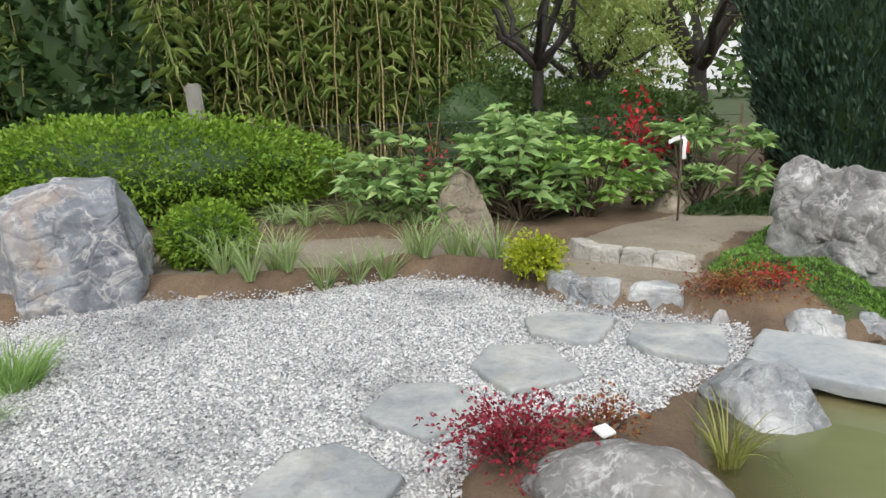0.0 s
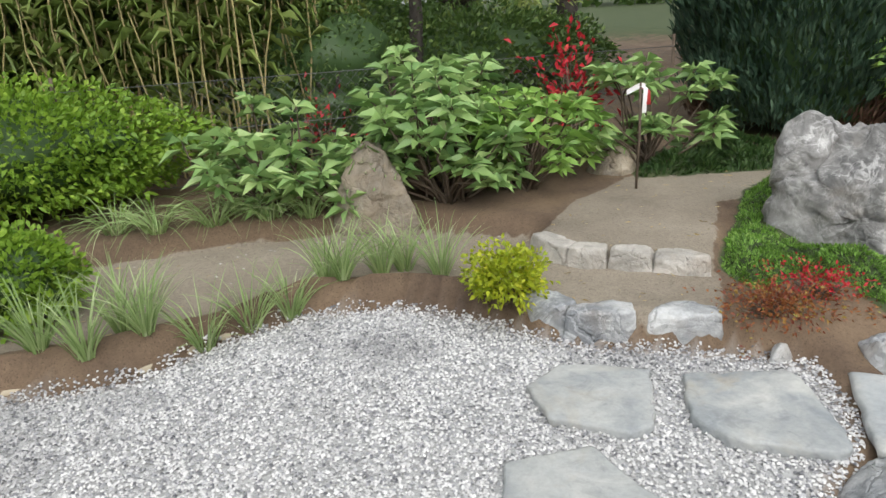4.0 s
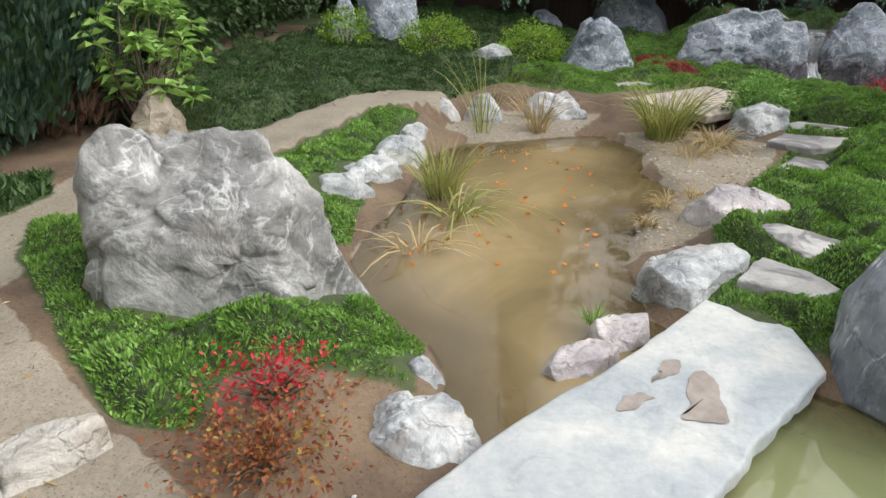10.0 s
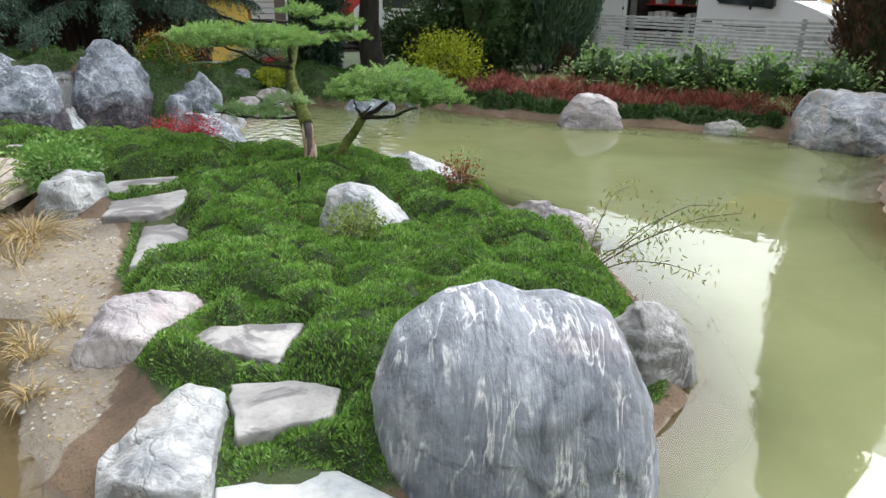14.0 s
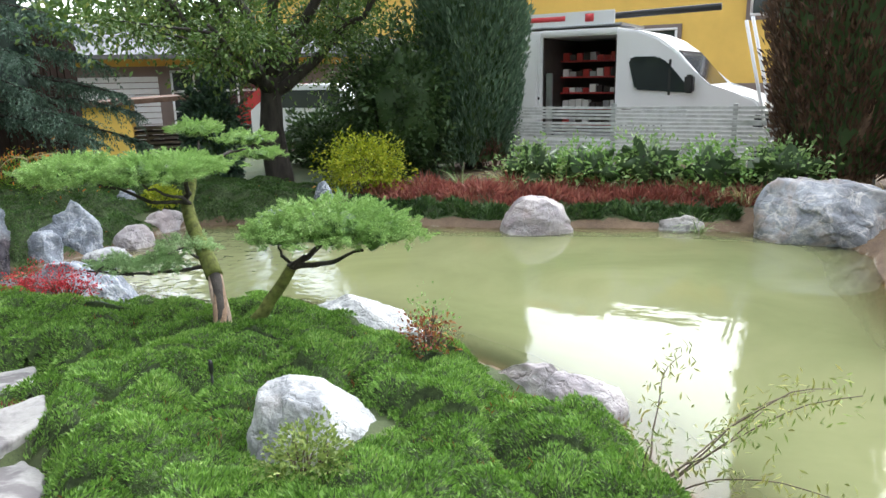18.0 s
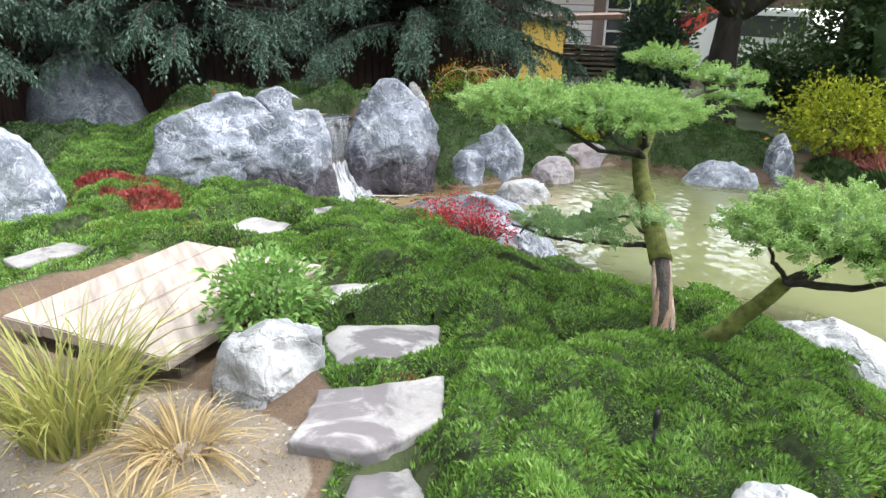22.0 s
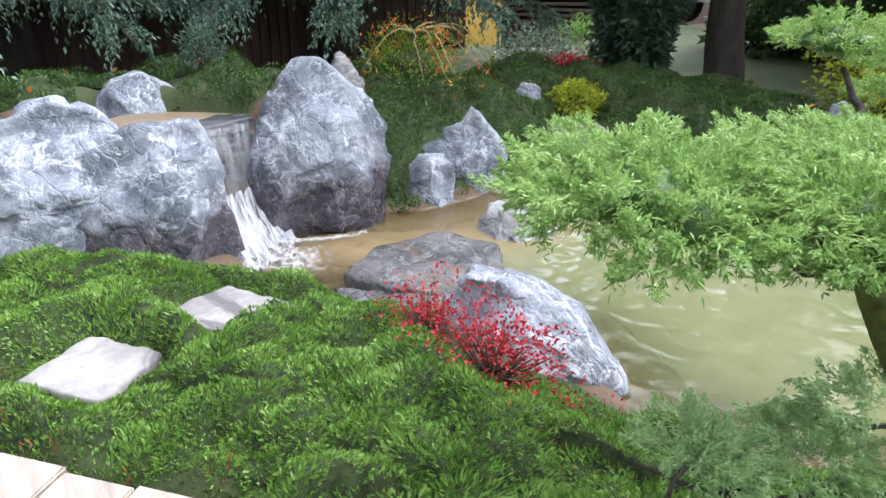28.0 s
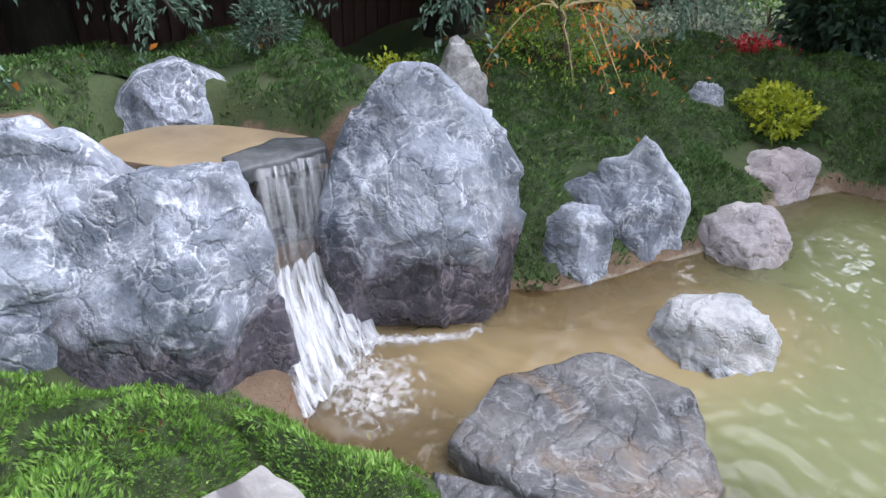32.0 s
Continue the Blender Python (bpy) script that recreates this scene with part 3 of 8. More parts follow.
def leaves(s, P, D, L, W, fold=0.25, droop=0.0, g=rng):
    """Pointed leaves, each folded along its middle: at P, growing along D, L long and W wide."""
    n = len(P)
    D = unit(D)
    side = unit(np.cross(D, unit(g.normal(0, 1, (n, 3)) + np.array([0, 0, 1.2]))))
    up = np.cross(side, D)
    L, W = np.broadcast_to(L, (n,))[:, None], np.broadcast_to(W, (n,))[:, None]
    mid = P + D * L * 0.5
    tip = P + D * L - np.array([0, 0, 1]) * L * droop
    lift = up * W * fold
    v = np.stack([P, mid + side * W * 0.5 + lift, tip, mid - side * W * 0.5 + lift], 1).reshape(-1, 3)
    i = np.arange(n)[:, None] * 4
    s.add(v, np.concatenate([i + [0, 1, 2], i + [0, 2, 3]]))
    return s


def blades(s, P, D, L, W, arch=0.6, seg=4, g=rng):
    """Arching grass blades: from P, rising along D, falling over with their length."""
    n = len(P)
    D = unit(D)
    L, W = np.broadcast_to(L, (n,))[:, None], np.broadcast_to(W, (n,))[:, None]
    flat = D * np.array([1, 1, 0])
    side = unit(np.cross(D, [0, 0, 1.0]) + g.normal(0, 0.25, (n, 3)))
    arch = np.broadcast_to(arch, (n,))[:, None]
    rows = []
    for k in range(seg + 1):
        u = k / seg
        c = P + D * L * u + unit(flat) * L * arch * 0.5 * u * u - np.array([0, 0, 1]) * L * arch * 0.75 * u ** 2.4
        w = W * (1 - u ** 1.5) * 0.5 + 0.0004
        rows += [c - side * w, c + side * w]
    v = np.stack(rows, 1).reshape(-1, 3)
    m = 2 * (seg + 1)
    i = np.arange(n)[:, None] * m
    for k in range(seg):
        s.f[4].append(s.n + np.concatenate([i + [2 * k, 2 * k + 1, 2 * k + 3, 2 * k + 2]]))
    s.v.append(v)
    s.n += len(v)
    return s


def ball(n, g):
    return unit(g.normal(0, 1, (n, 3)))


def lumpy(d, seed, amount=0.25, k=1.1):
    """A radius factor over directions, for uneven outlines."""
    return 1 + amount * waves(d[:, 0] * 2 + d[:, 2] * 1.3, d[:, 1] * 2 - d[:, 2] * 1.7, k, seed)


def crown(s, c, r, n, L, W, seed, lump=0.25, depth=0.45, up=0.3, low=-1.0):
    """Leaves through the outer layer of a lumpy crown."""
    g = np.random.default_rng(seed)
    d = ball(n, g)
    d = d[d[:, 2] > low]
    q = lumpy(d, seed, lump) * (1 - depth * g.random(len(d)) ** 1.6)
    P = np.asarray(c) + d * np.asarray(r) * q[:, None]
    D = unit(d + g.normal(0, 0.6, d.shape) + np.array([0, 0, up]))
    return leaves(s, P, D, L * g.uniform(0.7, 1.25, len(P)), W * g.uniform(0.75, 1.2, len(P)), droop=0.15, g=g)


def core(s, c, r, seed, lump=0.2, rows=14, cols=22, fill=0.78):
    """A crown's inside as a closed shell; its dark material stands for the shade there."""
    u, w = np.meshgrid(np.linspace(-np.pi / 2, np.pi / 2, rows), np.linspace(0, 2 * np.pi, cols, endpoint=False), indexing="ij")
    d = np.stack([np.cos(u) * np.cos(w), np.cos(u) * np.sin(w), np.sin(u)], -1).reshape(-1, 3)
    v = np.asarray(c) + d * np.asarray(r) * (lumpy(d, seed, lump) * fill)[:, None]
    i, j = np.meshgrid(np.arange(rows - 1), np.arange(cols), indexing="ij")
    q = np.stack([i * cols + j, i * cols + (j + 1) % cols, (i + 1) * cols + (j + 1) % cols, (i + 1) * cols + j], -1).reshape(-1, 4)
    return s.add(v, q)


def box(s, lo, hi, turn=None):
    x0, y0, z0 = lo
    x1, y1, z1 = hi
    v = np.array([(x, y, z) for z in (z0, z1) for y in (y0, y1) for x in (x0, x1)])
    if turn is not None:
        v = np.array([turn @ Vector(p) for p in v])
    return s.add(v, [(0, 2, 3, 1), (4, 5, 7, 6), (0, 1, 5, 4), (2, 6, 7, 3), (0, 4, 6, 2), (1, 3, 7, 5)])


def bevelled(lo, hi, width=0.01, turn=None):
    """A block with rounded edges."""
    bm = bmesh.new()
    bmesh.ops.create_cube(bm, size=1)
    for v in bm.verts:
        v.co = [(a + b) / 2 + c * (b - a) for a, b, c in zip(lo, hi, v.co)]
    bmesh.ops.bevel(bm, geom=bm.edges[:], offset=width, segments=2, affect="EDGES")
    if turn is not None:
        bm.transform(turn)
    return bm


def resample(poly, n, soften=1):
    q = np.asarray(poly, float)
    seg = np.hypot(*(np.roll(q, -1, 0) - q).T)
    s = np.r_[0, np.cumsum(seg)]
    t = np.linspace(0, s[-1], n, endpoint=False)
    qq = np.vstack([q, q[:1]])
    p = np.stack([np.interp(t, s, qq[:, 0]), np.interp(t, s, qq[:, 1])], -1)
    for _ in range(soften):
        p = (np.roll(p, 1, 0) + 2 * p + np.roll(p, -1, 0)) / 4
    return p


def broken(q, size, seed, ext):
    """Uneven relief for a stone: soft swells, ridges and a mosaic of small slanted faces."""
    nn = np.zeros(len(q))
    for o, (fr, am) in enumerate(((2.2, 0.3), (5.7, 0.3), (13, 0.28), (29, 0.14))):
        f = fr / size
        raw = np.array([noise.noise(Vector(p * f) + Vector((seed * 3.1, o * 7.7, 1.3))) for p in q])
        nn += am * (raw if o == 0 else 0.3 - 1.2 * np.abs(raw))
    for fr, am in ((4.2, 3.4), (9.5, 2.6)):
        f = fr / size
        cell = np.array([noise.voronoi(Vector((p[0] * f, p[1] * f, p[2] * f * 1.3)) + Vector((seed * 1.7, 0.4, 2.1)))[1][0] for p in q])
        hsh = np.sin(cell @ np.array([[12.99, 39.3, 73.1], [78.23, 11.1, 9.7], [37.7, 94.6, 21.3]])) * 437.58
        slant = (hsh - np.floor(hsh)) * 2 - 1
        loc = q * f * np.array([1, 1, 1.3]) + np.array([seed * 1.7, 0.4, 2.1]) - cell
        nn += am * ((loc * slant).sum(1) * 0.42 + slant[:, 0] * 0.10) / (fr / 4.2)
    return unit(q / ext) * np.clip(nn, -2.2, 2.2)[:, None]


def rock_mesh(outline, z0, z1, full=3.0, lean=(0, 0), tilt=(0, 0), cuts=12, chip=0.87, soften=2, rough=0.045, seed=1, sides=64, rows=30, flat_top=False):
    """A boulder: an outline drawn in towards its top, chipped by planes and roughened.
    full: how long it keeps its width; lean: how far the top is shifted; tilt: how the top slopes."""
    g = np.random.default_rng(seed)
    ring = resample(outline, sides, soften)
    mid = ring.mean(0)
    size = np.ptp(ring, axis=0).mean()
    h = z1 - z0
    V = []
    for k in range(rows):
        u = k / (rows - 1)
        u2 = min(u * 1.35, 1.0)
        if u <= 0.74:
            sc = (1 - u2 ** full) ** 0.5 if not flat_top else 1 - 0.12 * u2 ** 2
            zz = u2
            if not flat_top:
                sc = max(sc, 0.0)
        if flat_top:
            if u <= 0.74:
                sc, zz = 1 - 0.10 * (u / 0.74) ** 2, u / 0.74
            else:
                sc, zz = 0.90 * (1 - ((u - 0.74) / 0.26)) ** 0.8, 1.0
        else:
            zz = math.sin(u * math.pi / 2) ** 0.9
            sc = max(1 - zz ** full, 0) ** 0.5
        p = mid + (ring - mid) * sc
        z = z0 + h * zz + ((p - mid) @ np.asarray(tilt)) * zz
        V.append(np.c_[p + np.asarray(lean) * zz, z])
    V = np.array(V).reshape(-1, 3)
    c = np.array([*(mid + np.asarray(lean) * 0.5), (z0 + z1) / 2])
    ext = np.array([size / 2, size / 2, h / 2])
    lo, hi = V.min(0), V.max(0)
    for k in range(cuts * 3):
        nrm = g.normal(0, 1, 3) * np.array([1, 1, 0.8])
        nrm[2] = abs(nrm[2])
        nrm = unit(nrm)
        rel = (V - c) / ext
        d = rel @ nrm
        q0 = chip if k < cuts else 0.5 + chip / 2
        lim = np.quantile(d, min(g.uniform(q0 - 0.05, q0 + 0.06), 0.99))
        over = np.clip(d - lim, 0, None)
        V = V - (over[:, None] * nrm) * ext
    mid3, half = (lo + hi) / 2, (hi - lo) / 2 * np.array([0.955, 0.955, 1.0])
    V = mid3 - half + (V - V.min(0)) * (2 * half) / (V.max(0) - V.min(0))
    V = V + broken(V - c, size, seed, ext) * (rough * 0.62 * size)
    V[:sides, 2] = z0 - 0.06
    s = Soup()
    i, j = np.meshgrid(np.arange(rows - 1), np.arange(sides), indexing="ij")
    s.add(V, np.stack([i * sides + j, i * sides + (j + 1) % sides, (i + 1) * sides + (j + 1) % sides, (i + 1) * sides + j], -1).reshape(-1, 4))
    return s


def faced_mesh(at, face, outline, front, back, rake=0.0, square=2.8, rough=0.03, seed=1, sides=104, rows=27, cuts=12):
    """A boulder by its broad side: the outline of that side (across, up), seen from the heading `face`,
    swelling by `front` towards it and `back` away from it; rake leans the broad side back."""
    ring = resample(outline, sides, 0)
    lo, hi = ring.min(0), ring.max(0)
    mid = (lo + hi) / 2
    size = np.ptp(ring, axis=0).mean()
    nrm = np.array([math.cos(radians(face)), math.sin(radians(face))])
    side = np.array([-nrm[1], nrm[0]])
    V = []
    for a in np.linspace(-np.pi / 2, np.pi / 2, 2 * rows - 1):
        sc = max(math.cos(a), 0.0)
        v = (front if a > 0 else -back) * max(1 - sc ** square, 0) ** 0.5
        p = mid + (ring - mid) * sc
        off = v + rake * (hi[1] - p[:, 1])
        V.append(np.c_[at[0] + side[0] * p[:, 0] + nrm[0] * off, at[1] + side[1] * p[:, 0] + nrm[1] * off, p[:, 1]])
    V = np.array(V).reshape(-1, 3)
    c = np.array([*(np.asarray(at) + side * mid[0]), mid[1]])
    ext = np.array([size / 2, size / 2, np.ptp(ring[:, 1]) / 2])
    g = np.random.default_rng(seed)
    inner = smooth(0.0, 0.3, np.abs(np.repeat(np.linspace(-1, 1, 2 * rows - 1), sides)))
    for k in range(cuts):
        d = unit(np.r_[nrm * g.uniform(0.3, 1.0) + side * g.normal(0, 0.8), abs(g.normal(0.1, 0.5))])
        h = ((V - c) / ext) @ d
        over = np.clip(h - np.quantile(h, g.uniform(0.90, 0.97)), 0, None) * inner
        V = V - over[:, None] * d * ext
    V = V + broken(V - c, size, seed, ext) * (rough * 0.62 * size)
    s = Soup()
    i, j = np.meshgrid(np.arange(2 * rows - 2), np.arange(sides), indexing="ij")
    quads = np.stack([i * sides + j, i * sides + (j + 1) % sides, (i + 1) * sides + (j + 1) % sides, (i + 1) * sides + j], -1).reshape(-1, 4)
    turn_ = (ring[:, 0] * np.roll(ring[:, 1], -1) - ring[:, 1] * np.roll(ring[:, 0], -1)).sum()
    s.add(V, quads if turn_ > 0 else quads[:, ::-1])
    return s


def faced_rock(at, face, outline, front, back, mat, label, name="boulder", category="rock", group="", **kw):
    return tagged(part(name, faced_mesh(at, face, outline, front, back, **kw), mat), label, category, group)


def oval(x, y, a, b, turn=0.0, n=9, jag=0.14, seed=0):
    """A rough outline round a centre: half-lengths a and b, turned by degrees."""
    g = np.random.default_rng(seed)
    th = np.linspace(0, 2 * np.pi, n, endpoint=False) + g.uniform(-0.15, 0.15, n)
    r = 1 + g.uniform(-jag, jag, n)
    c, s = math.cos(radians(turn)), math.sin(radians(turn))
    X, Y = np.cos(th) * a * r, np.sin(th) * b * r
    return np.c_[x + X * c - Y * s, y + X * s + Y * c]


def boulder(outline, z0, z1, mat, label, name="boulder", category="rock", group="", **kw):
    ob = part(name, rock_mesh(outline, z0, z1, **kw), mat)
    return tagged(ob, label, category, group)


def flagstone(outline, z, thick, mat, label, name="stepping_stone", group="", seed=0, rough=0.012, tilt=(0, 0)):
    """A natural flat slab with broken edges and a slightly uneven top."""
    g = np.random.default_rng(seed)
    n = 72
    ring = resample(outline, n, 0)
    mid = ring.mean(0)
    size = np.ptp(ring, axis=0).mean()
    jag = np.array([noise.noise(Vector((*(p * 14), seed * 1.7))) for p in ring])
    ring = ring + unit(ring - mid) * (jag * 0.018)[:, None]
    s = Soup()
    V = []
    for sc, dz in ((0.97, -thick), (1.0, -thick * 0.55), (1.0, -0.014), (0.985, -0.003), (0.95, 0), (0.75, 0), (0.5, 0), (0.25, 0), (0.0, 0)):
        p = mid + (ring - mid) * sc
        w = np.array([noise.noise(Vector((*(a * 3.5), seed))) + 0.4 * noise.noise(Vector((*(a * 11), seed + 5))) for a in p])
        V.append(np.c_[p, z + dz + w * rough + (p - mid) @ np.asarray(tilt)])
    V = np.array(V)
    V[0] += g.normal(0, 0.006, V[0].shape)
    V[1] += g.normal(0, 0.005, V[1].shape)
    rows = len(V)
    i, j = np.meshgrid(np.arange(rows - 1), np.arange(n), indexing="ij")
    s.add(V.reshape(-1, 3), np.stack([i * n + j, i * n + (j + 1) % n, (i + 1) * n + (j + 1) % n, (i + 1) * n + j], -1).reshape(-1, 4))
    return tagged(part(name, s, mat), label, "stone slab", group)


# ---- the plan: shoreline and zones ----
SHORE_NEAR = [(1.40, 1.46), (1.28, 1.15), (1.22, 0.8), (1.1, 0.0), (1.2, -1.0), (1.55, -2.2), (2.09, -3.07), (2.34, -3.62), (2.58, -4.75), (2.67, -5.9), (3.0, -6.45), (3.5, -6.55),
              (4.68, -6.30), (5.45, -6.0), (6.34, -5.55), (7.46, -5.3), (8.2, -5.4), (8.55, -4.7), (9.2, -4.45), (9.5, -4.25), (9.5, -3.8), (9.3, -3.1), (9.3, -2.2), (9.5, -1.9)]
SHORE_FAR = [(9.6, -1.25), (8.95, -1.08), (8.6, -1.38), (8.1, -1.9), (7.75, -2.0), (7.2, -1.85), (6.7, -2.05), (6.05, -2.5), (5.37, -2.35), (4.53, -2.12), (3.75, -1.78), (3.0, -1.1),
             (2.56, -0.43), (2.56, 0.03), (2.86, 0.83), (3.35, 1.36), (3.95, 1.42), (4.58, 1.3), (5.2, 0.95), (5.6, 1.15), (6.2, 1.05), (6.67, 1.34), (6.65, 1.6), (6.4, 2.1)]
SHORE_LEFT = [(6.25, 2.5), (5.8, 2.75), (4.8, 2.72), (4.3, 2.8), (3.83, 2.83), (3.32, 2.56), (3.0, 2.26), (2.6, 2.15), (2.3, 2.05), (1.75, 1.72), (1.48, 1.64)]
SHORE = SHORE_NEAR + SHORE_FAR + SHORE_LEFT
GRAVEL = [(-2.9, 2.5), (-2.3, 2.95), (-1.66, 3.42), (-1.0, 3.32), (-0.72, 3.33), (-0.42, 3.53), (0.07, 3.73), (0.57, 3.63), (0.98, 3.23), (1.11, 3.0), (1.44, 2.77), (1.8, 2.57), (2.07, 2.36),
          (1.92, 1.97), (1.72, 1.78), (1.39, 1.57), (1.22, 1.36), (0.9, 1.22), (0.45, 1.1), (0.32, 0.8), (0.3, -0.4), (0.7, -2.6), (-3.4, -2.6)]
PATH_SAND = [(-3.2, 4.0), (-1.25, 4.62), (-0.38, 4.72), (0.34, 4.66), (0.9, 4.48), (1.5, 4.05), (1.42, 3.5), (1.05, 3.5), (0.72, 3.78), (0.1, 3.9), (-0.4, 3.68), (-0.9, 3.58), (-1.6, 3.6), (-3.0, 3.3)]
STEP_LOW = [(1.12, 3.06), (1.36, 3.6), (2.1, 3.05), (1.82, 2.64), (1.47, 2.8)]
STEP_UP = [(1.40, 3.74), (1.9, 4.3), (2.56, 4.72), (3.3, 4.55), (4.2, 4.5), (5.14, 4.07), (5.45, 3.9), (6.22, 3.74), (6.8, 3.57), (7.1, 3.18), (7.12, 2.78), (6.8, 2.7), (6.57, 3.0), (6.35, 3.3), (5.6, 3.42), (5.0, 3.56), (4.2, 3.8), (3.3, 4.0), (2.75, 3.95), (2.05, 3.05)]
BEACH = [(3.95, 1.45), (4.58, 1.33), (5.2, 0.98), (6.2, 1.1), (6.6, 1.2), (6.65, 0.5), (6.3, 0.25), (5.95, 0.1), (5.5, 0.35), (4.9, 0.75), (4.5, 0.85), (4.1, 1.15)]
NORTH_BEACH = [(6.25, 2.4), (6.7, 1.55), (7.3, 1.3), (7.3, 2.4), (6.6, 2.7)]
ISLAND = [(3.05, 0.82), (2.75, 0.35), (2.62, -0.35), (3.1, -1.05), (3.8, -1.7), (4.5, -2.0), (5.35, -2.2), (6.0, -2.35), (6.7, -1.95), (7.2, -1.7), (7.9, -1.5), (8.3, -1.6), (8.62, -1.36), (8.97, -1.06), (9.3, -0.7), (10.1, 0.2),
          (9.9, 1.2), (9.0, 2.4), (8.2, 2.3), (7.7, 1.4), (8.2, 0.2), (7.35, -0.45), (6.7, 0.0), (6.2, -0.05), (5.8, 0.1), (5.3, 0.45), (4.6, 0.75), (4.2, 0.95), (3.9, 1.0), (3.4, 1.15)]
NORTH_HEATH = [(5.3, 4.02), (6.22, 3.78), (6.85, 3.61), (7.18, 3.2), (7.25, 2.75), (8.0, 2.4), (9.0, 1.9), (9.9, 1.0), (11.5, 0.3), (13.0, 1.0), (13.0, 4.0), (10.5, 5.2), (8.0, 5.6), (5.4, 5.4)]
STRIP_HEATH = [(3.9, 2.85), (4.3, 2.9), (5.0, 3.0), (5.9, 2.95), (6.5, 2.9), (6.5, 3.1), (6.3, 3.28), (5.6, 3.38), (5.0, 3.52), (4.6, 3.6), (4.1, 3.55)]
BOULDER_HEATH = [(2.6, 2.3), (2.58, 2.5), (2.62, 2.75), (2.46, 2.92), (2.2, 2.88), (2.14, 3.1), (2.45, 3.43), (2.72, 3.7), (3.06, 4.06), (3.46, 4.28), (3.62, 3.95), (3.7, 3.2), (3.35, 2.6), (3.0, 2.3)]
CORNER_HEATH = [(2.62, 4.72), (3.2, 4.55), (3.8, 4.45), (4.2, 4.7), (4.0, 5.2), (3.0, 5.3)]
FALL_HEATH = [(9.28, -2.0), (9.7, -1.95), (9.95, -1.75), (10.0, -1.5), (10.35, -1.25), (10.45, -0.3), (11.2, 0.0), (11.25, -1.5), (11.5, -3.2), (11.4, -5.0), (10.9, -6.0), (9.2, -6.1), (8.4, -5.6), (8.75, -4.7), (9.42, -4.2), (9.4, -3.7), (9.2, -3.1), (9.2, -2.4)]
FAR_HEATH = [(3.9, -6.62), (4.7, -6.42), (5.5, -6.12), (6.4, -5.68), (7.5, -5.42), (8.3, -5.55), (8.4, -5.85), (7.5, -5.75), (6.4, -6.0), (5.5, -6.4), (4.7, -6.72), (3.9, -6.9)]
FAR_RED = [(2.4, -7.4), (3.9, -6.95), (4.7, -6.76), (5.5, -6.44), (6.4, -6.04), (7.5, -5.8), (8.3, -5.9), (8.2, -6.6), (6.5, -6.9), (5.2, -7.4), (3.5, -7.8)]

# flat stones: outline, height of the top, thickness, look, seed
FLAGS = [
    ("step", [(-0.05, 1.39), (0.09, 1.71), (0.35, 1.68), (0.48, 1.40), (0.37, 1.27), (0.21, 1.16)], 0.092, 0.07, "large grey hexagonal stepping stone in gravel", 1, 0.006),
    ("step", [(0.46, 1.88), (0.57, 2.14), (0.89, 2.12), (0.97, 1.71), (0.6, 1.54)], 0.092, 0.07, "pale grey stepping stone in gravel", 2, 0.006),
    ("step", [(0.84, 2.57), (1.04, 2.7), (1.37, 2.51), (1.16, 2.15), (1.06, 2.13), (0.83, 2.33)], 0.092, 0.07, "blue-grey stepping stone in gravel", 3, 0.006),
    ("step", [(1.46, 2.43), (1.84, 2.30), (1.86, 2.20), (1.70, 1.79), (1.62, 1.78), (1.35, 1.97), (1.31, 2.15)], 0.098, 0.08, "pale brown-edged stepping stone in gravel", 4, 0.008),
    ("step", [(-0.45, 0.75), (-0.3, 1.1), (-0.12, 1.17), (0.13, 0.88), (-0.05, 0.55), (-0.35, 0.5)], 0.092, 0.07, "grey stepping stone in gravel", 5, 0.006),
    ("step", [(-0.9, 0.3), (-0.75, 0.6), (-0.45, 0.5), (-0.35, 0.1), (-0.7, -0.05)], 0.092, 0.07, "rough grey stepping stone in gravel", 6, 0.006),
]
FLAGS += [
    ("island", [(3.8, 0.82), (3.63, 0.64), (3.47, 0.58), (3.36, 0.72), (3.5, 1.0)], 0.16, 0.1, "pale stepping stone set in heath", 8, 0.008),
    ("island", [(4.16, 0.79), (4.2, 0.62), (3.94, 0.34), (3.75, 0.64)], 0.185, 0.1, "whitish triangular stepping stone set in heath", 9, 0.008),
    ("island", [(5.2, 0.45), (5.75, 0.05), (5.82, -0.15), (5.52, -0.1), (5.14, 0.16)], 0.13, 0.14, "pale rough flagstone at the sandy shore", 10, 0.025),
    ("island", [(6.19, 0.02), (6.08, -0.44), (5.80, -0.30), (5.74, 0.02), (5.92, 0.22)], 0.2, 0.18, "thick pale flagstone beside the heath", 11, 0.01),
    ("island", [(6.64, -0.14), (6.72, -0.24), (6.54, -0.66), (6.33, -0.56), (6.36, -0.12)], 0.175, 0.1, "grey flagstone half hidden by heath", 12, 0.01),
    ("island", [(6.92, -0.2), (7.2, -0.36), (7.1, -0.7), (6.9, -0.58)], 0.175, 0.08, "small grey flagstone in heath", 13, 0.01),
]
FLAGS += [
    ("island", [(8.4, -0.02), (8.58, -0.3), (8.3, -0.5), (8.1, -0.24)], 0.165, 0.08, "pale stepping stone in the heath", 14, 0.01),
    ("island", [(8.66, -0.62), (8.76, -0.9), (8.35, -1.1), (8.3, -0.72)], 0.135, 0.08, "grey and white stepping stone near the waterfall", 15, 0.01),
    ("island", [(8.25, 1.15), (8.45, 0.84), (8.25, 0.68), (8.03, 1.05)], 0.185, 0.08, "pale stepping stone beside the boardwalk", 16, 0.01),
]


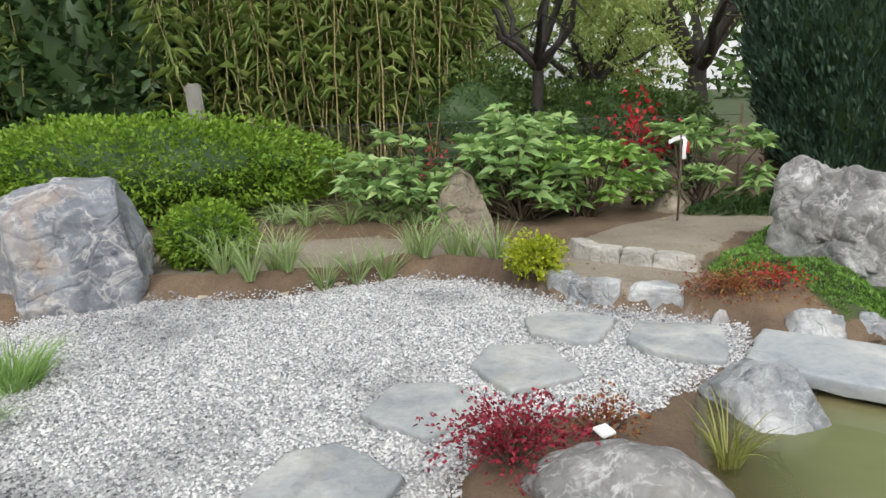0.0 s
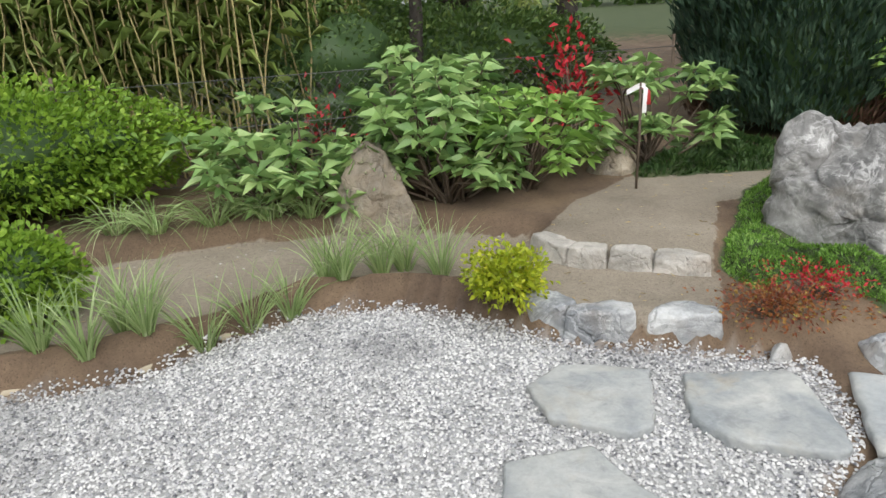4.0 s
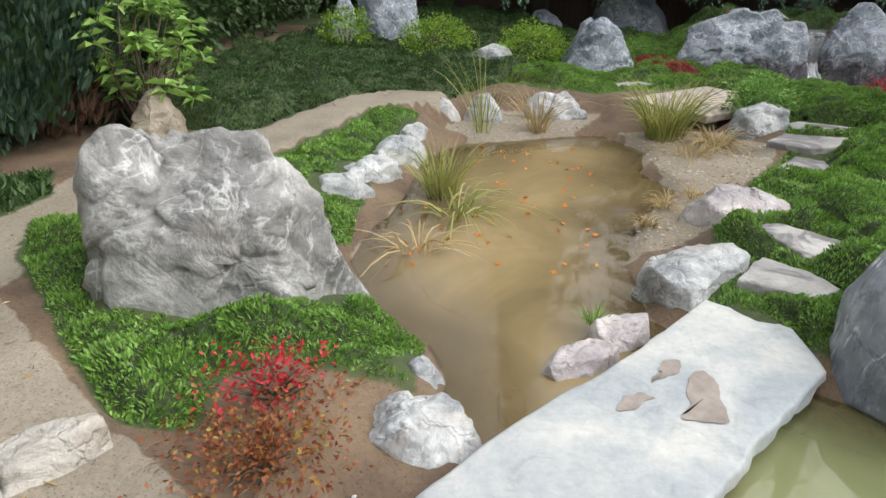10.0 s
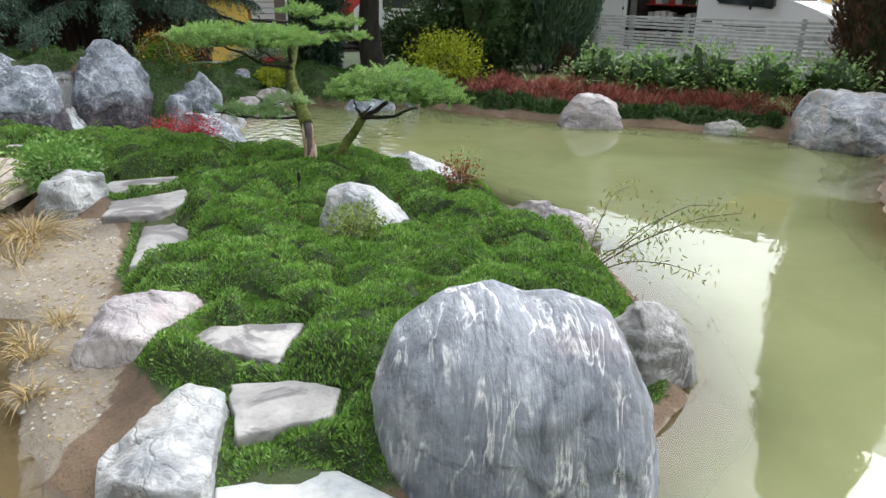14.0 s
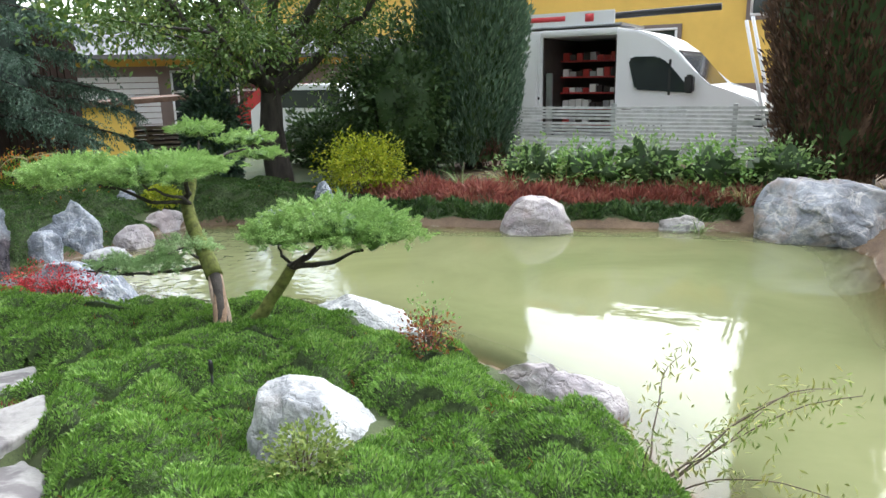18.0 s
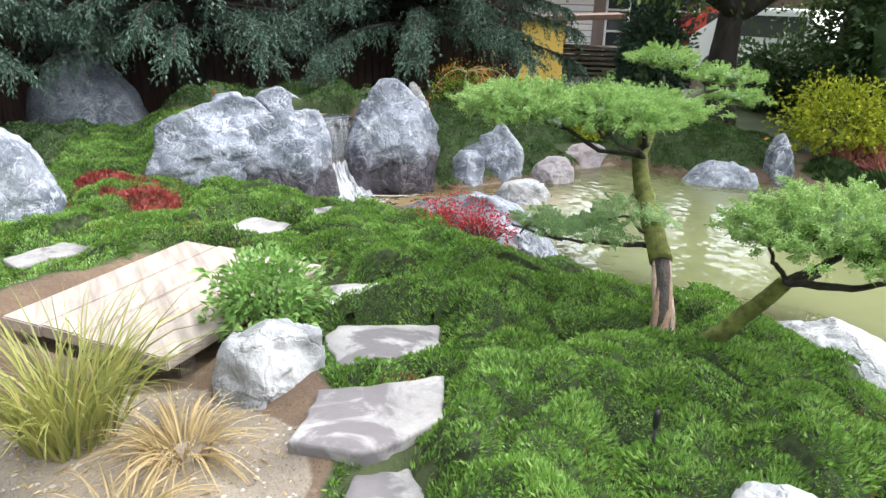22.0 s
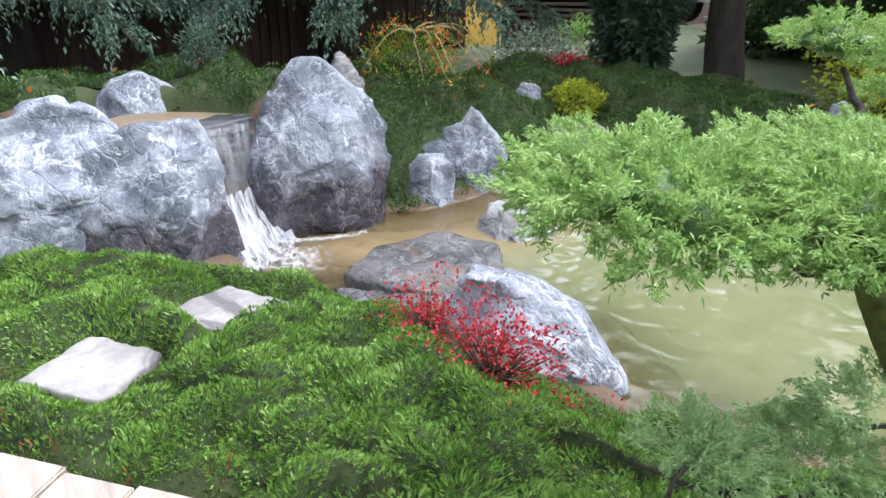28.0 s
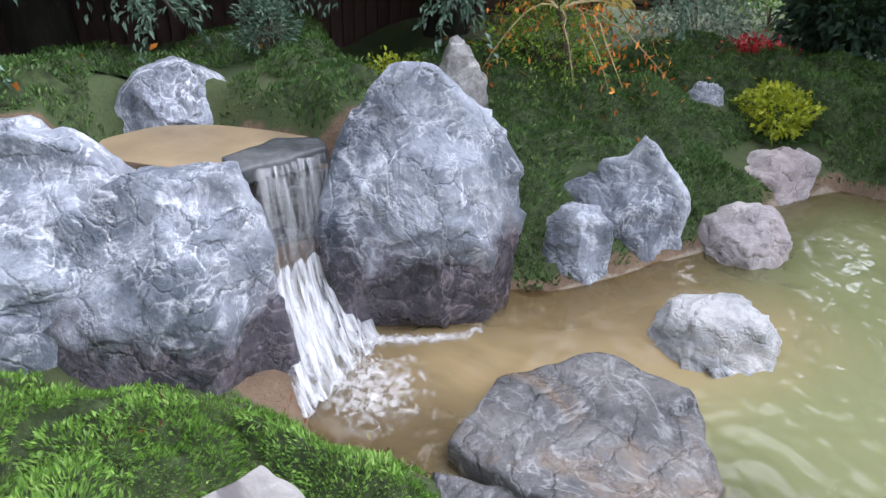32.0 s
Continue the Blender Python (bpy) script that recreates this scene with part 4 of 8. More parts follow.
def mounds(x, y):
    return 0.10 * np.sqrt(np.abs(waves(x, y, 0.75, 11)) + 0.02) + 0.012 * np.abs(waves(x, y, 0.3, 14)) + 0.025 * waves(x, y, 1.1, 12) - 0.065


def heath_weight(P):
    w = np.zeros(len(P))
    for z in (ISLAND, NORTH_HEATH, STRIP_HEATH, BOULDER_HEATH, CORNER_HEATH, FALL_HEATH, FAR_HEATH, FAR_RED):
        w = np.maximum(w, smooth(0.08, -0.06, sdist(P, z)))
    return w


def height(P, fine=True):
    """The ground's height."""
    P = np.asarray(P, float)
    x, y = P[:, 0], P[:, 1]
    d = sdist(P, SHORE)
    land = 0.05 + 0.13 * smooth(0.0, 0.6, d)
    land += 0.10 * smooth(2.6, 4.6, y) * smooth(-0.2, 1.0, d)
    right = smooth(8.9, 9.5, x) * smooth(-2.0, -2.5, y)
    land += right * smooth(-6.6, -4.0, y) * (0.30 * np.minimum(np.clip(d, 0, 1.2), 0.6 + 0.6 * smooth(-3.8, -2.8, y)) - 0.06 * smooth(0, 0.4, d))
    top = smooth(9.5, 9.95, x + 0.25 * np.clip(y + 0.4, 0, 3)) * smooth(-2.3, -1.7, y) * smooth(0.3, -0.35, y)
    land = land * (1 - top) + 0.67 * top
    land += 0.22 * smooth(9.3, 12.0, x) * smooth(-0.5, 0.8, y)
    land += 0.08 * smooth(-6.3, -7.6, y)
    land -= 0.36 * smooth(11.1, 12.0, x) * smooth(-3.6, -2.4, y) * smooth(2.2, 1.2, y)
    land -= 0.95 * smooth(12.6, 14.6, x) * smooth(-5.4, -7.0, y)
    hw = heath_weight(P)
    if fine:
        land += hw * mounds(x, y) + 0.012 * waves(x, y, 0.7, 5) * (1 - hw)
    for zone, lv, soft in ((PATH_SAND, 0.16, 0.15), (STEP_UP, 0.275, 0.06), (STEP_LOW, 0.195, 0.04), (GRAVEL, 0.055, 0.05), (BEACH, 0.05, 0.2), (NORTH_BEACH, 0.05, 0.2)):
        w = smooth(soft, 0.0, sdist(P, zone))
        lvl = lv + (0.006 * waves(x, y, 0.5, 3) if fine else 0) + (0.10 * smooth(0.0, 1.6, d) if zone is BEACH else 0)
        land = land * (1 - w) + lvl * w
    for kind, ring, zt, *_ in FLAGS:
        if kind == "island":
            w = smooth(0.10, 0.0, sdist(P, ring))
            land = land * (1 - w) + (zt - 0.045) * w
    w = smooth(0.12, 0.0, sdist(P, [(7.39, 1.11), (8.15, 0.20), (7.33, -0.44), (6.65, 0.51)]))
    land = np.where(w > 0, np.minimum(land, 0.06 * w + land * (1 - w)), land)
    run = np.clip(((x - 10.25) * -0.65 + (y + 0.88) * -0.45) / (0.65 ** 2 + 0.45 ** 2), 0, 1)
    basin = np.hypot(x - 10.25 + 0.65 * run, y + 0.88 + 0.45 * run)
    land = land - 0.24 * smooth(0.44, 0.26, basin) * top
    wet = -0.02 - 0.38 * smooth(0.0, 0.9, -d)
    return np.where(d > 0, land * smooth(-0.02, 0.07, d) + -0.02 * (1 - smooth(-0.02, 0.07, d)), wet)


def ground_at(x, y):
    return float(height(np.array([[x, y]]))[0])


fx = np.r_[-320, -140, -60, -30, -16, -9, np.arange(-5.5, -2.5, 0.25), np.arange(-2.5, 13.01, 0.07), np.arange(13.25, 16, 0.25), 18, 24, 34, 60, 140, 320]
fy = np.r_[-320, -140, -60, -36, -24, -17, np.arange(-13, -7.0, 0.25), np.arange(-7.0, 5.6, 0.07), np.arange(5.75, 9, 0.25), 11, 16, 30, 60, 140, 320]
gx, gy = np.meshgrid(fx, fy, indexing="ij")
GP = np.c_[gx.ravel(), gy.ravel()]
gz = height(GP)
s = Soup()
i, j = np.meshgrid(np.arange(len(fx) - 1), np.arange(len(fy) - 1), indexing="ij")
m_ = len(fy)
s.add(np.c_[GP, gz], np.stack([i * m_ + j, (i + 1) * m_ + j, (i + 1) * m_ + j + 1, i * m_ + j + 1], -1).reshape(-1, 4))
GZ = gz.reshape(len(fx), len(fy))


def ground_z(P):
    """The height of the ground sheet itself, between its corners."""
    i = np.clip(np.searchsorted(fx, P[:, 0]) - 1, 0, len(fx) - 2)
    j = np.clip(np.searchsorted(fy, P[:, 1]) - 1, 0, len(fy) - 2)
    u, v = (P[:, 0] - fx[i]) / (fx[i + 1] - fx[i]), (P[:, 1] - fy[j]) / (fy[j + 1] - fy[j])
    return (GZ[i, j] * (1 - u) + GZ[i + 1, j] * u) * (1 - v) + (GZ[i, j + 1] * (1 - u) + GZ[i + 1, j + 1] * u) * v


ground = tagged(part("ground", s, M_GROUND), "garden soil with trodden sand paths and mossy beds", "ground", kind="structure")
sandw = np.zeros(len(GP))
for zone in (PATH_SAND, STEP_LOW, STEP_UP, BEACH, NORTH_BEACH):
    sandw = np.maximum(sandw, smooth(0.04, -0.04, sdist(GP, zone)))
shore_d = sdist(GP, SHORE)
sandw = np.maximum(sandw, smooth(0.03, -0.05, shore_d))
mossw = heath_weight(GP) * smooth(0.0, 0.12, shore_d)
mossw = np.maximum(mossw, smooth(10.8, 11.3, GP[:, 0]) * smooth(-9.0, -8.0, GP[:, 1]))
mossw = np.maximum(mossw, smooth(8.2, 8.8, GP[:, 0]) * smooth(-5.6, -6.0, GP[:, 1]) * smooth(-9.5, -8.5, GP[:, 1]))
mossw = np.maximum(mossw, smooth(16, 30, np.abs(GP[:, 0] - 5) + np.abs(GP[:, 1])))
gravw = smooth(-0.03, -0.10, sdist(GP, GRAVEL))
att = ground.data.color_attributes.new("zone", "FLOAT_COLOR", "POINT")
att.data.foreach_set("color", np.c_[sandw, mossw, gravw, np.ones(len(GP))].ravel())

# pond water
wx, wy = np.arange(0.75, 10.0, 0.08), np.arange(-7.0, 3.2, 0.08)
gx, gy = np.meshgrid(wx, wy, indexing="ij")
WP = np.c_[gx.ravel(), gy.ravel()]
s = Soup()
i, j = np.meshgrid(np.arange(len(wx) - 1), np.arange(len(wy) - 1), indexing="ij")
m_ = len(wy)
s.add(np.c_[WP, np.zeros(len(WP))], np.stack([i * m_ + j, (i + 1) * m_ + j, (i + 1) * m_ + j + 1, i * m_ + j + 1], -1).reshape(-1, 4))
pond = tagged(part("water", s, M_WATER), "turbid green and tan garden pond water", "water", kind="structure")
deep = -height(WP, False)
tanw = np.maximum(smooth(1.0, 1.5, WP[:, 1] + 0.2 * (WP[:, 0] - 3.0)) * smooth(0.4, 0.7, WP[:, 1]), smooth(8.3, 8.8, WP[:, 0]) * smooth(-3.4, -2.6, WP[:, 1]))
ripple = 0.02 + 0.98 * smooth(3.2, 0.6, np.hypot(WP[:, 0] - 9.0, WP[:, 1] + 1.9))
ripple *= 1 - 0.85 * smooth(0.9, 1.3, WP[:, 1])
att = pond.data.color_attributes.new("silt", "FLOAT_COLOR", "POINT")
att.data.foreach_set("color", np.c_[1 - np.exp(-np.clip(deep, 0, 1) * 9), tanw, ripple, np.ones(len(WP))].ravel())

# ---- boulders ----
grey_boulder = faced_rock((3.15, 3.1), -151, [(-0.63, 0.0), (-0.6, 0.38), (-0.51, 0.59), (-0.53, 0.8), (-0.43, 0.88), (-0.31, 0.87), (-0.26, 0.8), (-0.12, 0.84), (0.12, 0.81), (0.25, 0.67), (0.36, 0.44), (0.45, 0.2), (0.57, -0.04), (0.5, -0.12), (-0.6, -0.1)], 0.21, 0.34, M_ROCK_GREY, "large grey lichen-streaked boulder among low heath", rake=0.1, square=3.2, rough=0.055, seed=3)
part("knob", faced_mesh((2.93, 3.44), -151, [(-0.17, 0.45), (-0.16, 0.72), (-0.12, 0.83), (-0.02, 0.90), (0.08, 0.87), (0.14, 0.76), (0.13, 0.6), (0.1, 0.45)], 0.12, 0.16, 0.1, 2.6, 0.04, 4, 64, 19, 4), M_ROCK_GREY, grey_boulder)
faced_rock((2.98, 0.3), 130, [(-0.4, -0.05), (-0.43, 0.3), (-0.36, 0.45), (-0.2, 0.56), (-0.03, 0.59), (0.1, 0.55), (0.22, 0.57), (0.34, 0.53), (0.42, 0.43), (0.5, 0.23), (0.53, 0), (0.5, -0.14), (-0.38, -0.16)], 0.32, 0.38, M_ROCK_VEIN, "blue-grey boulder crossed by white veins at the pond's edge", rake=0.25, square=2.8, rough=0.016, seed=5, cuts=0)
faced_rock((9.72, -0.33), 168, [(-0.62, 0.1), (-0.5, 0.45), (-0.49, 0.6), (-0.38, 0.66), (-0.16, 0.75), (0.03, 0.83), (0.15, 0.85), (0.28, 0.79), (0.42, 0.65), (0.52, 0.6), (0.56, 0.2), (0.5, -0.05), (-0.4, -0.05)], 0.22, 0.35, M_ROCK, "broad blue-grey boulder beside the waterfall", rake=0.2, square=3.4, rough=0.035, seed=8)
faced_rock((9.45, -0.85), 166, [(-0.52, -0.05), (-0.47, 0.3), (-0.38, 0.6), (-0.24, 0.67), (-0.12, 0.72), (0.1, 0.74), (0.2, 0.71), (0.26, 0.56), (0.3, 0.28), (0.33, 0.05), (0.34, -0.12), (-0.45, -0.12)], 0.22, 0.28, M_ROCK_FALL, "wet blue-grey boulder flanking the waterfall", rake=0.2, square=4.0, rough=0.03, seed=9)
faced_rock((9.62, -1.75), 155.5, [(-0.36, -0.12), (-0.39, 0.26), (-0.36, 0.44), (-0.28, 0.65), (-0.22, 0.77), (-0.16, 0.85), (-0.08, 0.92), (0.08, 0.92), (0.18, 0.83), (0.29, 0.75), (0.35, 0.69), (0.42, 0.52), (0.42, 0.32), (0.39, 0.05), (0.38, -0.14)], 0.28, 0.3, M_ROCK_FALL, "tall upright blue-grey boulder at the waterfall", rake=0.12, square=3.2, rough=0.03, seed=14)
faced_rock((10.62, -0.75), 179, [(-0.08, 0.35), (-0.03, 0.53), (0.03, 0.64), (0.14, 0.74), (0.3, 0.77), (0.47, 0.68), (0.6, 0.55), (0.66, 0.35)], 0.22, 0.2, M_ROCK, "rounded grey boulder behind the upper basin", rough=0.035, seed=21)
boulder(oval(10.42, -1.42, 0.11, 0.09, 60, seed=3), 0.35, 0.58, M_ROCK_PALE, "small grey rock at the upper basin", full=2.6, seed=22)
boulder(oval(12.6, 0.55, 0.66, 0.45, 55, seed=4), 0.25, 1.0, M_ROCK, "jagged blue-grey boulder below the fence", full=1.9, lean=(0.05, 0.12), seed=23)
boulder(oval(9.35, 1.25, 0.42, 0.36, 80, seed=5), 0.1, 0.76, M_ROCK, "blocky blue-grey boulder in the heath", full=5.0, seed=24)
boulder(oval(12.2, 1.9, 0.3, 0.25, 80, seed=6), 0.25, 0.62, M_ROCK, "low grey rock under the spruce", full=3.0, seed=25)
boulder(oval(10.4, 3.95, 0.52, 0.34, 70, seed=7), 0.2, 1.38, M_ROCK, "tall pointed blue-grey standing stone", full=1.5, lean=(0.0, 0.12), seed=26, sides=64)
boulder(oval(10.2, 4.55, 0.25, 0.2, 70, seed=8), 0.2, 0.95, M_ROCK, "smaller grey rock leaning by the standing stone", full=1.8, seed=27)
boulder(oval(9.1, 2.45, 0.33, 0.2, 80, seed=9), 0.15, 0.46, M_ROCK_PALE, "flat pale rock in the heath", full=4.0, seed=28)
faced_rock((7.6, -1.75), 136, [(-0.44, -0.12), (-0.39, 0.28), (-0.32, 0.39), (-0.19, 0.38), (-0.01, 0.33), (0.16, 0.23), (0.27, 0.08), (0.4, -0.12)], 0.2, 0.3, M_ROCK, "slanting grey boulder on the shore behind the red shrub", rake=0.2, square=3.0, rough=0.035, seed=31)
for ring, zt, sd in (([(8.86, -1.70), (8.66, -1.42), (8.42, -1.50), (8.12, -1.82), (8.18, -2.06), (8.52, -2.26), (8.82, -2.12)], 0.075, 32), ([(8.60, -1.34), (8.42, -1.28), (8.16, -1.40), (8.10, -1.72), (8.24, -1.80), (8.44, -1.52)], 0.055, 34)):
    flagstone(ring, zt, 0.22, M_ROCK_WET, "flat dark wet stone in the waterfall pool", name="flat_stone", group="wet stones of the pool", seed=sd, rough=0.02)
faced_rock((8.8, -2.55), 129, [(-0.19, -0.26), (-0.17, 0.02), (-0.11, 0.11), (0.0, 0.145), (0.12, 0.16), (0.22, 0.13), (0.29, 0.05), (0.31, -0.26)], 0.2, 0.2, M_ROCK_PALE, "pale rock standing in the pond", rake=0.2, square=5.0, rough=0.06, seed=33)
faced_rock((9.45, -2.4), 141, [(-0.1, -0.32), (-0.1, 0.22), (-0.03, 0.3), (0.12, 0.29), (0.19, 0.23), (0.19, -0.32)], 0.13, 0.12, M_ROCK, "blocky pale grey rock at the pool's edge", square=5.0, rough=0.04, seed=34)
faced_rock((9.55, -2.75), 137, [(-0.25, -0.32), (-0.25, 0.25), (-0.11, 0.31), (-0.11, 0.39), (0.01, 0.44), (0.07, 0.54), (0.2, 0.42), (0.31, 0.27), (0.31, 0.1), (0.29, -0.32)], 0.18, 0.18, M_ROCK, "stepped grey rock at the pool's edge", square=4.0, rough=0.04, seed=35)
faced_rock((9.4, -3.1), 131, [(0.0, -0.12), (0.03, 0.1), (0.16, 0.21), (0.32, 0.22), (0.42, 0.11), (0.43, -0.12)], 0.18, 0.18, M_ROCK_PINK, "low pinkish rock at the water's edge", square=3.4, rough=0.04, seed=36)
boulder(oval(9.68, -3.98, 0.34, 0.2, -80, seed=15), -0.05, 0.22, M_ROCK_PINK, "flat brownish rock on the bank", full=5, seed=37, flat_top=True)
boulder(oval(8.5, -4.62, 0.40, 0.18, 40, seed=16), -0.1, 0.20, M_ROCK, "long low grey rock on the far shore", full=4, seed=38)
boulder(oval(8.4, -5.32, 0.20, 0.17, 60, seed=17), -0.1, 0.45, M_ROCK, "pointed blue-grey rock in the water", full=1.5, seed=39)
boulder(oval(10.25, -3.93, 0.19, 0.15, 60, seed=18), 0.1, 0.43, M_ROCK, "small grey rock on the heath slope", full=3, seed=40)
boulder(oval(10.4, -2.34, 0.17, 0.1, 60, seed=18), 0.3, 0.8, M_ROCK_GREY, "narrow grey rock behind the waterfall boulder", full=4, seed=49)
boulder([(6.06, -2.2), (5.7, -2.1), (5.3, -2.2), (5.2, -2.45), (5.6, -2.55), (6.0, -2.45)], -0.1, 0.2, M_ROCK_PALE, "pale flat rock on the island's shore", full=4, seed=41)
boulder(oval(5.05, -2.08, 0.22, 0.13, 20, seed=20), -0.1, 0.18, M_ROCK_PALE, "small pale shore rock", full=4, seed=42)
boulder([(4.55, -2.1), (4.4, -1.85), (3.95, -1.6), (3.65, -1.6), (3.7, -1.85), (4.1, -2.05)], -0.1, 0.2, M_ROCK_PINK, "low pinkish grey shore rock", full=3.5, seed=43)
faced_rock((6.45, 0.1), 166, [(-0.27, -0.05), (-0.26, 0.17), (-0.21, 0.3), (-0.05, 0.36), (0.04, 0.36), (0.16, 0.31), (0.18, 0.12), (0.16, -0.05)], 0.15, 0.18, M_ROCK_PALE, "angular pale grey rock beside the boardwalk", rake=0.15, square=4.0, rough=0.04, seed=44)
faced_rock((4.75, -0.85), 132, [(-0.30, 0.0), (-0.28, 0.23), (-0.23, 0.36), (-0.12, 0.41), (0.03, 0.38), (0.20, 0.25), (0.30, 0.14), (0.33, 0.0), (0.3, -0.06), (-0.25, -0.06)], 0.2, 0.2, M_ROCK_PALE, "whitish rock bedded in the heath", rake=0.3, square=3.2, rough=0.04, seed=45, cuts=4)
boulder([(4.62, 1.12), (4.25, 0.84), (4.28, 0.55), (4.6, 0.42), (4.88, 0.7)], -0.05, 0.26, M_ROCK_PINK, "pinkish grey rock at the sandy shore", full=4, seed=46, sides=64)
boulder([(3.62, 1.44), (3.86, 1.24), (3.92, 0.92), (3.71, 0.86), (3.5, 1.06), (3.28, 1.25)], -0.15, 0.2, M_ROCK_PALE, "large pale block at the end of the bridge", full=5, seed=47, sides=64, flat_top=True, cuts=4, chip=0.93, soften=1, rough=0.03)
boulder(oval(2.76, -0.47, 0.10, 0.27, -35, seed=22), -0.12, 0.36, M_ROCK_GREY, "narrow grey rock beside the veined boulder", full=3, lean=(0.06, 0.1), seed=48)
boulder([(2.2, 2.3), (2.26, 2.45), (2.45, 2.57), (2.57, 2.4), (2.56, 2.15), (2.45, 1.98), (2.3, 2.03), (2.15, 2.2)], -0.05, 0.165, M_ROCK_PALE, "white-veined pale rock at the bridge", full=6, seed=51, sides=64)
boulder(oval(2.72, 2.3, 0.16, 0.1, -30, seed=23), -0.05, 0.13, M_ROCK_PALE, "small pale rock at the pond's edge", full=4, seed=52)
boulder([(1.43, 1.62), (1.72, 1.76), (1.97, 1.5), (1.86, 1.13), (1.55, 1.22)], -0.12, 0.19, M_ROCK_PALE, "grey rock at the foot of the bridge", full=4, seed=53, sides=64)
faced_rock((0.85, 0.55), -110, [(-0.40, -0.05), (-0.38, 0.16), (-0.30, 0.25), (-0.22, 0.29), (-0.06, 0.315), (0.11, 0.31), (0.18, 0.26), (0.30, 0.18), (0.36, -0.05)], 0.24, 0.2, M_ROCK_GREY, "blue-grey rock beside the dark red shrub", rake=0.2, square=3.0, rough=0.03, seed=54, cuts=5)
faced_rock((-2.2, 3.55), -64, [(-0.52, 0.0), (-0.47, 0.5), (-0.34, 0.75), (-0.21, 0.83), (0.02, 0.87), (0.37, 0.86), (0.47, 0.71), (0.57, 0.43), (0.56, 0.22), (0.46, 0), (0.4, -0.1), (-0.45, -0.1)], 0.4, 0.4, M_ROCK_FACE, "big blocky blue and brown boulder on the gravel's edge", rake=0.12, square=8.0, rough=0.022, seed=55, cuts=3)
boulder(oval(5.82, -5.75, 0.52, 0.32, 47, seed=25), -0.1, 0.38, M_ROCK_PINK, "pale layered boulder on the far shore", full=2.8, seed=56, sides=64)
faced_rock((3.1, -6.5), 98, [(-0.62, -0.12), (-0.63, 0.3), (-0.57, 0.5), (-0.45, 0.58), (-0.1, 0.56), (0.2, 0.58), (0.5, 0.5), (0.62, 0.3), (0.66, -0.12)], 0.36, 0.4, M_ROCK_FACE, "large brown-stained boulder on the far shore", square=4.0, rough=0.04, seed=57)
boulder(oval(4.4, -6.42, 0.33, 0.16, 25, seed=27), -0.1, 0.13, M_ROCK_GREY, "flat grey rock at the far waterline", full=4, seed=58)
boulder([(0.36, 4.6), (0.62, 4.48), (0.93, 4.43), (0.98, 4.65), (0.5, 4.82)], 0.1, 0.76, M_ROCK_BROWN, "brown wedge-shaped stone beside the sand path", full=2.2, lean=(0, 0.06), cuts=6, seed=59, sides=64, rows=30)
boulder(oval(5.05, 4.5, 0.22, 0.2, 0, seed=28), 0.15, 0.62, M_ROCK_BROWN, "small brown stone under the shrub", full=5, seed=60)
boulder(oval(2.6, 4.95, 0.25, 0.2, 0, seed=29), 0.2, 0.48, M_ROCK_BROWN, "brown stone at the path's bend", full=3, seed=61)
for k, (ring, zt) in enumerate((([(2.9, 1.86), (3.08, 1.79), (3.16, 1.68), (3.03, 1.5), (2.9, 1.62), (2.82, 1.8)], 0.055), ([(3.22, 1.65), (3.34, 1.55), (3.33, 1.38), (3.18, 1.38), (3.03, 1.55), (3.12, 1.66)], 0.075))):
    boulder(ring, -0.15, zt, M_ROCK_PINK, "flat brownish layered stone in the water by the bridge", group="stones by the bridge", full=5, seed=63 + k, flat_top=True, cuts=3, chip=0.93, soften=1, rough=0.04)
boulder([(2.75, 2.06), (3.0, 1.8), (2.8, 1.7), (2.48, 1.92)], -0.2, -0.03, M_ROCK_BROWN, "tan slab lying under the shallow water", group="stones by the bridge", full=5, seed=65, flat_top=True, cuts=2, rough=0.02)
for k, (x, y, a, b, t, h) in enumerate(((4.62, 3.08, 0.27, 0.16, -60, 0.17), (5.02, 2.98, 0.36, 0.17, -25, 0.18), (5.55, 2.9, 0.36, 0.16, -15, 0.18), (6.6, 3.12, 0.3, 0.14, -30, 0.2),
                                        (6.1, 2.88, 0.22, 0.12, -10, 0.14), (6.85, 2.78, 0.2, 0.14, 75, 0.2), (6.95, 2.38, 0.16, 0.24, 5, 0.24), (7.15, 1.72, 0.16, 0.34, 10, 0.22))):
    boulder(oval(x, y, a, b, t, seed=70 + k, jag=0.16), -0.08, h + 0.05, M_ROCK_PALE, "pale flat-topped edging stone on the pond bank", name="edging_stone", group="edging stones of the small pond", full=5, seed=80 + k, cuts=6, chip=0.9, soften=1, rough=0.05)

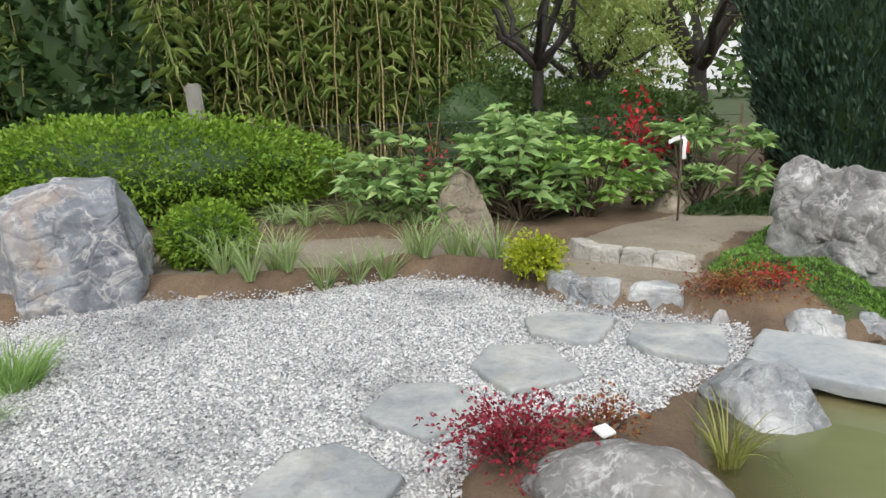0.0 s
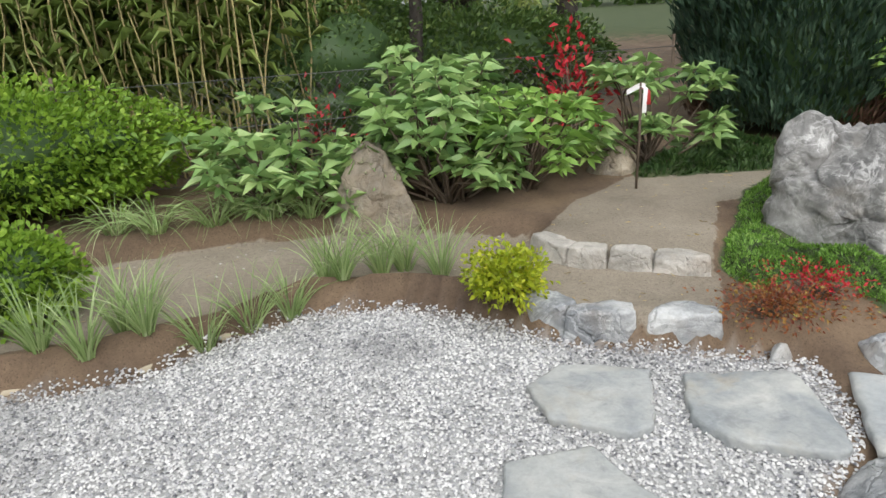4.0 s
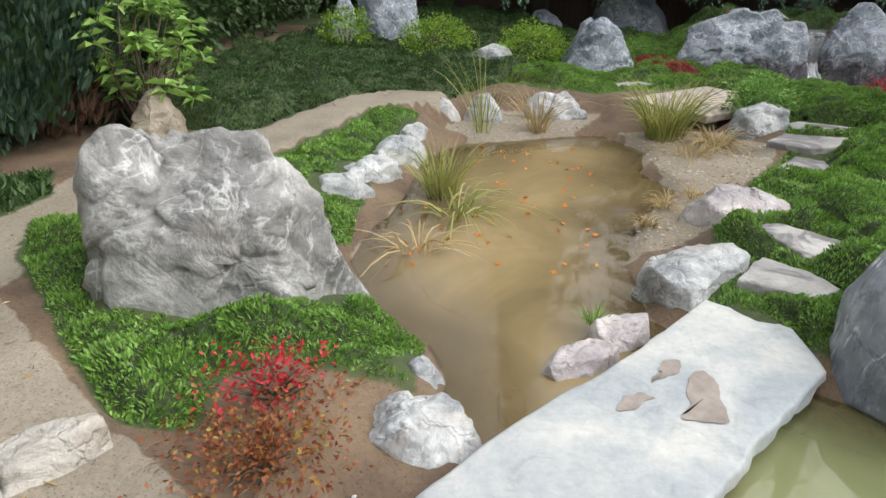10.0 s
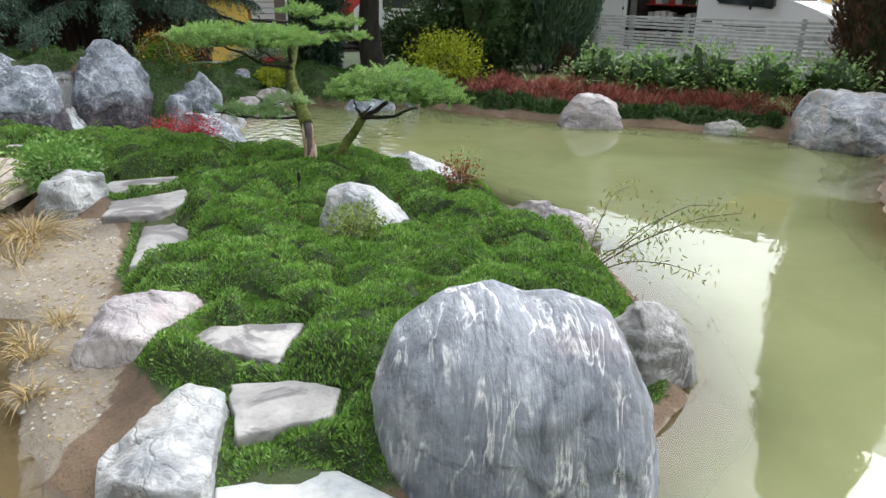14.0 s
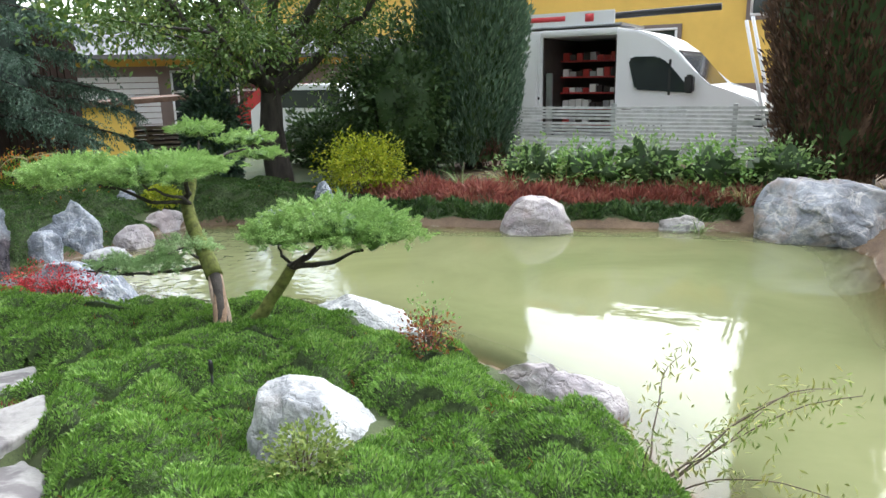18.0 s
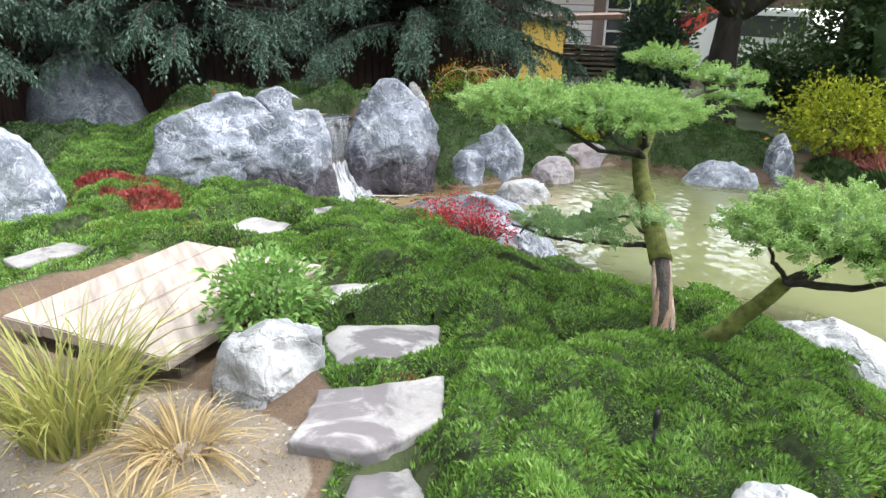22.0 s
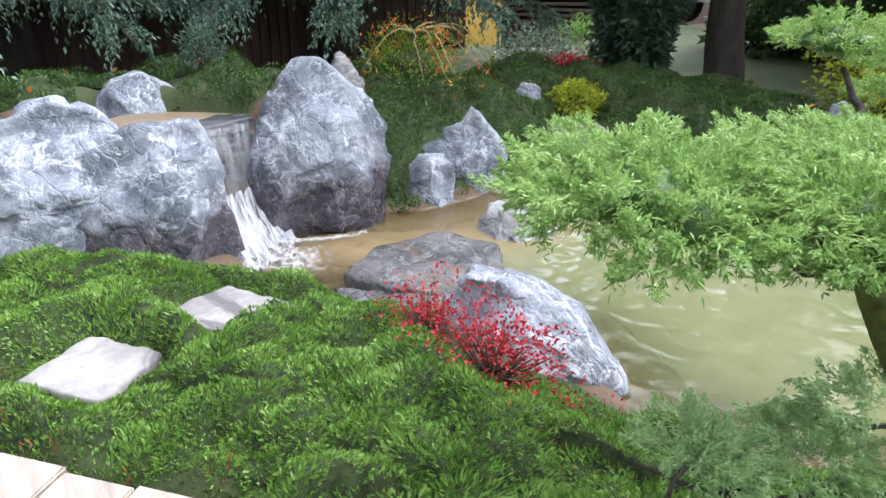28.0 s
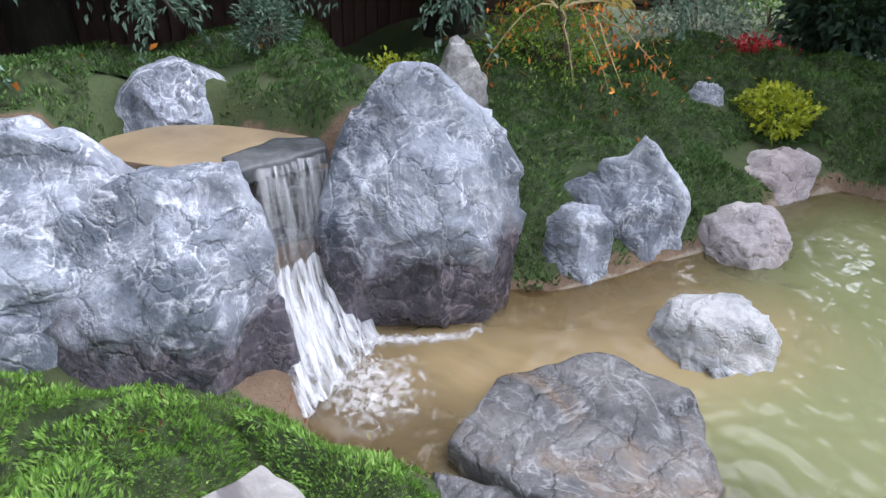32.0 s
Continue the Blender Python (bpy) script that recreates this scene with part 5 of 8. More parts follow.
# ---- flagstones and steps ----
STEPS = "stepping stones on the gravel"
ISL = "stepping stones across the island"
for kind, ring, zt, thick, label, seed, rough in FLAGS:
    flagstone(ring, zt, thick, M_STEP if kind == "step" else M_FLAG, label, group=STEPS if kind == "step" else ISL, seed=seed, rough=rough)
bridge = flagstone([(2.06, 2.19), (2.42, 1.94), (2.9, 1.52), (3.42, 1.14), (3.2, 0.84), (2.9, 0.82), (2.5, 1.13), (2.1, 1.42), (1.74, 1.75)], 0.105, 0.075, M_SLAB, "long pale stone slab bridging the pond", name="slab_bridge", seed=7, rough=0.002)
tagged(bridge, category="bridge")
for ring in ([(2.79, 1.32), (2.83, 1.27), (2.74, 1.23), (2.66, 1.25), (2.52, 1.235), (2.51, 1.30), (2.52, 1.40), (2.61, 1.345), (2.66, 1.36)], [(2.53, 1.60), (2.62, 1.565), (2.65, 1.50), (2.625, 1.455), (2.60, 1.51), (2.55, 1.53)],
             [(2.72, 1.47), (2.78, 1.43), (2.87, 1.41), (2.885, 1.34), (2.80, 1.345), (2.77, 1.40)]):
    ring = resample(ring, 40, 1)
    ring = ring + 0.006 * np.c_[waves(ring[:, 0], ring[:, 1], 0.04, 3), waves(ring[:, 1], ring[:, 0], 0.04, 4)]
    s = Soup().add(np.c_[np.vstack([ring, ring.mean(0)]), np.full(41, 0.1085)], np.c_[np.arange(40), np.roll(np.arange(40), -1), np.full(40, 40)])
    part("damp_stain", s, M_STAIN, bridge, "brown damp stain")


def kerb(a, b, z0, z1, mat, label, group, seed, deep=0.16):
    a, b = np.array(a, float), np.array(b, float)
    t = unit(b - a)
    nrm = np.array([t[1], -t[0]])
    if nrm[1] < 0:
        nrm = -nrm
    a, b = a - t * 0.016, b + t * 0.016
    return boulder([a, (a + b) / 2 - nrm * 0.025, b, b + nrm * deep * 0.8, (a + b) / 2 + nrm * deep, a + nrm * deep * 0.8], z0, z1, mat, label, name="step_stone", group=group, full=6, seed=seed, flat_top=True, cuts=1, chip=0.96, soften=0, rough=0.024, sides=44, rows=18)


for k, (a, b) in enumerate((((1.06, 3.18), (1.17, 2.94)), ((1.18, 2.92), (1.46, 2.77)), ((1.49, 2.77), (1.79, 2.60)))):
    kerb(a, b, 0.0, 0.215, M_ROCK_PALE, "whitish rough stone edging the lower step", "stones of the lower step", 90 + k)
for k, (a, b) in enumerate((((1.37, 3.76), (1.45, 3.48)), ((1.46, 3.46), (1.62, 3.35)), ((1.64, 3.34), (1.80, 3.20)), ((1.81, 3.19), (2.04, 3.04)))):
    kerb(a, b, 0.12, 0.305, M_KERB, "sandy brown stone edging the upper step", "stones of the upper step", 95 + k, 0.13)
s = Soup()
edge = np.array([(-1.62, 3.44), (-1.0, 3.34), (-0.72, 3.35), (-0.42, 3.55), (0.07, 3.75), (0.45, 3.7)])
edge = np.stack([np.interp(np.linspace(0, 5, 40), np.arange(6), edge[:, c]) for c in (0, 1)], -1)
tube(s, np.c_[edge, np.full(40, 0.062)], 0.022, 6)
tagged(part("gravel_edging", s, M_LINER), "narrow tan edging strip between gravel and soil", "edging", kind="structure")

# boardwalk of weathered planks
deck = thing("boardwalk", "pale weathered wooden boardwalk platform over the pond's end", "boardwalk", at=(7.4, 0.3, 0.0))
c0, c1, c2, c3 = (np.array(p) for p in ((7.39, 1.11), (8.15, 0.20), (7.33, -0.44), (6.65, 0.51)))
along, across = (c1 - c0), (c3 - c0)
ang = math.degrees(math.atan2(along[1], along[0]))
wid, lng = np.linalg.norm(across), np.linalg.norm(along)
for k in range(4):
    u0, u1 = k / 4 + 0.004, (k + 1) / 4 - 0.004
    mid = c0 + across * (u0 + u1) / 2 + along / 2
    w = wid * (u1 - u0)
    bm = bevelled((-lng / 2 + 0.01 * (k % 2), -w / 2, -0.03), (lng / 2 - 0.012 * ((k + 1) % 2), w / 2, 0.03), 0.006, pose(mid[0] - 7.4, mid[1] - 0.3, 0.17 + 0.003 * (k % 2), 0, 0, ang))
    part("plank", bm, M_WOODNEW, deck)
for u in (0.12, 0.88):
    mid = c0 + along * u + across / 2
    part("joist", bevelled((-0.05, -wid / 2 + 0.03, -0.1), (0.05, wid / 2 - 0.03, 0.0), 0.005, pose(mid[0] - 7.4, mid[1] - 0.3, 0.136, 0, 0, ang)), M_LUMBER, deck, "dark supporting joist")

# gravel
GA = rng.uniform((-3.2, -1.6), (2.1, 3.8), (300000, 2))
GA = GA[inside(GA, GRAVEL)]
keep = rng.random(len(GA)) < smooth(-1.0, 0.6, GA[:, 1]) * 0.68
GA = GA[keep]
n = len(GA)
octa = np.array([(1, 0, 0), (-0.9, 0.3, 0.1), (0, 1, -0.1), (0.1, -1, 0), (0, 0.1, 0.8), (0.1, 0, -0.8)])
faces = np.array([(0, 2, 4), (2, 1, 4), (1, 3, 4), (3, 0, 4)])
th = rng.uniform(0, 6.283, n)
sz = rng.uniform(0.0055, 0.0105, (n, 1)) * rng.uniform(0.7, 1.3, (n, 3))
tl = rng.uniform(-0.7, 0.7, n)
V = octa[None] * sz[:, None]
V = np.stack([V[..., 0] * np.cos(tl)[:, None] - V[..., 2] * np.sin(tl)[:, None], V[..., 1], V[..., 0] * np.sin(tl)[:, None] + V[..., 2] * np.cos(tl)[:, None]], -1)
V = np.stack([V[..., 0] * np.cos(th)[:, None] - V[..., 1] * np.sin(th)[:, None], V[..., 0] * np.sin(th)[:, None] + V[..., 1] * np.cos(th)[:, None], V[..., 2]], -1)
V += np.c_[GA, ground_z(GA) + rng.uniform(-0.001, 0.009, n)][:, None]
s = Soup().add(V.reshape(-1, 3), (faces[None] + 6 * np.arange(n)[:, None, None]).reshape(-1, 3))
tagged(part("gravel", s, M_PEBBLE, smooth=False), "bed of coarse white and grey crushed gravel", "gravel", kind="stuff")

# ---- waterfall ----
def falling_mat(name, thin, thick, lo, hi):
    """Running water: clear between white threads."""
    m, n, l, p = node_mat(name)
    t = noise_tex(n, l, coords(n, l, (2.2, 15, 1.0)), 3.0, 5, 0.6, 0.5)
    r = ramp(n, [(lo, (thin, thin, thin)), (hi, (thick, thick, thick))])
    l.new(t.outputs["Fac"], r.inputs["Fac"])
    p.inputs["Base Color"].default_value, p.inputs["Roughness"].default_value = (0.75, 0.77, 0.78, 1), 0.12
    clear, mix = n.new("ShaderNodeBsdfTransparent"), n.new("ShaderNodeMixShader")
    l.new(r.outputs["Color"], mix.inputs[0])
    l.new(clear.outputs[0], mix.inputs[1])
    l.new(p.outputs[0], mix.inputs[2])
    l.new(mix.outputs[0], n["Material Output"].inputs["Surface"])
    return m


M_FALL = falling_mat("falling_water", 0.03, 0.5, 0.42, 0.75)
M_RUSH = falling_mat("rushing_water", 0.12, 0.92, 0.36, 0.62)
fall = thing("waterfall", "small waterfall of white water between two boulders", "waterfall")
s = Soup()
lip_a, lip_b, foot_a, foot_b = (np.array(p) for p in ((9.64, -1.14), (9.73, -1.43), (9.05, -1.10), (9.30, -1.45)))
prof = [(-0.1, 0.600), (0.0, 0.592), (0.05, 0.56), (0.10, 0.48), (0.16, 0.37), (0.22, 0.27), (0.3, 0.19), (0.42, 0.125), (0.6, 0.07), (0.8, 0.03), (1.0, 0.008)]
V = []
for u, z in prof[:8]:
    a, b = lip_a + (foot_a - lip_a) * u, lip_b + (foot_b - lip_b) * u
    for w in np.linspace(0, 1, 14):
        q = a + (b - a) * w
        V.append((*q, z + 0.012 * math.sin(w * 23 + u * 5) * (0.3 + u)))
i, j = np.meshgrid(np.arange(7), np.arange(13), indexing="ij")
s.add(V, np.stack([i * 14 + j, i * 14 + j + 1, (i + 1) * 14 + j + 1, (i + 1) * 14 + j], -1).reshape(-1, 4))
part("water_sheet", s, M_FALL, fall, "thin clear sheet of falling water")
M_FOAM, fn, fl, fp = node_mat("white_foam")
fa = fn.new("ShaderNodeAttribute")
fa.attribute_name = "churn"
ft = noise_tex(fn, fl, coords(fn, fl), 26.0, 6, 0.7, 0.8)
fm = fn.new("ShaderNodeMath")
fm.operation = "MULTIPLY_ADD"
fl.new(ft.outputs["Fac"], fm.inputs[0])
fm.inputs[1].default_value = 1.3
fs = fn.new("ShaderNodeMath")
fs.operation = "MULTIPLY_ADD"
fl.new(fa.outputs["Fac"], fs.inputs[0])
fs.inputs[1].default_value, fs.inputs[2].default_value = 0.85, -0.95
fl.new(fs.outputs[0], fm.inputs[2])
fr_ = ramp(fn, [(0.0, (0, 0, 0)), (0.55, (0.9, 0.9, 0.9))])
fl.new(fm.outputs[0], fr_.inputs["Fac"])
fp.inputs["Base Color"].default_value, fp.inputs["Roughness"].default_value = (0.80, 0.80, 0.79, 1), 0.35
fl.new(bump(fn, fl, ft.outputs["Fac"], 0.5, 0.01), fp.inputs["Normal"])
fclear = fn.new("ShaderNodeBsdfTransparent")
fmix = fn.new("ShaderNodeMixShader")
fl.new(fr_.outputs["Color"], fmix.inputs[0])
fl.new(fclear.outputs[0], fmix.inputs[1])
fl.new(fp.outputs[0], fmix.inputs[2])
fl.new(fmix.outputs[0], fn["Material Output"].inputs["Surface"])
s = Soup()
g = np.random.default_rng(5)
fx_, fy_ = np.meshgrid(np.linspace(8.72, 9.36, 34), np.linspace(-1.85, -1.05, 40), indexing="ij")
FP = np.c_[fx_.ravel(), fy_.ravel()]
fz = 0.012 + 0.03 * np.exp(-(((FP[:, 0] - 9.08) / 0.14) ** 2 + ((FP[:, 1] + 1.32) / 0.16) ** 2)) * (1 + 0.6 * waves(FP[:, 0], FP[:, 1], 0.05, 31))
i, j = np.meshgrid(np.arange(33), np.arange(39), indexing="ij")
s.add(np.c_[FP, fz], np.stack([i * 40 + j, (i + 1) * 40 + j, (i + 1) * 40 + j + 1, i * 40 + j + 1], -1).reshape(-1, 4))
fan, FU = Soup(), []
for k in range(22):
    u = 0.24 + 0.84 * k / 21
    z = float(np.interp(u, [p[0] for p in prof], [p[1] for p in prof])) + 0.006
    a, b = lip_a + (foot_a - lip_a) * u, lip_b + (foot_b - lip_b) * u
    for w in np.linspace(-0.06, 1.06, 24):
        q = a + (b - a) * w
        FU.append((*q, z + 0.016 * math.sin(w * 31 + u * 9) + 0.010 * math.sin(w * 67 - u * 31)))
FU = np.array(FU)
i2, j2 = np.meshgrid(np.arange(21), np.arange(23), indexing="ij")
fan.add(FU[:, :3], np.stack([i2 * 24 + j2, i2 * 24 + j2 + 1, (i2 + 1) * 24 + j2 + 1, (i2 + 1) * 24 + j2], -1).reshape(-1, 4))
part("white_water", fan, M_RUSH, fall, "white water rushing over the foot stones")
foam = part("foam", s, M_FOAM, fall, "bubbling white foam")
fw = 0.6 * np.exp(-(((FP[:, 0] - 9.05) / 0.26) ** 2 + ((FP[:, 1] + 1.33) / 0.26) ** 2)) + 0.6 * np.exp(-((away(FP, [(9.3, -1.4), (9.17, -1.75), (9.26, -2.1)], False) / 0.035) ** 2))
att = foam.data.color_attributes.new("churn", "FLOAT_COLOR", "POINT")
att.data.foreach_set("color", np.c_[fw, fw, fw, np.ones(len(FP))].ravel())
boulder([(9.70, -1.08), (9.74, -1.5), (9.98, -1.5), (9.98, -1.08)], -0.05, 0.55, M_ROCK_WET, "dark wet stone under the waterfall's lip", name="spill_stone", full=8, flat_top=True, cuts=2, rough=0.02, seed=66)
flagstone([(9.655, -1.10), (9.80, -1.06), (9.92, -1.30), (9.86, -1.46), (9.735, -1.45)], 0.612, 0.06, M_SLATE, "dark slate lip slab of the waterfall", name="slate_lip", seed=68, rough=0.004)
s = Soup()
ring = resample([(9.70, -1.12), (9.80, -0.9), (10.0, -0.68), (10.2, -0.66), (10.28, -0.9), (10.2, -1.12), (10.05, -1.3), (9.88, -1.46), (9.74, -1.44)], 40, 1)
s.add(np.c_[np.vstack([ring, ring.mean(0)]), np.full(41, 0.594)], np.c_[np.arange(40), np.roll(np.arange(40), -1), np.full(40, 40)])
basin = tagged(part("basin_water", s, M_SHALLOW), "shallow brown water in the upper basin", "water", kind="structure")

# ---- low heath cover ----
STONE_HULLS = []
for o in scene.objects:
    if o.type == "MESH" and o.name.split(".")[0] in ("stepping_stone", "slab_bridge", "boulder", "edging_stone", "step_stone", "flat_stone", "slate_lip"):
        co = np.zeros(len(o.data.vertices) * 3)
        o.data.vertices.foreach_get("co", co)
        co = co.reshape(-1, 3)
        th = np.arctan2(co[:, 1] - co[:, 1].mean(), co[:, 0] - co[:, 0].mean())
        rr = np.hypot(co[:, 1] - co[:, 1].mean(), co[:, 0] - co[:, 0].mean())
        bins = ((th + np.pi) / (2 * np.pi) * 24).astype(int) % 24
        lim = np.array([rr[bins == k].max() if (bins == k).any() else 0 for k in range(24)])
        STONE_HULLS.append((co[:, 0].mean(), co[:, 1].mean(), lim))


def off_stones(P, gap=0.0):
    ok = np.ones(len(P), bool)
    for cx, cy, lim in STONE_HULLS:
        dx, dy = P[:, 0] - cx, P[:, 1] - cy
        r = np.hypot(dx, dy)
        near = r < lim.max() + 0.1
        k = ((np.arctan2(dy[near], dx[near]) + np.pi) / (2 * np.pi) * 24).astype(int) % 24
        ok[near] &= r[near] > lim[k] - 0.015 + gap
    return ok


def stone_gap(P):
    """How far each spot lies from the nearest stone's outline."""
    best = np.full(len(P), 1.0)
    for cx, cy, lim in STONE_HULLS:
        dx, dy = P[:, 0] - cx, P[:, 1] - cy
        r = np.hypot(dx, dy)
        near = np.nonzero(r < lim.max() + 0.3)[0]
        k = ((np.arctan2(dy[near], dx[near]) + np.pi) / (2 * np.pi) * 24).astype(int) % 24
        best[near] = np.minimum(best[near], r[near] - lim[k])
    return best


def scatter(zone, density, seed, shore_gap=0.02, margin=0.0):
    g = np.random.default_rng(seed)
    q = np.asarray(zone)
    lo, hi = q.min(0), q.max(0)
    P = g.uniform(lo, hi, (int(np.prod(hi - lo) * density), 2))
    P = P[inside(P, zone)]
    if margin:
        P = P[away(P, zone) > margin]
    P = P[sdist(P, SHORE) > shore_gap]
    return P[off_stones(P)], g


def cushions(P, cell, seed):
    """The nearest cushion of a jittered field: distance, offset and a number of its own."""
    q = P / cell
    base = np.floor(q)
    best, vec, own = np.full(len(P), 9.0), np.zeros((len(P), 2)), np.zeros(len(P))
    for dx in (-1, 0, 1):
        for dy in (-1, 0, 1):
            c = base + [dx, dy]
            h = np.sin(c @ np.array([[127.1, 269.5, 419.2], [311.7, 183.3, 371.9]]) + seed) * 43758.5453
            h = h - np.floor(h)
            o = q - (c + 0.5 + (h[:, :2] - 0.5) * 0.9)
            d = np.hypot(o[:, 0], o[:, 1])
            m = d < best
            best, vec, own = np.where(m, d, best), np.where(m[:, None], o, vec), np.where(m, h[:, 2], own)
    return best, vec, own


def swell(P, cell, seed, rims):
    d, v, own = cushions(P * [1.0, 0.72] + 0.12 * np.c_[waves(P[:, 1], P[:, 0], 0.4, seed), waves(P[:, 0], P[:, 1], 0.5, seed + 1)], cell, seed)
    d2, v2, own2 = cushions(P, cell * 0.36, seed + 9)
    dome = lambda a: np.sqrt(np.clip(1 - (a / 0.86) ** 2, 0, 1))
    edge = sdist(P, SHORE) - 0.03
    for ring in rims:
        edge = np.minimum(edge, away(P, ring))
    fade = (0.25 + 0.75 * smooth(0.0, 0.14, stone_gap(P))) * (0.1 + 0.9 * smooth(0.0, 0.15, edge))
    return (cell * (0.12 + 0.34 * own) * dome(d) + cell * 0.10 * dome(d2) - cell * 0.08) * fade, v, v2


def heath(name, zone, density, mat, label, seed, tall=0.04, wide=0.013, cell=0.17, step=0.03, category="heath plants", avoid=()):
    """Cushions of heath: a close swelling mat, its stem colour darkened as shade, clothed in short sprigs that stand
    off each cushion.
    """
    q = np.asarray(zone)
    ax, ay = (np.arange(q[:, k].min(), q[:, k].max() + step, step) for k in (0, 1))
    X, Y = np.meshgrid(ax, ay, indexing="ij")
    G = np.c_[X.ravel(), Y.ravel()]
    keep = inside(G, zone)
    gz = np.full(len(G), -1.0)
    for z in avoid:
        keep &= ~inside(G, z)
    keep[keep] &= sdist(G[keep], SHORE) > 0.03
    keep[keep] &= off_stones(G[keep], 0.01)
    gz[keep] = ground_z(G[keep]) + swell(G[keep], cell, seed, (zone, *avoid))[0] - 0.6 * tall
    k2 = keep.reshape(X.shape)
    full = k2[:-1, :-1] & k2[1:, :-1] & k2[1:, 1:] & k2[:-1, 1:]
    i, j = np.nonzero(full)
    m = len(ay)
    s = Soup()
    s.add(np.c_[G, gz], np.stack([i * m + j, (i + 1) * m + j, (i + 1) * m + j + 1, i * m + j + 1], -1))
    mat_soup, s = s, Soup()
    P, g = scatter(zone, density, seed)
    for z in avoid:
        P = P[~inside(P, z)]
    up, v, v2 = swell(P, cell, seed, (zone, *avoid))
    D = np.c_[v * 1.1 + v2 * 0.9, np.full(len(P), 0.75)] + g.normal(0, 0.30, (len(P), 3))
    lump = 0.8 + 0.3 * waves(P[:, 0], P[:, 1], 0.3, seed + 3)
    leaves(s, np.c_[P, ground_z(P) + up - 0.30 * tall], D, tall * np.clip(lump, 0.5, 1.3) * g.uniform(0.55, 1.25, len(P)), wide * g.uniform(0.6, 1.3, len(P)), 0.25, g=g)
    ob = tagged(part(name, s, mat), label, category, kind="stuff")
    # brown stems, coloured dark so the valleys between cushions look shaded
    part("stem_shade_mat", mat_soup, M_HEATH_STEM_SHADE, ob, "woody stem sheet, darkened to paint the shade between sprigs")
    return ob


RED_PATCH = oval(9.45, 0.43, 0.62, 0.38, 25, 12, 0.2, 3)
DECK = [(7.42, 1.16), (8.2, 0.19), (7.33, -0.5), (6.6, 0.53)]
heath("heath", ISLAND, 18000, M_HEATH, "dense cushions of bright green heath covering the island", 101, avoid=(DECK, BEACH, RED_PATCH), tall=0.031, wide=0.0075, cell=0.30, step=0.026)
heath("heath", [(8.9, 0.45), (9.3, 0.0), (10.3, -0.25), (11.5, 0.0), (11.6, 0.6), (9.95, 1.05), (9.0, 1.95), (8.5, 1.3)], 13000, M_HEATH, "green heath cushions behind the waterfall boulders", 112, tall=0.033, wide=0.008, cell=0.24)
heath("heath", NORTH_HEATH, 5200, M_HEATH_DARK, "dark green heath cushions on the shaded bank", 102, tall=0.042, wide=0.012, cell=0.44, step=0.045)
heath("heath", STRIP_HEATH, 12000, M_HEATH, "low green heath between edging stones and sand path", 103, tall=0.032, wide=0.009, cell=0.24)
heath("heath", BOULDER_HEATH, 15000, M_HEATH, "green heath round the large grey boulder", 104, tall=0.032, wide=0.008, cell=0.22)
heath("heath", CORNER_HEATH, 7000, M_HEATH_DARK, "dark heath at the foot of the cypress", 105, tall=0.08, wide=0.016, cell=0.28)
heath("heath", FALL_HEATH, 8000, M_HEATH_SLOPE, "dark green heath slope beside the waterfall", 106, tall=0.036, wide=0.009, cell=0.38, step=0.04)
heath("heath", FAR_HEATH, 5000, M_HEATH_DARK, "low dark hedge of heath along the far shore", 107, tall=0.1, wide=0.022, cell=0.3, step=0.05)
heath("heath", FAR_RED, 2600, M_REDHEATH, "faded red heath strip on the far bank", 108, tall=0.17, wide=0.025, cell=0.3, step=0.06)
heath("heath", RED_PATCH, 11000, M_REDPATCH, "patch of rust red heath in the island's green", 109, tall=0.05, wide=0.014, cell=0.2)
heath("heath", oval(6.22, -0.27, 0.12, 0.07, 55, 10, 0.1, 4), 12000, M_REDHEATH, "small red-brown heath cushion between flagstones", 110, tall=0.06, wide=0.01, cell=0.12, step=0.02)
g = np.random.default_rng(77)
s = Soup()
P, _ = scatter(ISLAND, 90, 111)
P = P[(stone_gap(P) > 0.1) & (waves(P[:, 0], P[:, 1], 0.5, 9) > 0.1)]
for k in range(5):
    leaves(s, np.c_[P + g.normal(0, 0.03, P.shape), ground_z(P) + 0.03], np.c_[g.normal(0, 0.5, (len(P), 2)), np.ones(len(P))], g.uniform(0.025, 0.05, len(P)), 0.005, g=g)
tagged(part("heath", s, M_RUSSET), "scattered brown dry heath sprigs", "heath plants", kind="stuff")


# ---- shrubs and grasses ----
def bush(c, r, n, L, W, mat, name, label, category="shrub", group="", seed=1, lump=0.25, twigs=14, hollow=0.55, inner=None, low=-0.5):
    """A leafy shrub: a fan of twigs and a layered crown of leaves; inner: a dark shell painting the shade inside dense
    ones.
    """
    x, y = c
    z = ground_at(x, y)
    ob = thing(name, label, category, group, at=(x, y, z - 0.01))
    g = np.random.default_rng(seed)
    s = Soup()
    for k in range(twigs):
        d = unit(np.array([g.normal(0, 0.6), g.normal(0, 0.6), 1.0])) * np.array([1, 1, 1])
        e = d * np.array([r[0], r[1], r[2] * 1.6]) * g.uniform(0.6, 0.95)
        tube(s, bend((g.normal(0, 0.02), g.normal(0, 0.02), -0.02), e, 0, 0.08 * r[2], 5, seed + k), np.linspace(0.006, 0.0025, 5) * (1 + r[2]), 5)
    part("branchwork", s, M_TWIG, ob)
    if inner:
        part("shade_shell", core(Soup(), (0, 0, r[2] * 0.85), r, seed, lump), inner, ob)
    part("foliage", crown(Soup(), (0, 0, r[2] * 0.85), r, n, L, W, seed, lump, hollow, low=low), mat, ob)
    return ob


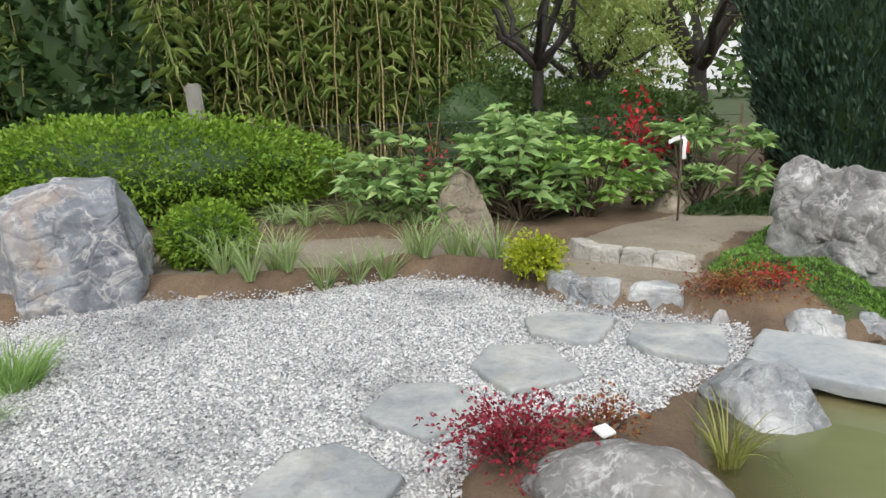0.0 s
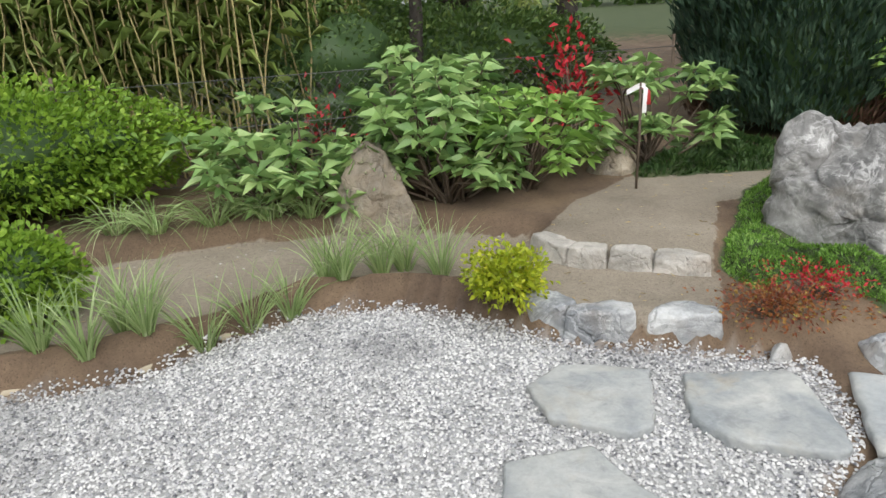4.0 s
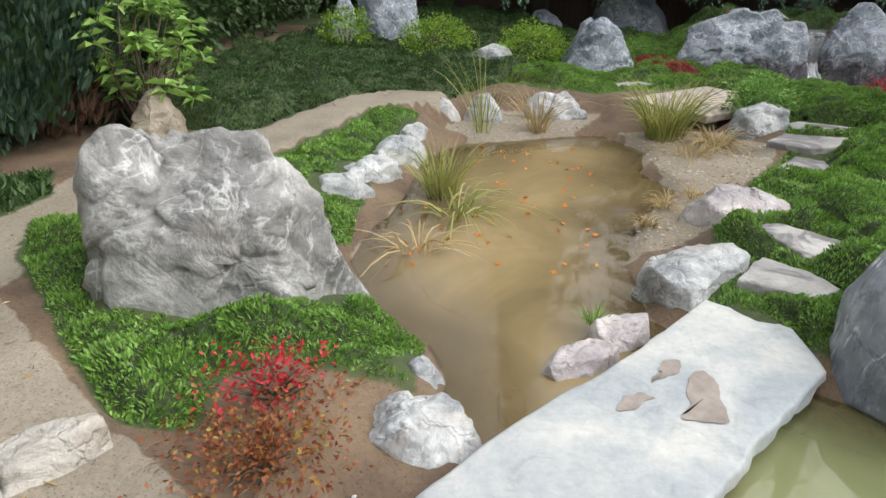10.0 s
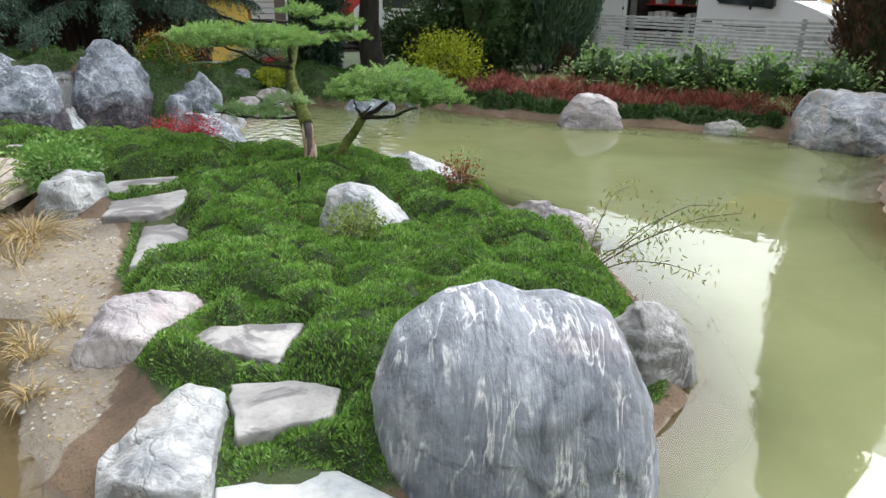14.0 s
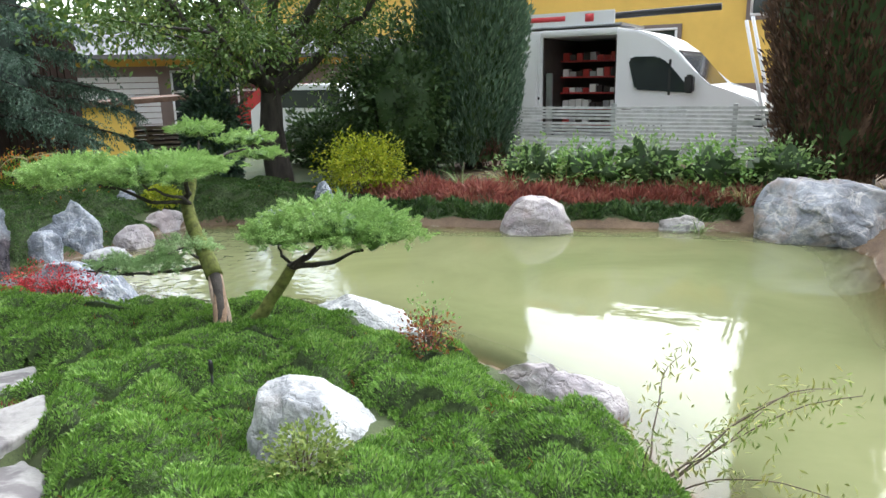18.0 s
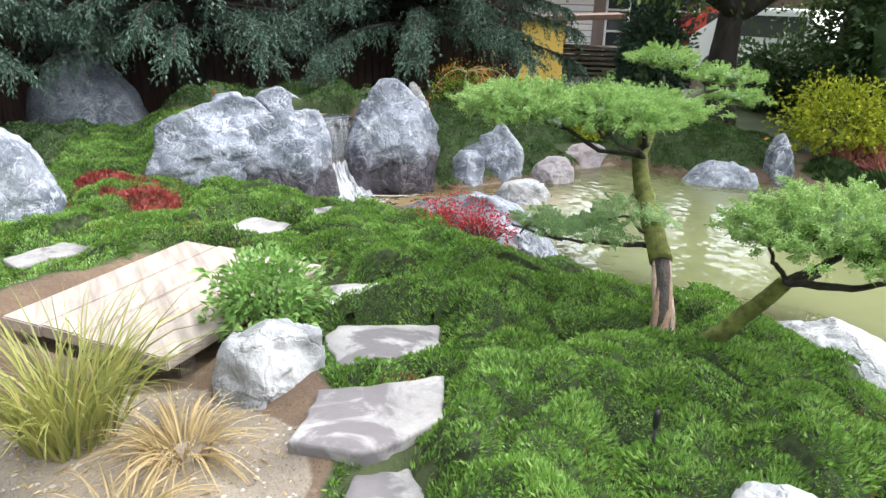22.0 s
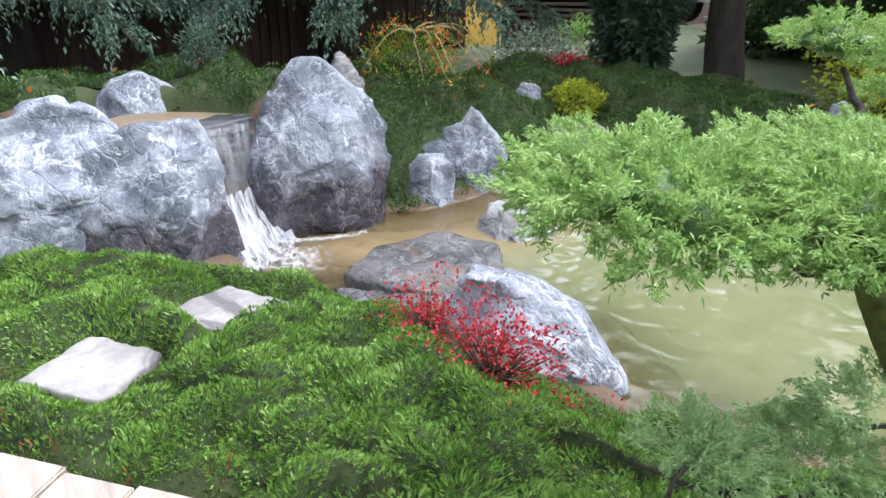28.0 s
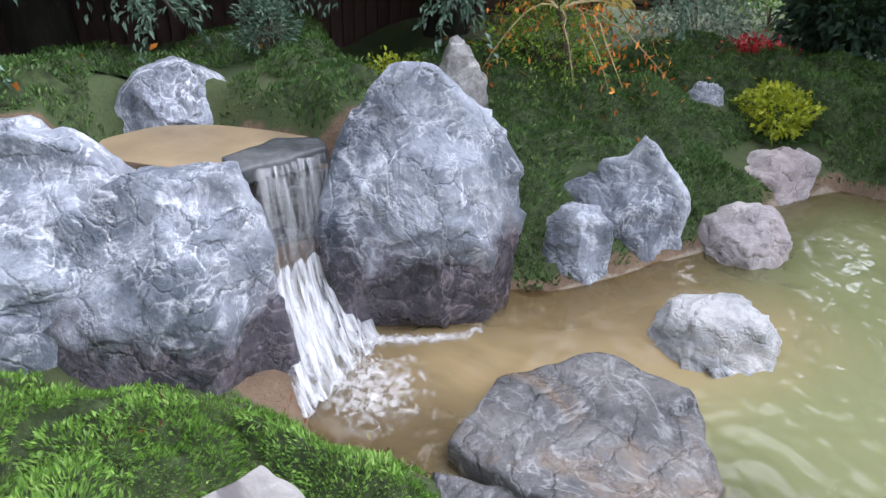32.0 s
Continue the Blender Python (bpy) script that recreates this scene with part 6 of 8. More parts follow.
def tuft(c, n, L, W, mat, name, label, seed=1, spread=0.05, arch=0.7, lean=0.55, group="", category="grass", z=None):
    x, y = c
    z = ground_at(x, y) if z is None else z
    g = np.random.default_rng(seed)
    a = g.uniform(0, 6.283, n)
    P = np.c_[np.cos(a), np.sin(a), np.zeros(n)] * (spread * g.random(n) ** 0.5)[:, None]
    k = g.uniform(0.1, lean, n)
    D = np.c_[np.cos(a) * k + g.normal(0, 0.1, n), np.sin(a) * k + g.normal(0, 0.1, n), np.ones(n)]
    ob = part(name, blades(Soup(), P, D, L * g.uniform(0.5, 1.1, n), W, arch * g.uniform(0.5, 1.3, n), 5, g), mat)
    ob.location = (x, y, z - 0.01)
    return tagged(ob, label, category, group)


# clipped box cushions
bush((-2.4, 5.6), (1.9, 0.75, 0.52), 20000, 0.058, 0.032, M_HEDGE, "clipped_shrub", "broad clipped yellow-green box cushion", seed=201, lump=0.14, twigs=20, hollow=0.25, inner=M_DARKLEAF_AND_SHADE, low=-0.7)
bush((-4.6, 4.9), (1.3, 0.8, 0.5), 9000, 0.055, 0.03, M_HEDGE, "clipped_shrub", "clipped yellow-green box cushion behind the boulder", seed=202, lump=0.14, twigs=12, hollow=0.25, inner=M_DARKLEAF_AND_SHADE, low=-0.7)
bush((-1.32, 3.95), (0.33, 0.27, 0.26), 3800, 0.05, 0.028, M_HEDGE, "clipped_shrub", "small bright green box shrub beside the boulder", seed=203, lump=0.2, twigs=10, hollow=0.35, inner=M_DARKLEAF_AND_SHADE, low=-0.7)
bush((1.02, 3.24), (0.18, 0.17, 0.135), 1900, 0.035, 0.022, M_YELLOW, "shrub", "small yellow-green shrub beside the lower step", seed=204, lump=0.4, twigs=12, hollow=0.7, low=-0.8)
bush((6.88, 0.04), (0.26, 0.24, 0.19), 2600, 0.045, 0.02, M_LIGHT, "shrub", "fresh light green shrub beside the boardwalk", seed=205, lump=0.25, twigs=14, hollow=0.6, low=-0.7)
bush((4.5, -0.5), (0.18, 0.17, 0.15), 1500, 0.026, 0.014, M_OLIVE, "shrub", "small olive shrub in front of the whitish rock", seed=206, lump=0.3, twigs=16, hollow=0.7)
bush((4.72, -1.72), (0.17, 0.13, 0.15), 420, 0.03, 0.014, M_RUSSET, "shrub", "sparse reddish shrub on the island's shore", seed=207, lump=0.4, twigs=20, hollow=0.8)
bush((4.85, -1.95), (0.16, 0.12, 0.2), 260, 0.022, 0.012, M_LIGHT, "shrub", "thin green shrub on the island's shore", seed=208, lump=0.4, twigs=14, hollow=0.8)
# fallen leaves on the soil round the barberries
g = np.random.default_rng(78)
litter_bed = [(1.8, 2.45), (1.85, 2.8), (2.2, 3.0), (2.5, 2.95), (2.62, 2.7), (2.56, 2.4), (2.2, 2.5)]
P = np.c_[g.uniform(1.75, 2.7, 1100), g.uniform(2.3, 3.05, 1100)]
P = P[inside(P, litter_bed)]
tagged(part("fallen_leaves", leaves(Soup(), np.c_[P, ground_z(P) + 0.008], np.c_[g.normal(0, 1, (len(P), 2)), g.uniform(0, 0.5, len(P))], g.uniform(0.012, 0.028, len(P)), g.uniform(0.006, 0.013, len(P)), g=g), M_RUSSET), "brown and yellow fallen leaves on dark soil", "leaves", kind="stuff")
# red and russet bushes
bush((2.06, 2.6), (0.28, 0.24, 0.07), 1100, 0.022, 0.013, M_RUSSET, "shrub", "sparse russet and yellow barberry beside the bridge", seed=209, lump=0.45, twigs=22, hollow=0.9, low=-1.0)
bush((2.38, 2.7), (0.2, 0.2, 0.085), 380, 0.025, 0.014, M_RED, "shrub", "loose scarlet-leaved shrub in front of the grey boulder", seed=210, lump=0.45, twigs=26, hollow=0.85)
bush((0.50, 0.80), (0.24, 0.19, 0.12), 2000, 0.022, 0.013, M_CRIMSON, "shrub", "dark crimson barberry on the gravel's edge", seed=211, lump=0.4, twigs=34, hollow=0.85)
bush((0.86, 0.98), (0.16, 0.12, 0.10), 600, 0.02, 0.012, M_RUSSET, "shrub", "low russet barberry at the water's edge", seed=212, lump=0.4, twigs=18, hollow=0.85)
bush((7.5, -1.42), (0.40, 0.2, 0.15), 1500, 0.021, 0.012, M_RED, "shrub", "crimson-leaved shrub before the slanting boulder", seed=213, lump=0.5, twigs=44, hollow=0.9)
bush((7.85, -1.36), (0.22, 0.16, 0.12), 500, 0.022, 0.012, M_RED, "shrub", "sparse crimson shrub near the waterfall pool", seed=214, lump=0.5, twigs=30, hollow=0.9)
# yellow and green shrubs of the background
bush((8.35, -6.05), (0.58, 0.45, 0.42), 4200, 0.05, 0.028, M_YELLOW, "shrub", "yellow-green shrub on the far bank", seed=215, lump=0.3, twigs=16, hollow=0.6, low=-0.8)
bush((9.95, -4.2), (0.2, 0.19, 0.15), 1700, 0.035, 0.02, M_YELLOW, "shrub", "rounded yellow-green shrub on the slope", seed=216, lump=0.2, twigs=12, hollow=0.5, low=-0.8)
bush((10.75, -2.15), (0.26, 0.24, 0.2), 1500, 0.03, 0.016, M_YELLOW, "shrub", "yellow-green shrub behind the waterfall boulder", seed=217, lump=0.2, twigs=10, hollow=0.5)
bush((10.65, -3.05), (0.36, 0.34, 0.27), 3400, 0.03, 0.012, M_HEDGE, "shrub", "green mounded shrub with orange tips", seed=218, lump=0.3, twigs=16, hollow=0.5)
bush((10.8, -4.92), (0.24, 0.25, 0.15), 800, 0.04, 0.02, M_RED, "shrub", "red shrub at the lumber stack", seed=219, lump=0.4, twigs=12, hollow=0.7)
bush((11.9, -6.35), (0.42, 0.42, 0.26), 1600, 0.05, 0.026, M_LIGHT, "shrub", "light green leafy shrub under the apple tree", seed=225, lump=0.35, twigs=12, hollow=0.6)
bush((11.52, -5.15), (0.42, 0.42, 0.23), 1500, 0.05, 0.026, M_VARIEG, "shrub", "variegated pale-leaved shrub under the lumber stack", seed=220, lump=0.3, twigs=12, hollow=0.6)
bush((9.7, 3.2), (0.5, 0.45, 0.28), 2400, 0.045, 0.022, M_HEDGE, "shrub", "light green shrub among the rocks", seed=221, lump=0.25, twigs=12, hollow=0.4, low=-0.7)
bush((9.5, 2.0), (0.55, 0.4, 0.26), 2600, 0.045, 0.022, M_HEDGE, "shrub", "bright green low shrub among the rocks", seed=222, lump=0.25, twigs=12, hollow=0.4, low=-0.7)
bush((9.4, 4.3), (0.3, 0.3, 0.3), 1300, 0.05, 0.025, M_HEDGE, "shrub", "small light green shrub under the dark hedge", seed=223, lump=0.25, twigs=12, hollow=0.5)
# red azaleas behind the fence
bush((2.4, 5.35), (0.34, 0.3, 0.56), 520, 0.075, 0.036, M_RED, "shrub", "scarlet autumn-leaved shrub by the wire fence", seed=224, lump=0.6, twigs=26, hollow=0.9)
bush((0.55, 6.1), (0.4, 0.3, 0.4), 130, 0.06, 0.03, M_RED, "shrub", "sparse shrub with a few red leaves", seed=225, lump=0.6, twigs=20, hollow=0.9)


def rhododendron(c, spots, top, mat, label, seed, leaf=0.165):
    """Bare stems, each ending in whorls of long leaves."""
    x, y = c
    z = ground_at(x, y)
    ob = thing("rhododendron", label, "shrub", "rhododendrons along the fence", at=(x, y, z - 0.01))
    g = np.random.default_rng(seed)
    lv = Soup()
    for k in range(spots):
        a, r = g.uniform(0, 6.283), g.random() ** 0.6
        h = top * (0.25 + 0.75 * g.random()) * (1 - 0.35 * r)
        e = np.array([math.cos(a) * r * 0.62 * top ** 0.3, math.sin(a) * r * 0.42, h])
        part("stem", tube(Soup(), bend((g.normal(0, 0.05), g.normal(0, 0.05), -0.02), e, -0.03, 0.12, 6, seed + k), np.linspace(0.011, 0.005, 6), 5), M_TWIG, ob)
        for lev in range(2):
            m = g.integers(6, 10)
            b = np.linspace(0, 6.283, m, endpoint=False) + g.uniform(0, 1)
            D = np.c_[np.cos(b), np.sin(b), g.uniform(-0.15, 0.55, m) + 0.25 * lev]
            P = e - np.array([0, 0, 0.05]) * (1 - lev) + np.zeros((m, 3))
            leaves(lv, P, D, leaf * g.uniform(0.75, 1.2, m), leaf * 0.33 * g.uniform(0.85, 1.15, m), 0.18, 0.28, g)
    part("foliage", lv, mat, ob)
    return ob


rhododendron((1.2, 4.75), 70, 1.0, M_RHODO, "big green rhododendron bush on bare earth", 301)
rhododendron((1.75, 4.75), 46, 0.85, M_RHODO_Y, "lighter green rhododendron beside the upper step", 302, 0.14)
rhododendron((1.3, 5.4), 34, 1.15, M_RHODO, "tall dull green rhododendron at the wire fence", 303)
rhododendron((2.85, 4.95), 34, 1.05, M_RHODO, "upright rhododendron at the path's bend", 304)
rhododendron((0.05, 4.95), 24, 0.85, M_RHODO, "young rhododendron among sedge tufts", 305)
rhododendron((0.45, 4.95), 22, 0.6, M_RHODO, "small rhododendron leaning over the brown stone", 306)
rhododendron((5.35, 4.75), 40, 1.2, M_RHODO_Y, "yellow-green rhododendron in front of the dark hedge", 307, 0.13)

for k, (x, y) in enumerate(((-0.9, 3.36), (-0.66, 3.45), (-0.42, 3.5), (-0.78, 3.62), (-0.2, 3.62), (0.0, 3.7), (0.22, 3.85), (0.3, 3.78), (0.52, 3.82), (0.82, 3.7), (-1.1, 3.45), (0.66, 3.86))):
    tuft((x, y), 60, 0.48, 0.010, M_GRASS, "sedge_tuft", "pale striped sedge tuft in the soil strip", 320 + k, 0.035, 0.45, 0.5, "sedges along the gravel")
for k, (x, y) in enumerate(((-0.7, 4.85), (-0.35, 4.9), (0.0, 4.85), (-0.2, 5.1), (0.25, 4.8), (-0.95, 4.95))):
    tuft((x, y), 70, 0.5, 0.010, M_GRASS, "sedge_tuft", "large arching striped sedge behind the sand path", 340 + k, 0.06, 0.95, 0.75, "sedges behind the sand path")
tuft((-1.75, 1.95), 420, 0.34, 0.006, M_JUNIPER, "grass_tuft", "dense green fescue cushion on the gravel", 350, 0.12, 0.35, 0.9)
tuft((-1.68, 1.4), 260, 0.28, 0.006, M_JUNIPER, "grass_tuft", "green fescue cushion on the gravel", 351, 0.1, 0.35, 0.9)
tuft((1.33, 1.0), 46, 0.4, 0.009, M_REED, "reed_tuft", "yellow reed tuft in the muddy water", 352, 0.04, 0.45, 0.5, z=-0.02)
tuft((4.95, 2.5), 120, 0.58, 0.012, M_REED, "reed_tuft", "yellow-green iris clump in the small pond", 353, 0.1, 0.5, 0.4, z=-0.02)
tuft((4.55, 2.35), 40, 0.5, 0.012, M_REED, "reed_tuft", "fallen yellow reed blades on the water", 354, 0.12, 1.6, 1.6, z=0.02)
tuft((4.0, 2.5), 30, 0.4, 0.012, M_STRAW, "reed_tuft", "dead reed blades lying on the water", 355, 0.12, 1.3, 1.8, z=0.015)
tuft((6.47, 0.86), 300, 0.72, 0.011, M_REED, "reed_tuft", "large yellowing reed clump beside the boardwalk", 356, 0.15, 0.6, 0.36)
tuft((6.2, 0.52), 190, 0.33, 0.007, M_STRAW, "reed_tuft", "straw-coloured grass tuft on the sand", 357, 0.1, 1.1, 1.1)
tuft((5.9, 0.75), 90, 0.28, 0.006, M_STRAW, "reed_tuft", "thin dry grass tuft on the sand", 358, 0.1, 1.1, 1.1)
tuft((6.6, 1.9), 90, 0.72, 0.007, M_STRAW, "reed_tuft", "tall dry grass at the small pond's end", 359, 0.08, 0.6, 0.4)
tuft((6.5, 2.35), 26, 1.15, 0.008, M_REED, "reed_tuft", "tall thin reeds at the small pond's end", 360, 0.08, 0.4, 0.35)
for k, (x, y) in enumerate(((4.45, 1.25), (4.75, 1.12), (5.0, 1.05), (4.95, 0.9))):
    tuft((x, y), 70, 0.16, 0.006, M_STRAW, "grass_tuft", "withered brown grass tuft on the beach", 361 + k, 0.05, 0.9, 0.9, "withered tufts on the beach")
tuft((3.25, 1.62), 60, 0.1, 0.005, M_HEATH, "grass_tuft", "small green tuft on the stones by the bridge", 366, 0.04, 0.5, 0.8, z=0.05)
tuft((4.25, -6.35), 40, 0.5, 0.008, M_GRASS, "sedge_tuft", "sedge hanging over the far waterline", 367, 0.06, 1.2, 0.9)
for k in range(14):
    x = 2.6 + k * 0.36 + rng.normal(0, 0.08)
    tuft((x, -7.35 + 0.25 * (x - 3) * 0.5 + rng.normal(0, 0.12)), 60, 0.5, 0.012, M_GRASS if k % 3 else M_STRAW, "grass_tuft", "unkempt grass tuft on the far bank", 370 + k, 0.08, 0.8, 0.6, "tufts on the far bank")

# floating leaves and fallen leaves
s = Soup()
P = np.c_[rng.uniform(3.7, 6.2, 80), rng.uniform(1.5, 2.7, 80)]
P = P[sdist(P, SHORE) < -0.05]
leaves(s, np.c_[P, np.full(len(P), 0.008)], np.c_[rng.normal(0, 1, (len(P), 2)), np.zeros(len(P))], 0.045, 0.025, 0.05)
tagged(part("fallen_leaves", s, M_ORANGE), "yellow and orange leaves floating on the small pond", "leaves", kind="stuff")
s = Soup()
P, g = scatter(FALL_HEATH, 7, 380)
P = P[P[:, 0] < 12]
leaves(s, np.c_[P, ground_z(P) + 0.09], g.normal(0, 1, (len(P), 3)) * [1, 1, 0.3], g.uniform(0.03, 0.065, len(P)), g.uniform(0.02, 0.04, len(P)), 0.2, 0, g)
tagged(part("fallen_leaves", s, M_ORANGE), "orange autumn leaves lying on the heath slope", "leaves", kind="stuff")

# dry litter on the bare ground
s = Soup()
for zone, dens in ((PATH_SAND, 26), (STEP_UP, 40), (STEP_LOW, 40), (BEACH, 500), (NORTH_BEACH, 200)):
    P, g = scatter(zone, dens, 385)
    leaves(s, np.c_[P, ground_z(P) + 0.006], np.c_[g.normal(0, 1, (len(P), 2)), g.uniform(0.0, 0.15, len(P))], g.uniform(0.012, 0.05, len(P)), g.uniform(0.003, 0.012, len(P)), 0.3, 0, g)
tagged(part("plant_litter", s, M_STRAW), "dry stalks and leaf bits strewn on sand and soil", "litter", kind="stuff")
s = Soup()
for zone, dens in ((BEACH, 260), (NORTH_BEACH, 160), (PATH_SAND, 22)):
    P, g = scatter(zone, dens, 387)
    box_ = np.array([(1, 0, 0), (-0.9, 0.3, 0.1), (0, 1, -0.1), (0.1, -1, 0), (0, 0.1, 0.6), (0.1, 0, -0.5)])
    r_ = g.uniform(0.004, 0.014, (len(P), 1)) * g.uniform(0.6, 1.3, (len(P), 3))
    V = box_[None] * r_[:, None] + np.c_[P, ground_z(P) + 0.002][:, None]
    f_ = np.array([(0, 2, 4), (2, 1, 4), (1, 3, 4), (3, 0, 4)])
    s.add(V.reshape(-1, 3), (f_[None] + 6 * np.arange(len(P))[:, None, None]).reshape(-1, 3))
tagged(part("pebbles", s, M_KERB, smooth=False), "small pebbles lying on the sand", "pebbles", kind="stuff")

# garden lamp spike in the heath
z = ground_at(5.3, -0.78)
spike = thing("garden_lamp", "small black spike lamp in the heath", "lamp", at=(5.3, -0.78, z))
part("stake", tube(Soup(), [(0, 0, -0.05), (0, 0, 0.13)], 0.006, 8), M_LAMP, spike)
part("head", tube(Soup(), [(0, 0, 0.12), (0, 0, 0.135), (0, 0, 0.17), (0, 0, 0.185)], [0.008, 0.011, 0.011, 0.006], 10), M_LAMP, spike)

# white marker rag stuck in the barberry, and a stone
boulder(oval(1.93, 2.42, 0.055, 0.045, 20, seed=61), 0.06, 0.14, M_ROCK_PALE, "small white stone in the russet shrub", name="stone", seed=67, sides=24, rows=12)
tagged(part("paper_scrap", bevelled((-0.035, -0.025, 0), (0.035, 0.025, 0.012), 0.003, pose(0.78, 0.72, 0.30, 20, 8, 40)), M_PLASTIC), "folded white paper scrap lying on the rock", "paper")

# tape on a stake
z = ground_at(2.45, 4.42)
stake = thing("marker_stake", "thin dark stake tied with red and white tape", "stake", at=(2.45, 4.42, z))
part("stake", tube(Soup(), [(0, 0, -0.05), (0.01, 0, 0.4), (0, 0, 0.72)], 0.009, 6), M_TWIG, stake)
for k, (mat, lab) in enumerate(((M_PLASTIC, "white tape end"), (M_BOXRED, "red tape end"), (M_PLASTIC, "white tape loop"))):
    pts = [(0.0, 0.0, 0.70), (0.03 + 0.02 * k, -0.02, 0.68 - 0.02 * k), (0.02 + 0.03 * k, -0.03, 0.60 - 0.02 * k), (0.025 + 0.03 * k, -0.02, 0.52 + 0.05 * k)] if k < 2 else [(-0.10, 0, 0.66), (-0.05, -0.02, 0.69), (0.0, 0, 0.70), (0.04, 0.0, 0.69)]
    s = Soup()
    p = np.array(pts)
    V = np.concatenate([p + [0, 0, 0.018], p - [0, 0, 0.018]]) if k == 2 else np.concatenate([p + [0.016, 0, 0], p - [0.016, 0, 0]])
    s.add(V, [(i, i + 1, i + 5, i + 4) for i in range(3)])
    part("tape", s, mat, stake, lab)


# ---- cloud-pruned juniper ----
def pad(s, c, r, n, seed, L=0.024, W=0.0046):
    """A flat pad: many small feathery tufts, each a plume of needles leaning outwards."""
    g = np.random.default_rng(seed)
    m = max(n // 12, 20)
    d = ball(m * 2, g)
    d = d[d[:, 2] > -0.30][:m]
    q = lumpy(d, seed, 0.22, 0.8) * (1 - 0.5 * g.random(len(d)) ** 1.6)
    C = np.asarray(c) + d * np.asarray(r) * q[:, None]
    fan = unit(d * np.array([1, 1, 0.2]) + g.normal(0, 0.3, d.shape) + np.array([0, 0, 0.30]))
    plume = g.uniform(0.04, 0.085, len(C))
    for k in range(84):
        u = g.random(len(C))
        P = C + fan * (plume * (u - 0.3))[:, None] + g.normal(0, 0.011, C.shape) * (1.1 - u)[:, None]
        leaves(s, P, fan + g.normal(0, 0.5, fan.shape), L * (1.05 - 0.45 * u) * g.uniform(0.6, 1.1, len(C)), W, 0.2, 0.1, g)
    return s


jz = ground_at(5.85, -1.38)
jun = thing("juniper", "cloud-pruned juniper with flat foliage pads and a mossy trunk", "tree", at=(5.85, -1.38, jz))
def local(pts, o):
    return [tuple(np.array(p) - np.array(o)) for p in pts]


JO = (5.85, -1.38, jz)
trunk_line = np.array(local([(5.83, -1.36, 0.16), (5.94, -1.43, 0.34), (6.12, -1.54, 0.50), (6.34, -1.66, 0.70), (6.56, -1.78, 0.88), (6.66, -1.9, 1.02)], JO))
tt = np.linspace(0, 5, 16)
trunk_line = np.stack([np.interp(tt, np.arange(6), trunk_line[:, c]) for c in range(3)], -1)
trunk_line += np.c_[0.012 * np.sin(tt * 2.3), 0.012 * np.cos(tt * 1.9), np.zeros(16)]
part("lower_trunk", tube(Soup(), trunk_line[:7], np.linspace(0.042, 0.036, 7), 12), M_BARK, jun, "dark heart of the trunk")
fine_line = np.stack([np.interp(np.linspace(0, 6, 19), np.arange(7), trunk_line[:7, c]) for c in range(3)], -1)
for k in range(6):
    u = np.linspace(0, 1, 19)
    turn = k * 1.047 + 1.5 * u + 0.25 * np.sin(u * 5 + k * 2.1)
    off = 0.034 + 0.012 * (1 - u) ** 3 - 0.010 * u + 0.005 * np.sin(u * 9 + k * 1.7)
    strand = fine_line + np.c_[np.cos(turn) * off, np.sin(turn) * off, np.zeros(19)]
    part("bark_ridge", tube(Soup(), strand, (0.021 - 0.004 * u) * (1 + 0.18 * np.sin(u * 11 + k * 2.7)), 8), M_BARK_RED if k % 3 else M_BARK_PALE, jun, "peeling reddish bark ridge")
part("upper_trunk", tube(Soup(), trunk_line[6:], np.linspace(0.052, 0.032, 10), 12), M_MOSSBARK, jun, "trunk covered in yellow-green moss")
part("side_trunk", tube(Soup(), bend(*local([(5.83, -1.42, 0.17), (5.5, -1.56, 0.62)], JO), 0.03, 0.05, 9, 4), np.linspace(0.045, 0.03, 9), 10), M_MOSSBARK, jun, "slanting mossy side trunk")
limbs = [((5.5, -1.56, 0.62), (5.35, -1.75, 0.76), 0.02), ((5.5, -1.56, 0.62), (5.62, -1.6, 0.74), 0.012), ((5.5, -1.56, 0.62), (5.18, -1.8, 0.70), 0.018), ((5.5, -1.56, 0.62), (5.3, -1.45, 0.74), 0.013),
         ((6.2, -1.59, 0.53), (6.4, -1.22, 0.56), 0.014), ((6.4, -1.22, 0.56), (6.62, -1.08, 0.58), 0.008), ((6.4, -1.22, 0.55), (6.5, -1.05, 0.58), 0.01), ((6.2, -1.59, 0.58), (6.40, -1.45, 0.62), 0.01),
         ((6.5, -1.75, 0.88), (6.7, -1.15, 1.12), 0.014), ((6.56, -1.78, 0.88), (6.45, -1.7, 1.1), 0.02), ((6.66, -1.9, 1.02), (6.95, -2.25, 1.22), 0.018), ((6.66, -1.9, 1.02), (6.95, -2.7, 1.12), 0.015), ((6.5, -1.75, 0.88), (6.3, -1.25, 1.10), 0.012)]
for k, (a, b, r) in enumerate(limbs):
    part("branch", tube(Soup(), bend(*local([a, b], JO), -0.01, 0.12, 9, 400 + k), np.linspace(r, r * 0.45, 9), 7), M_BARK, jun)
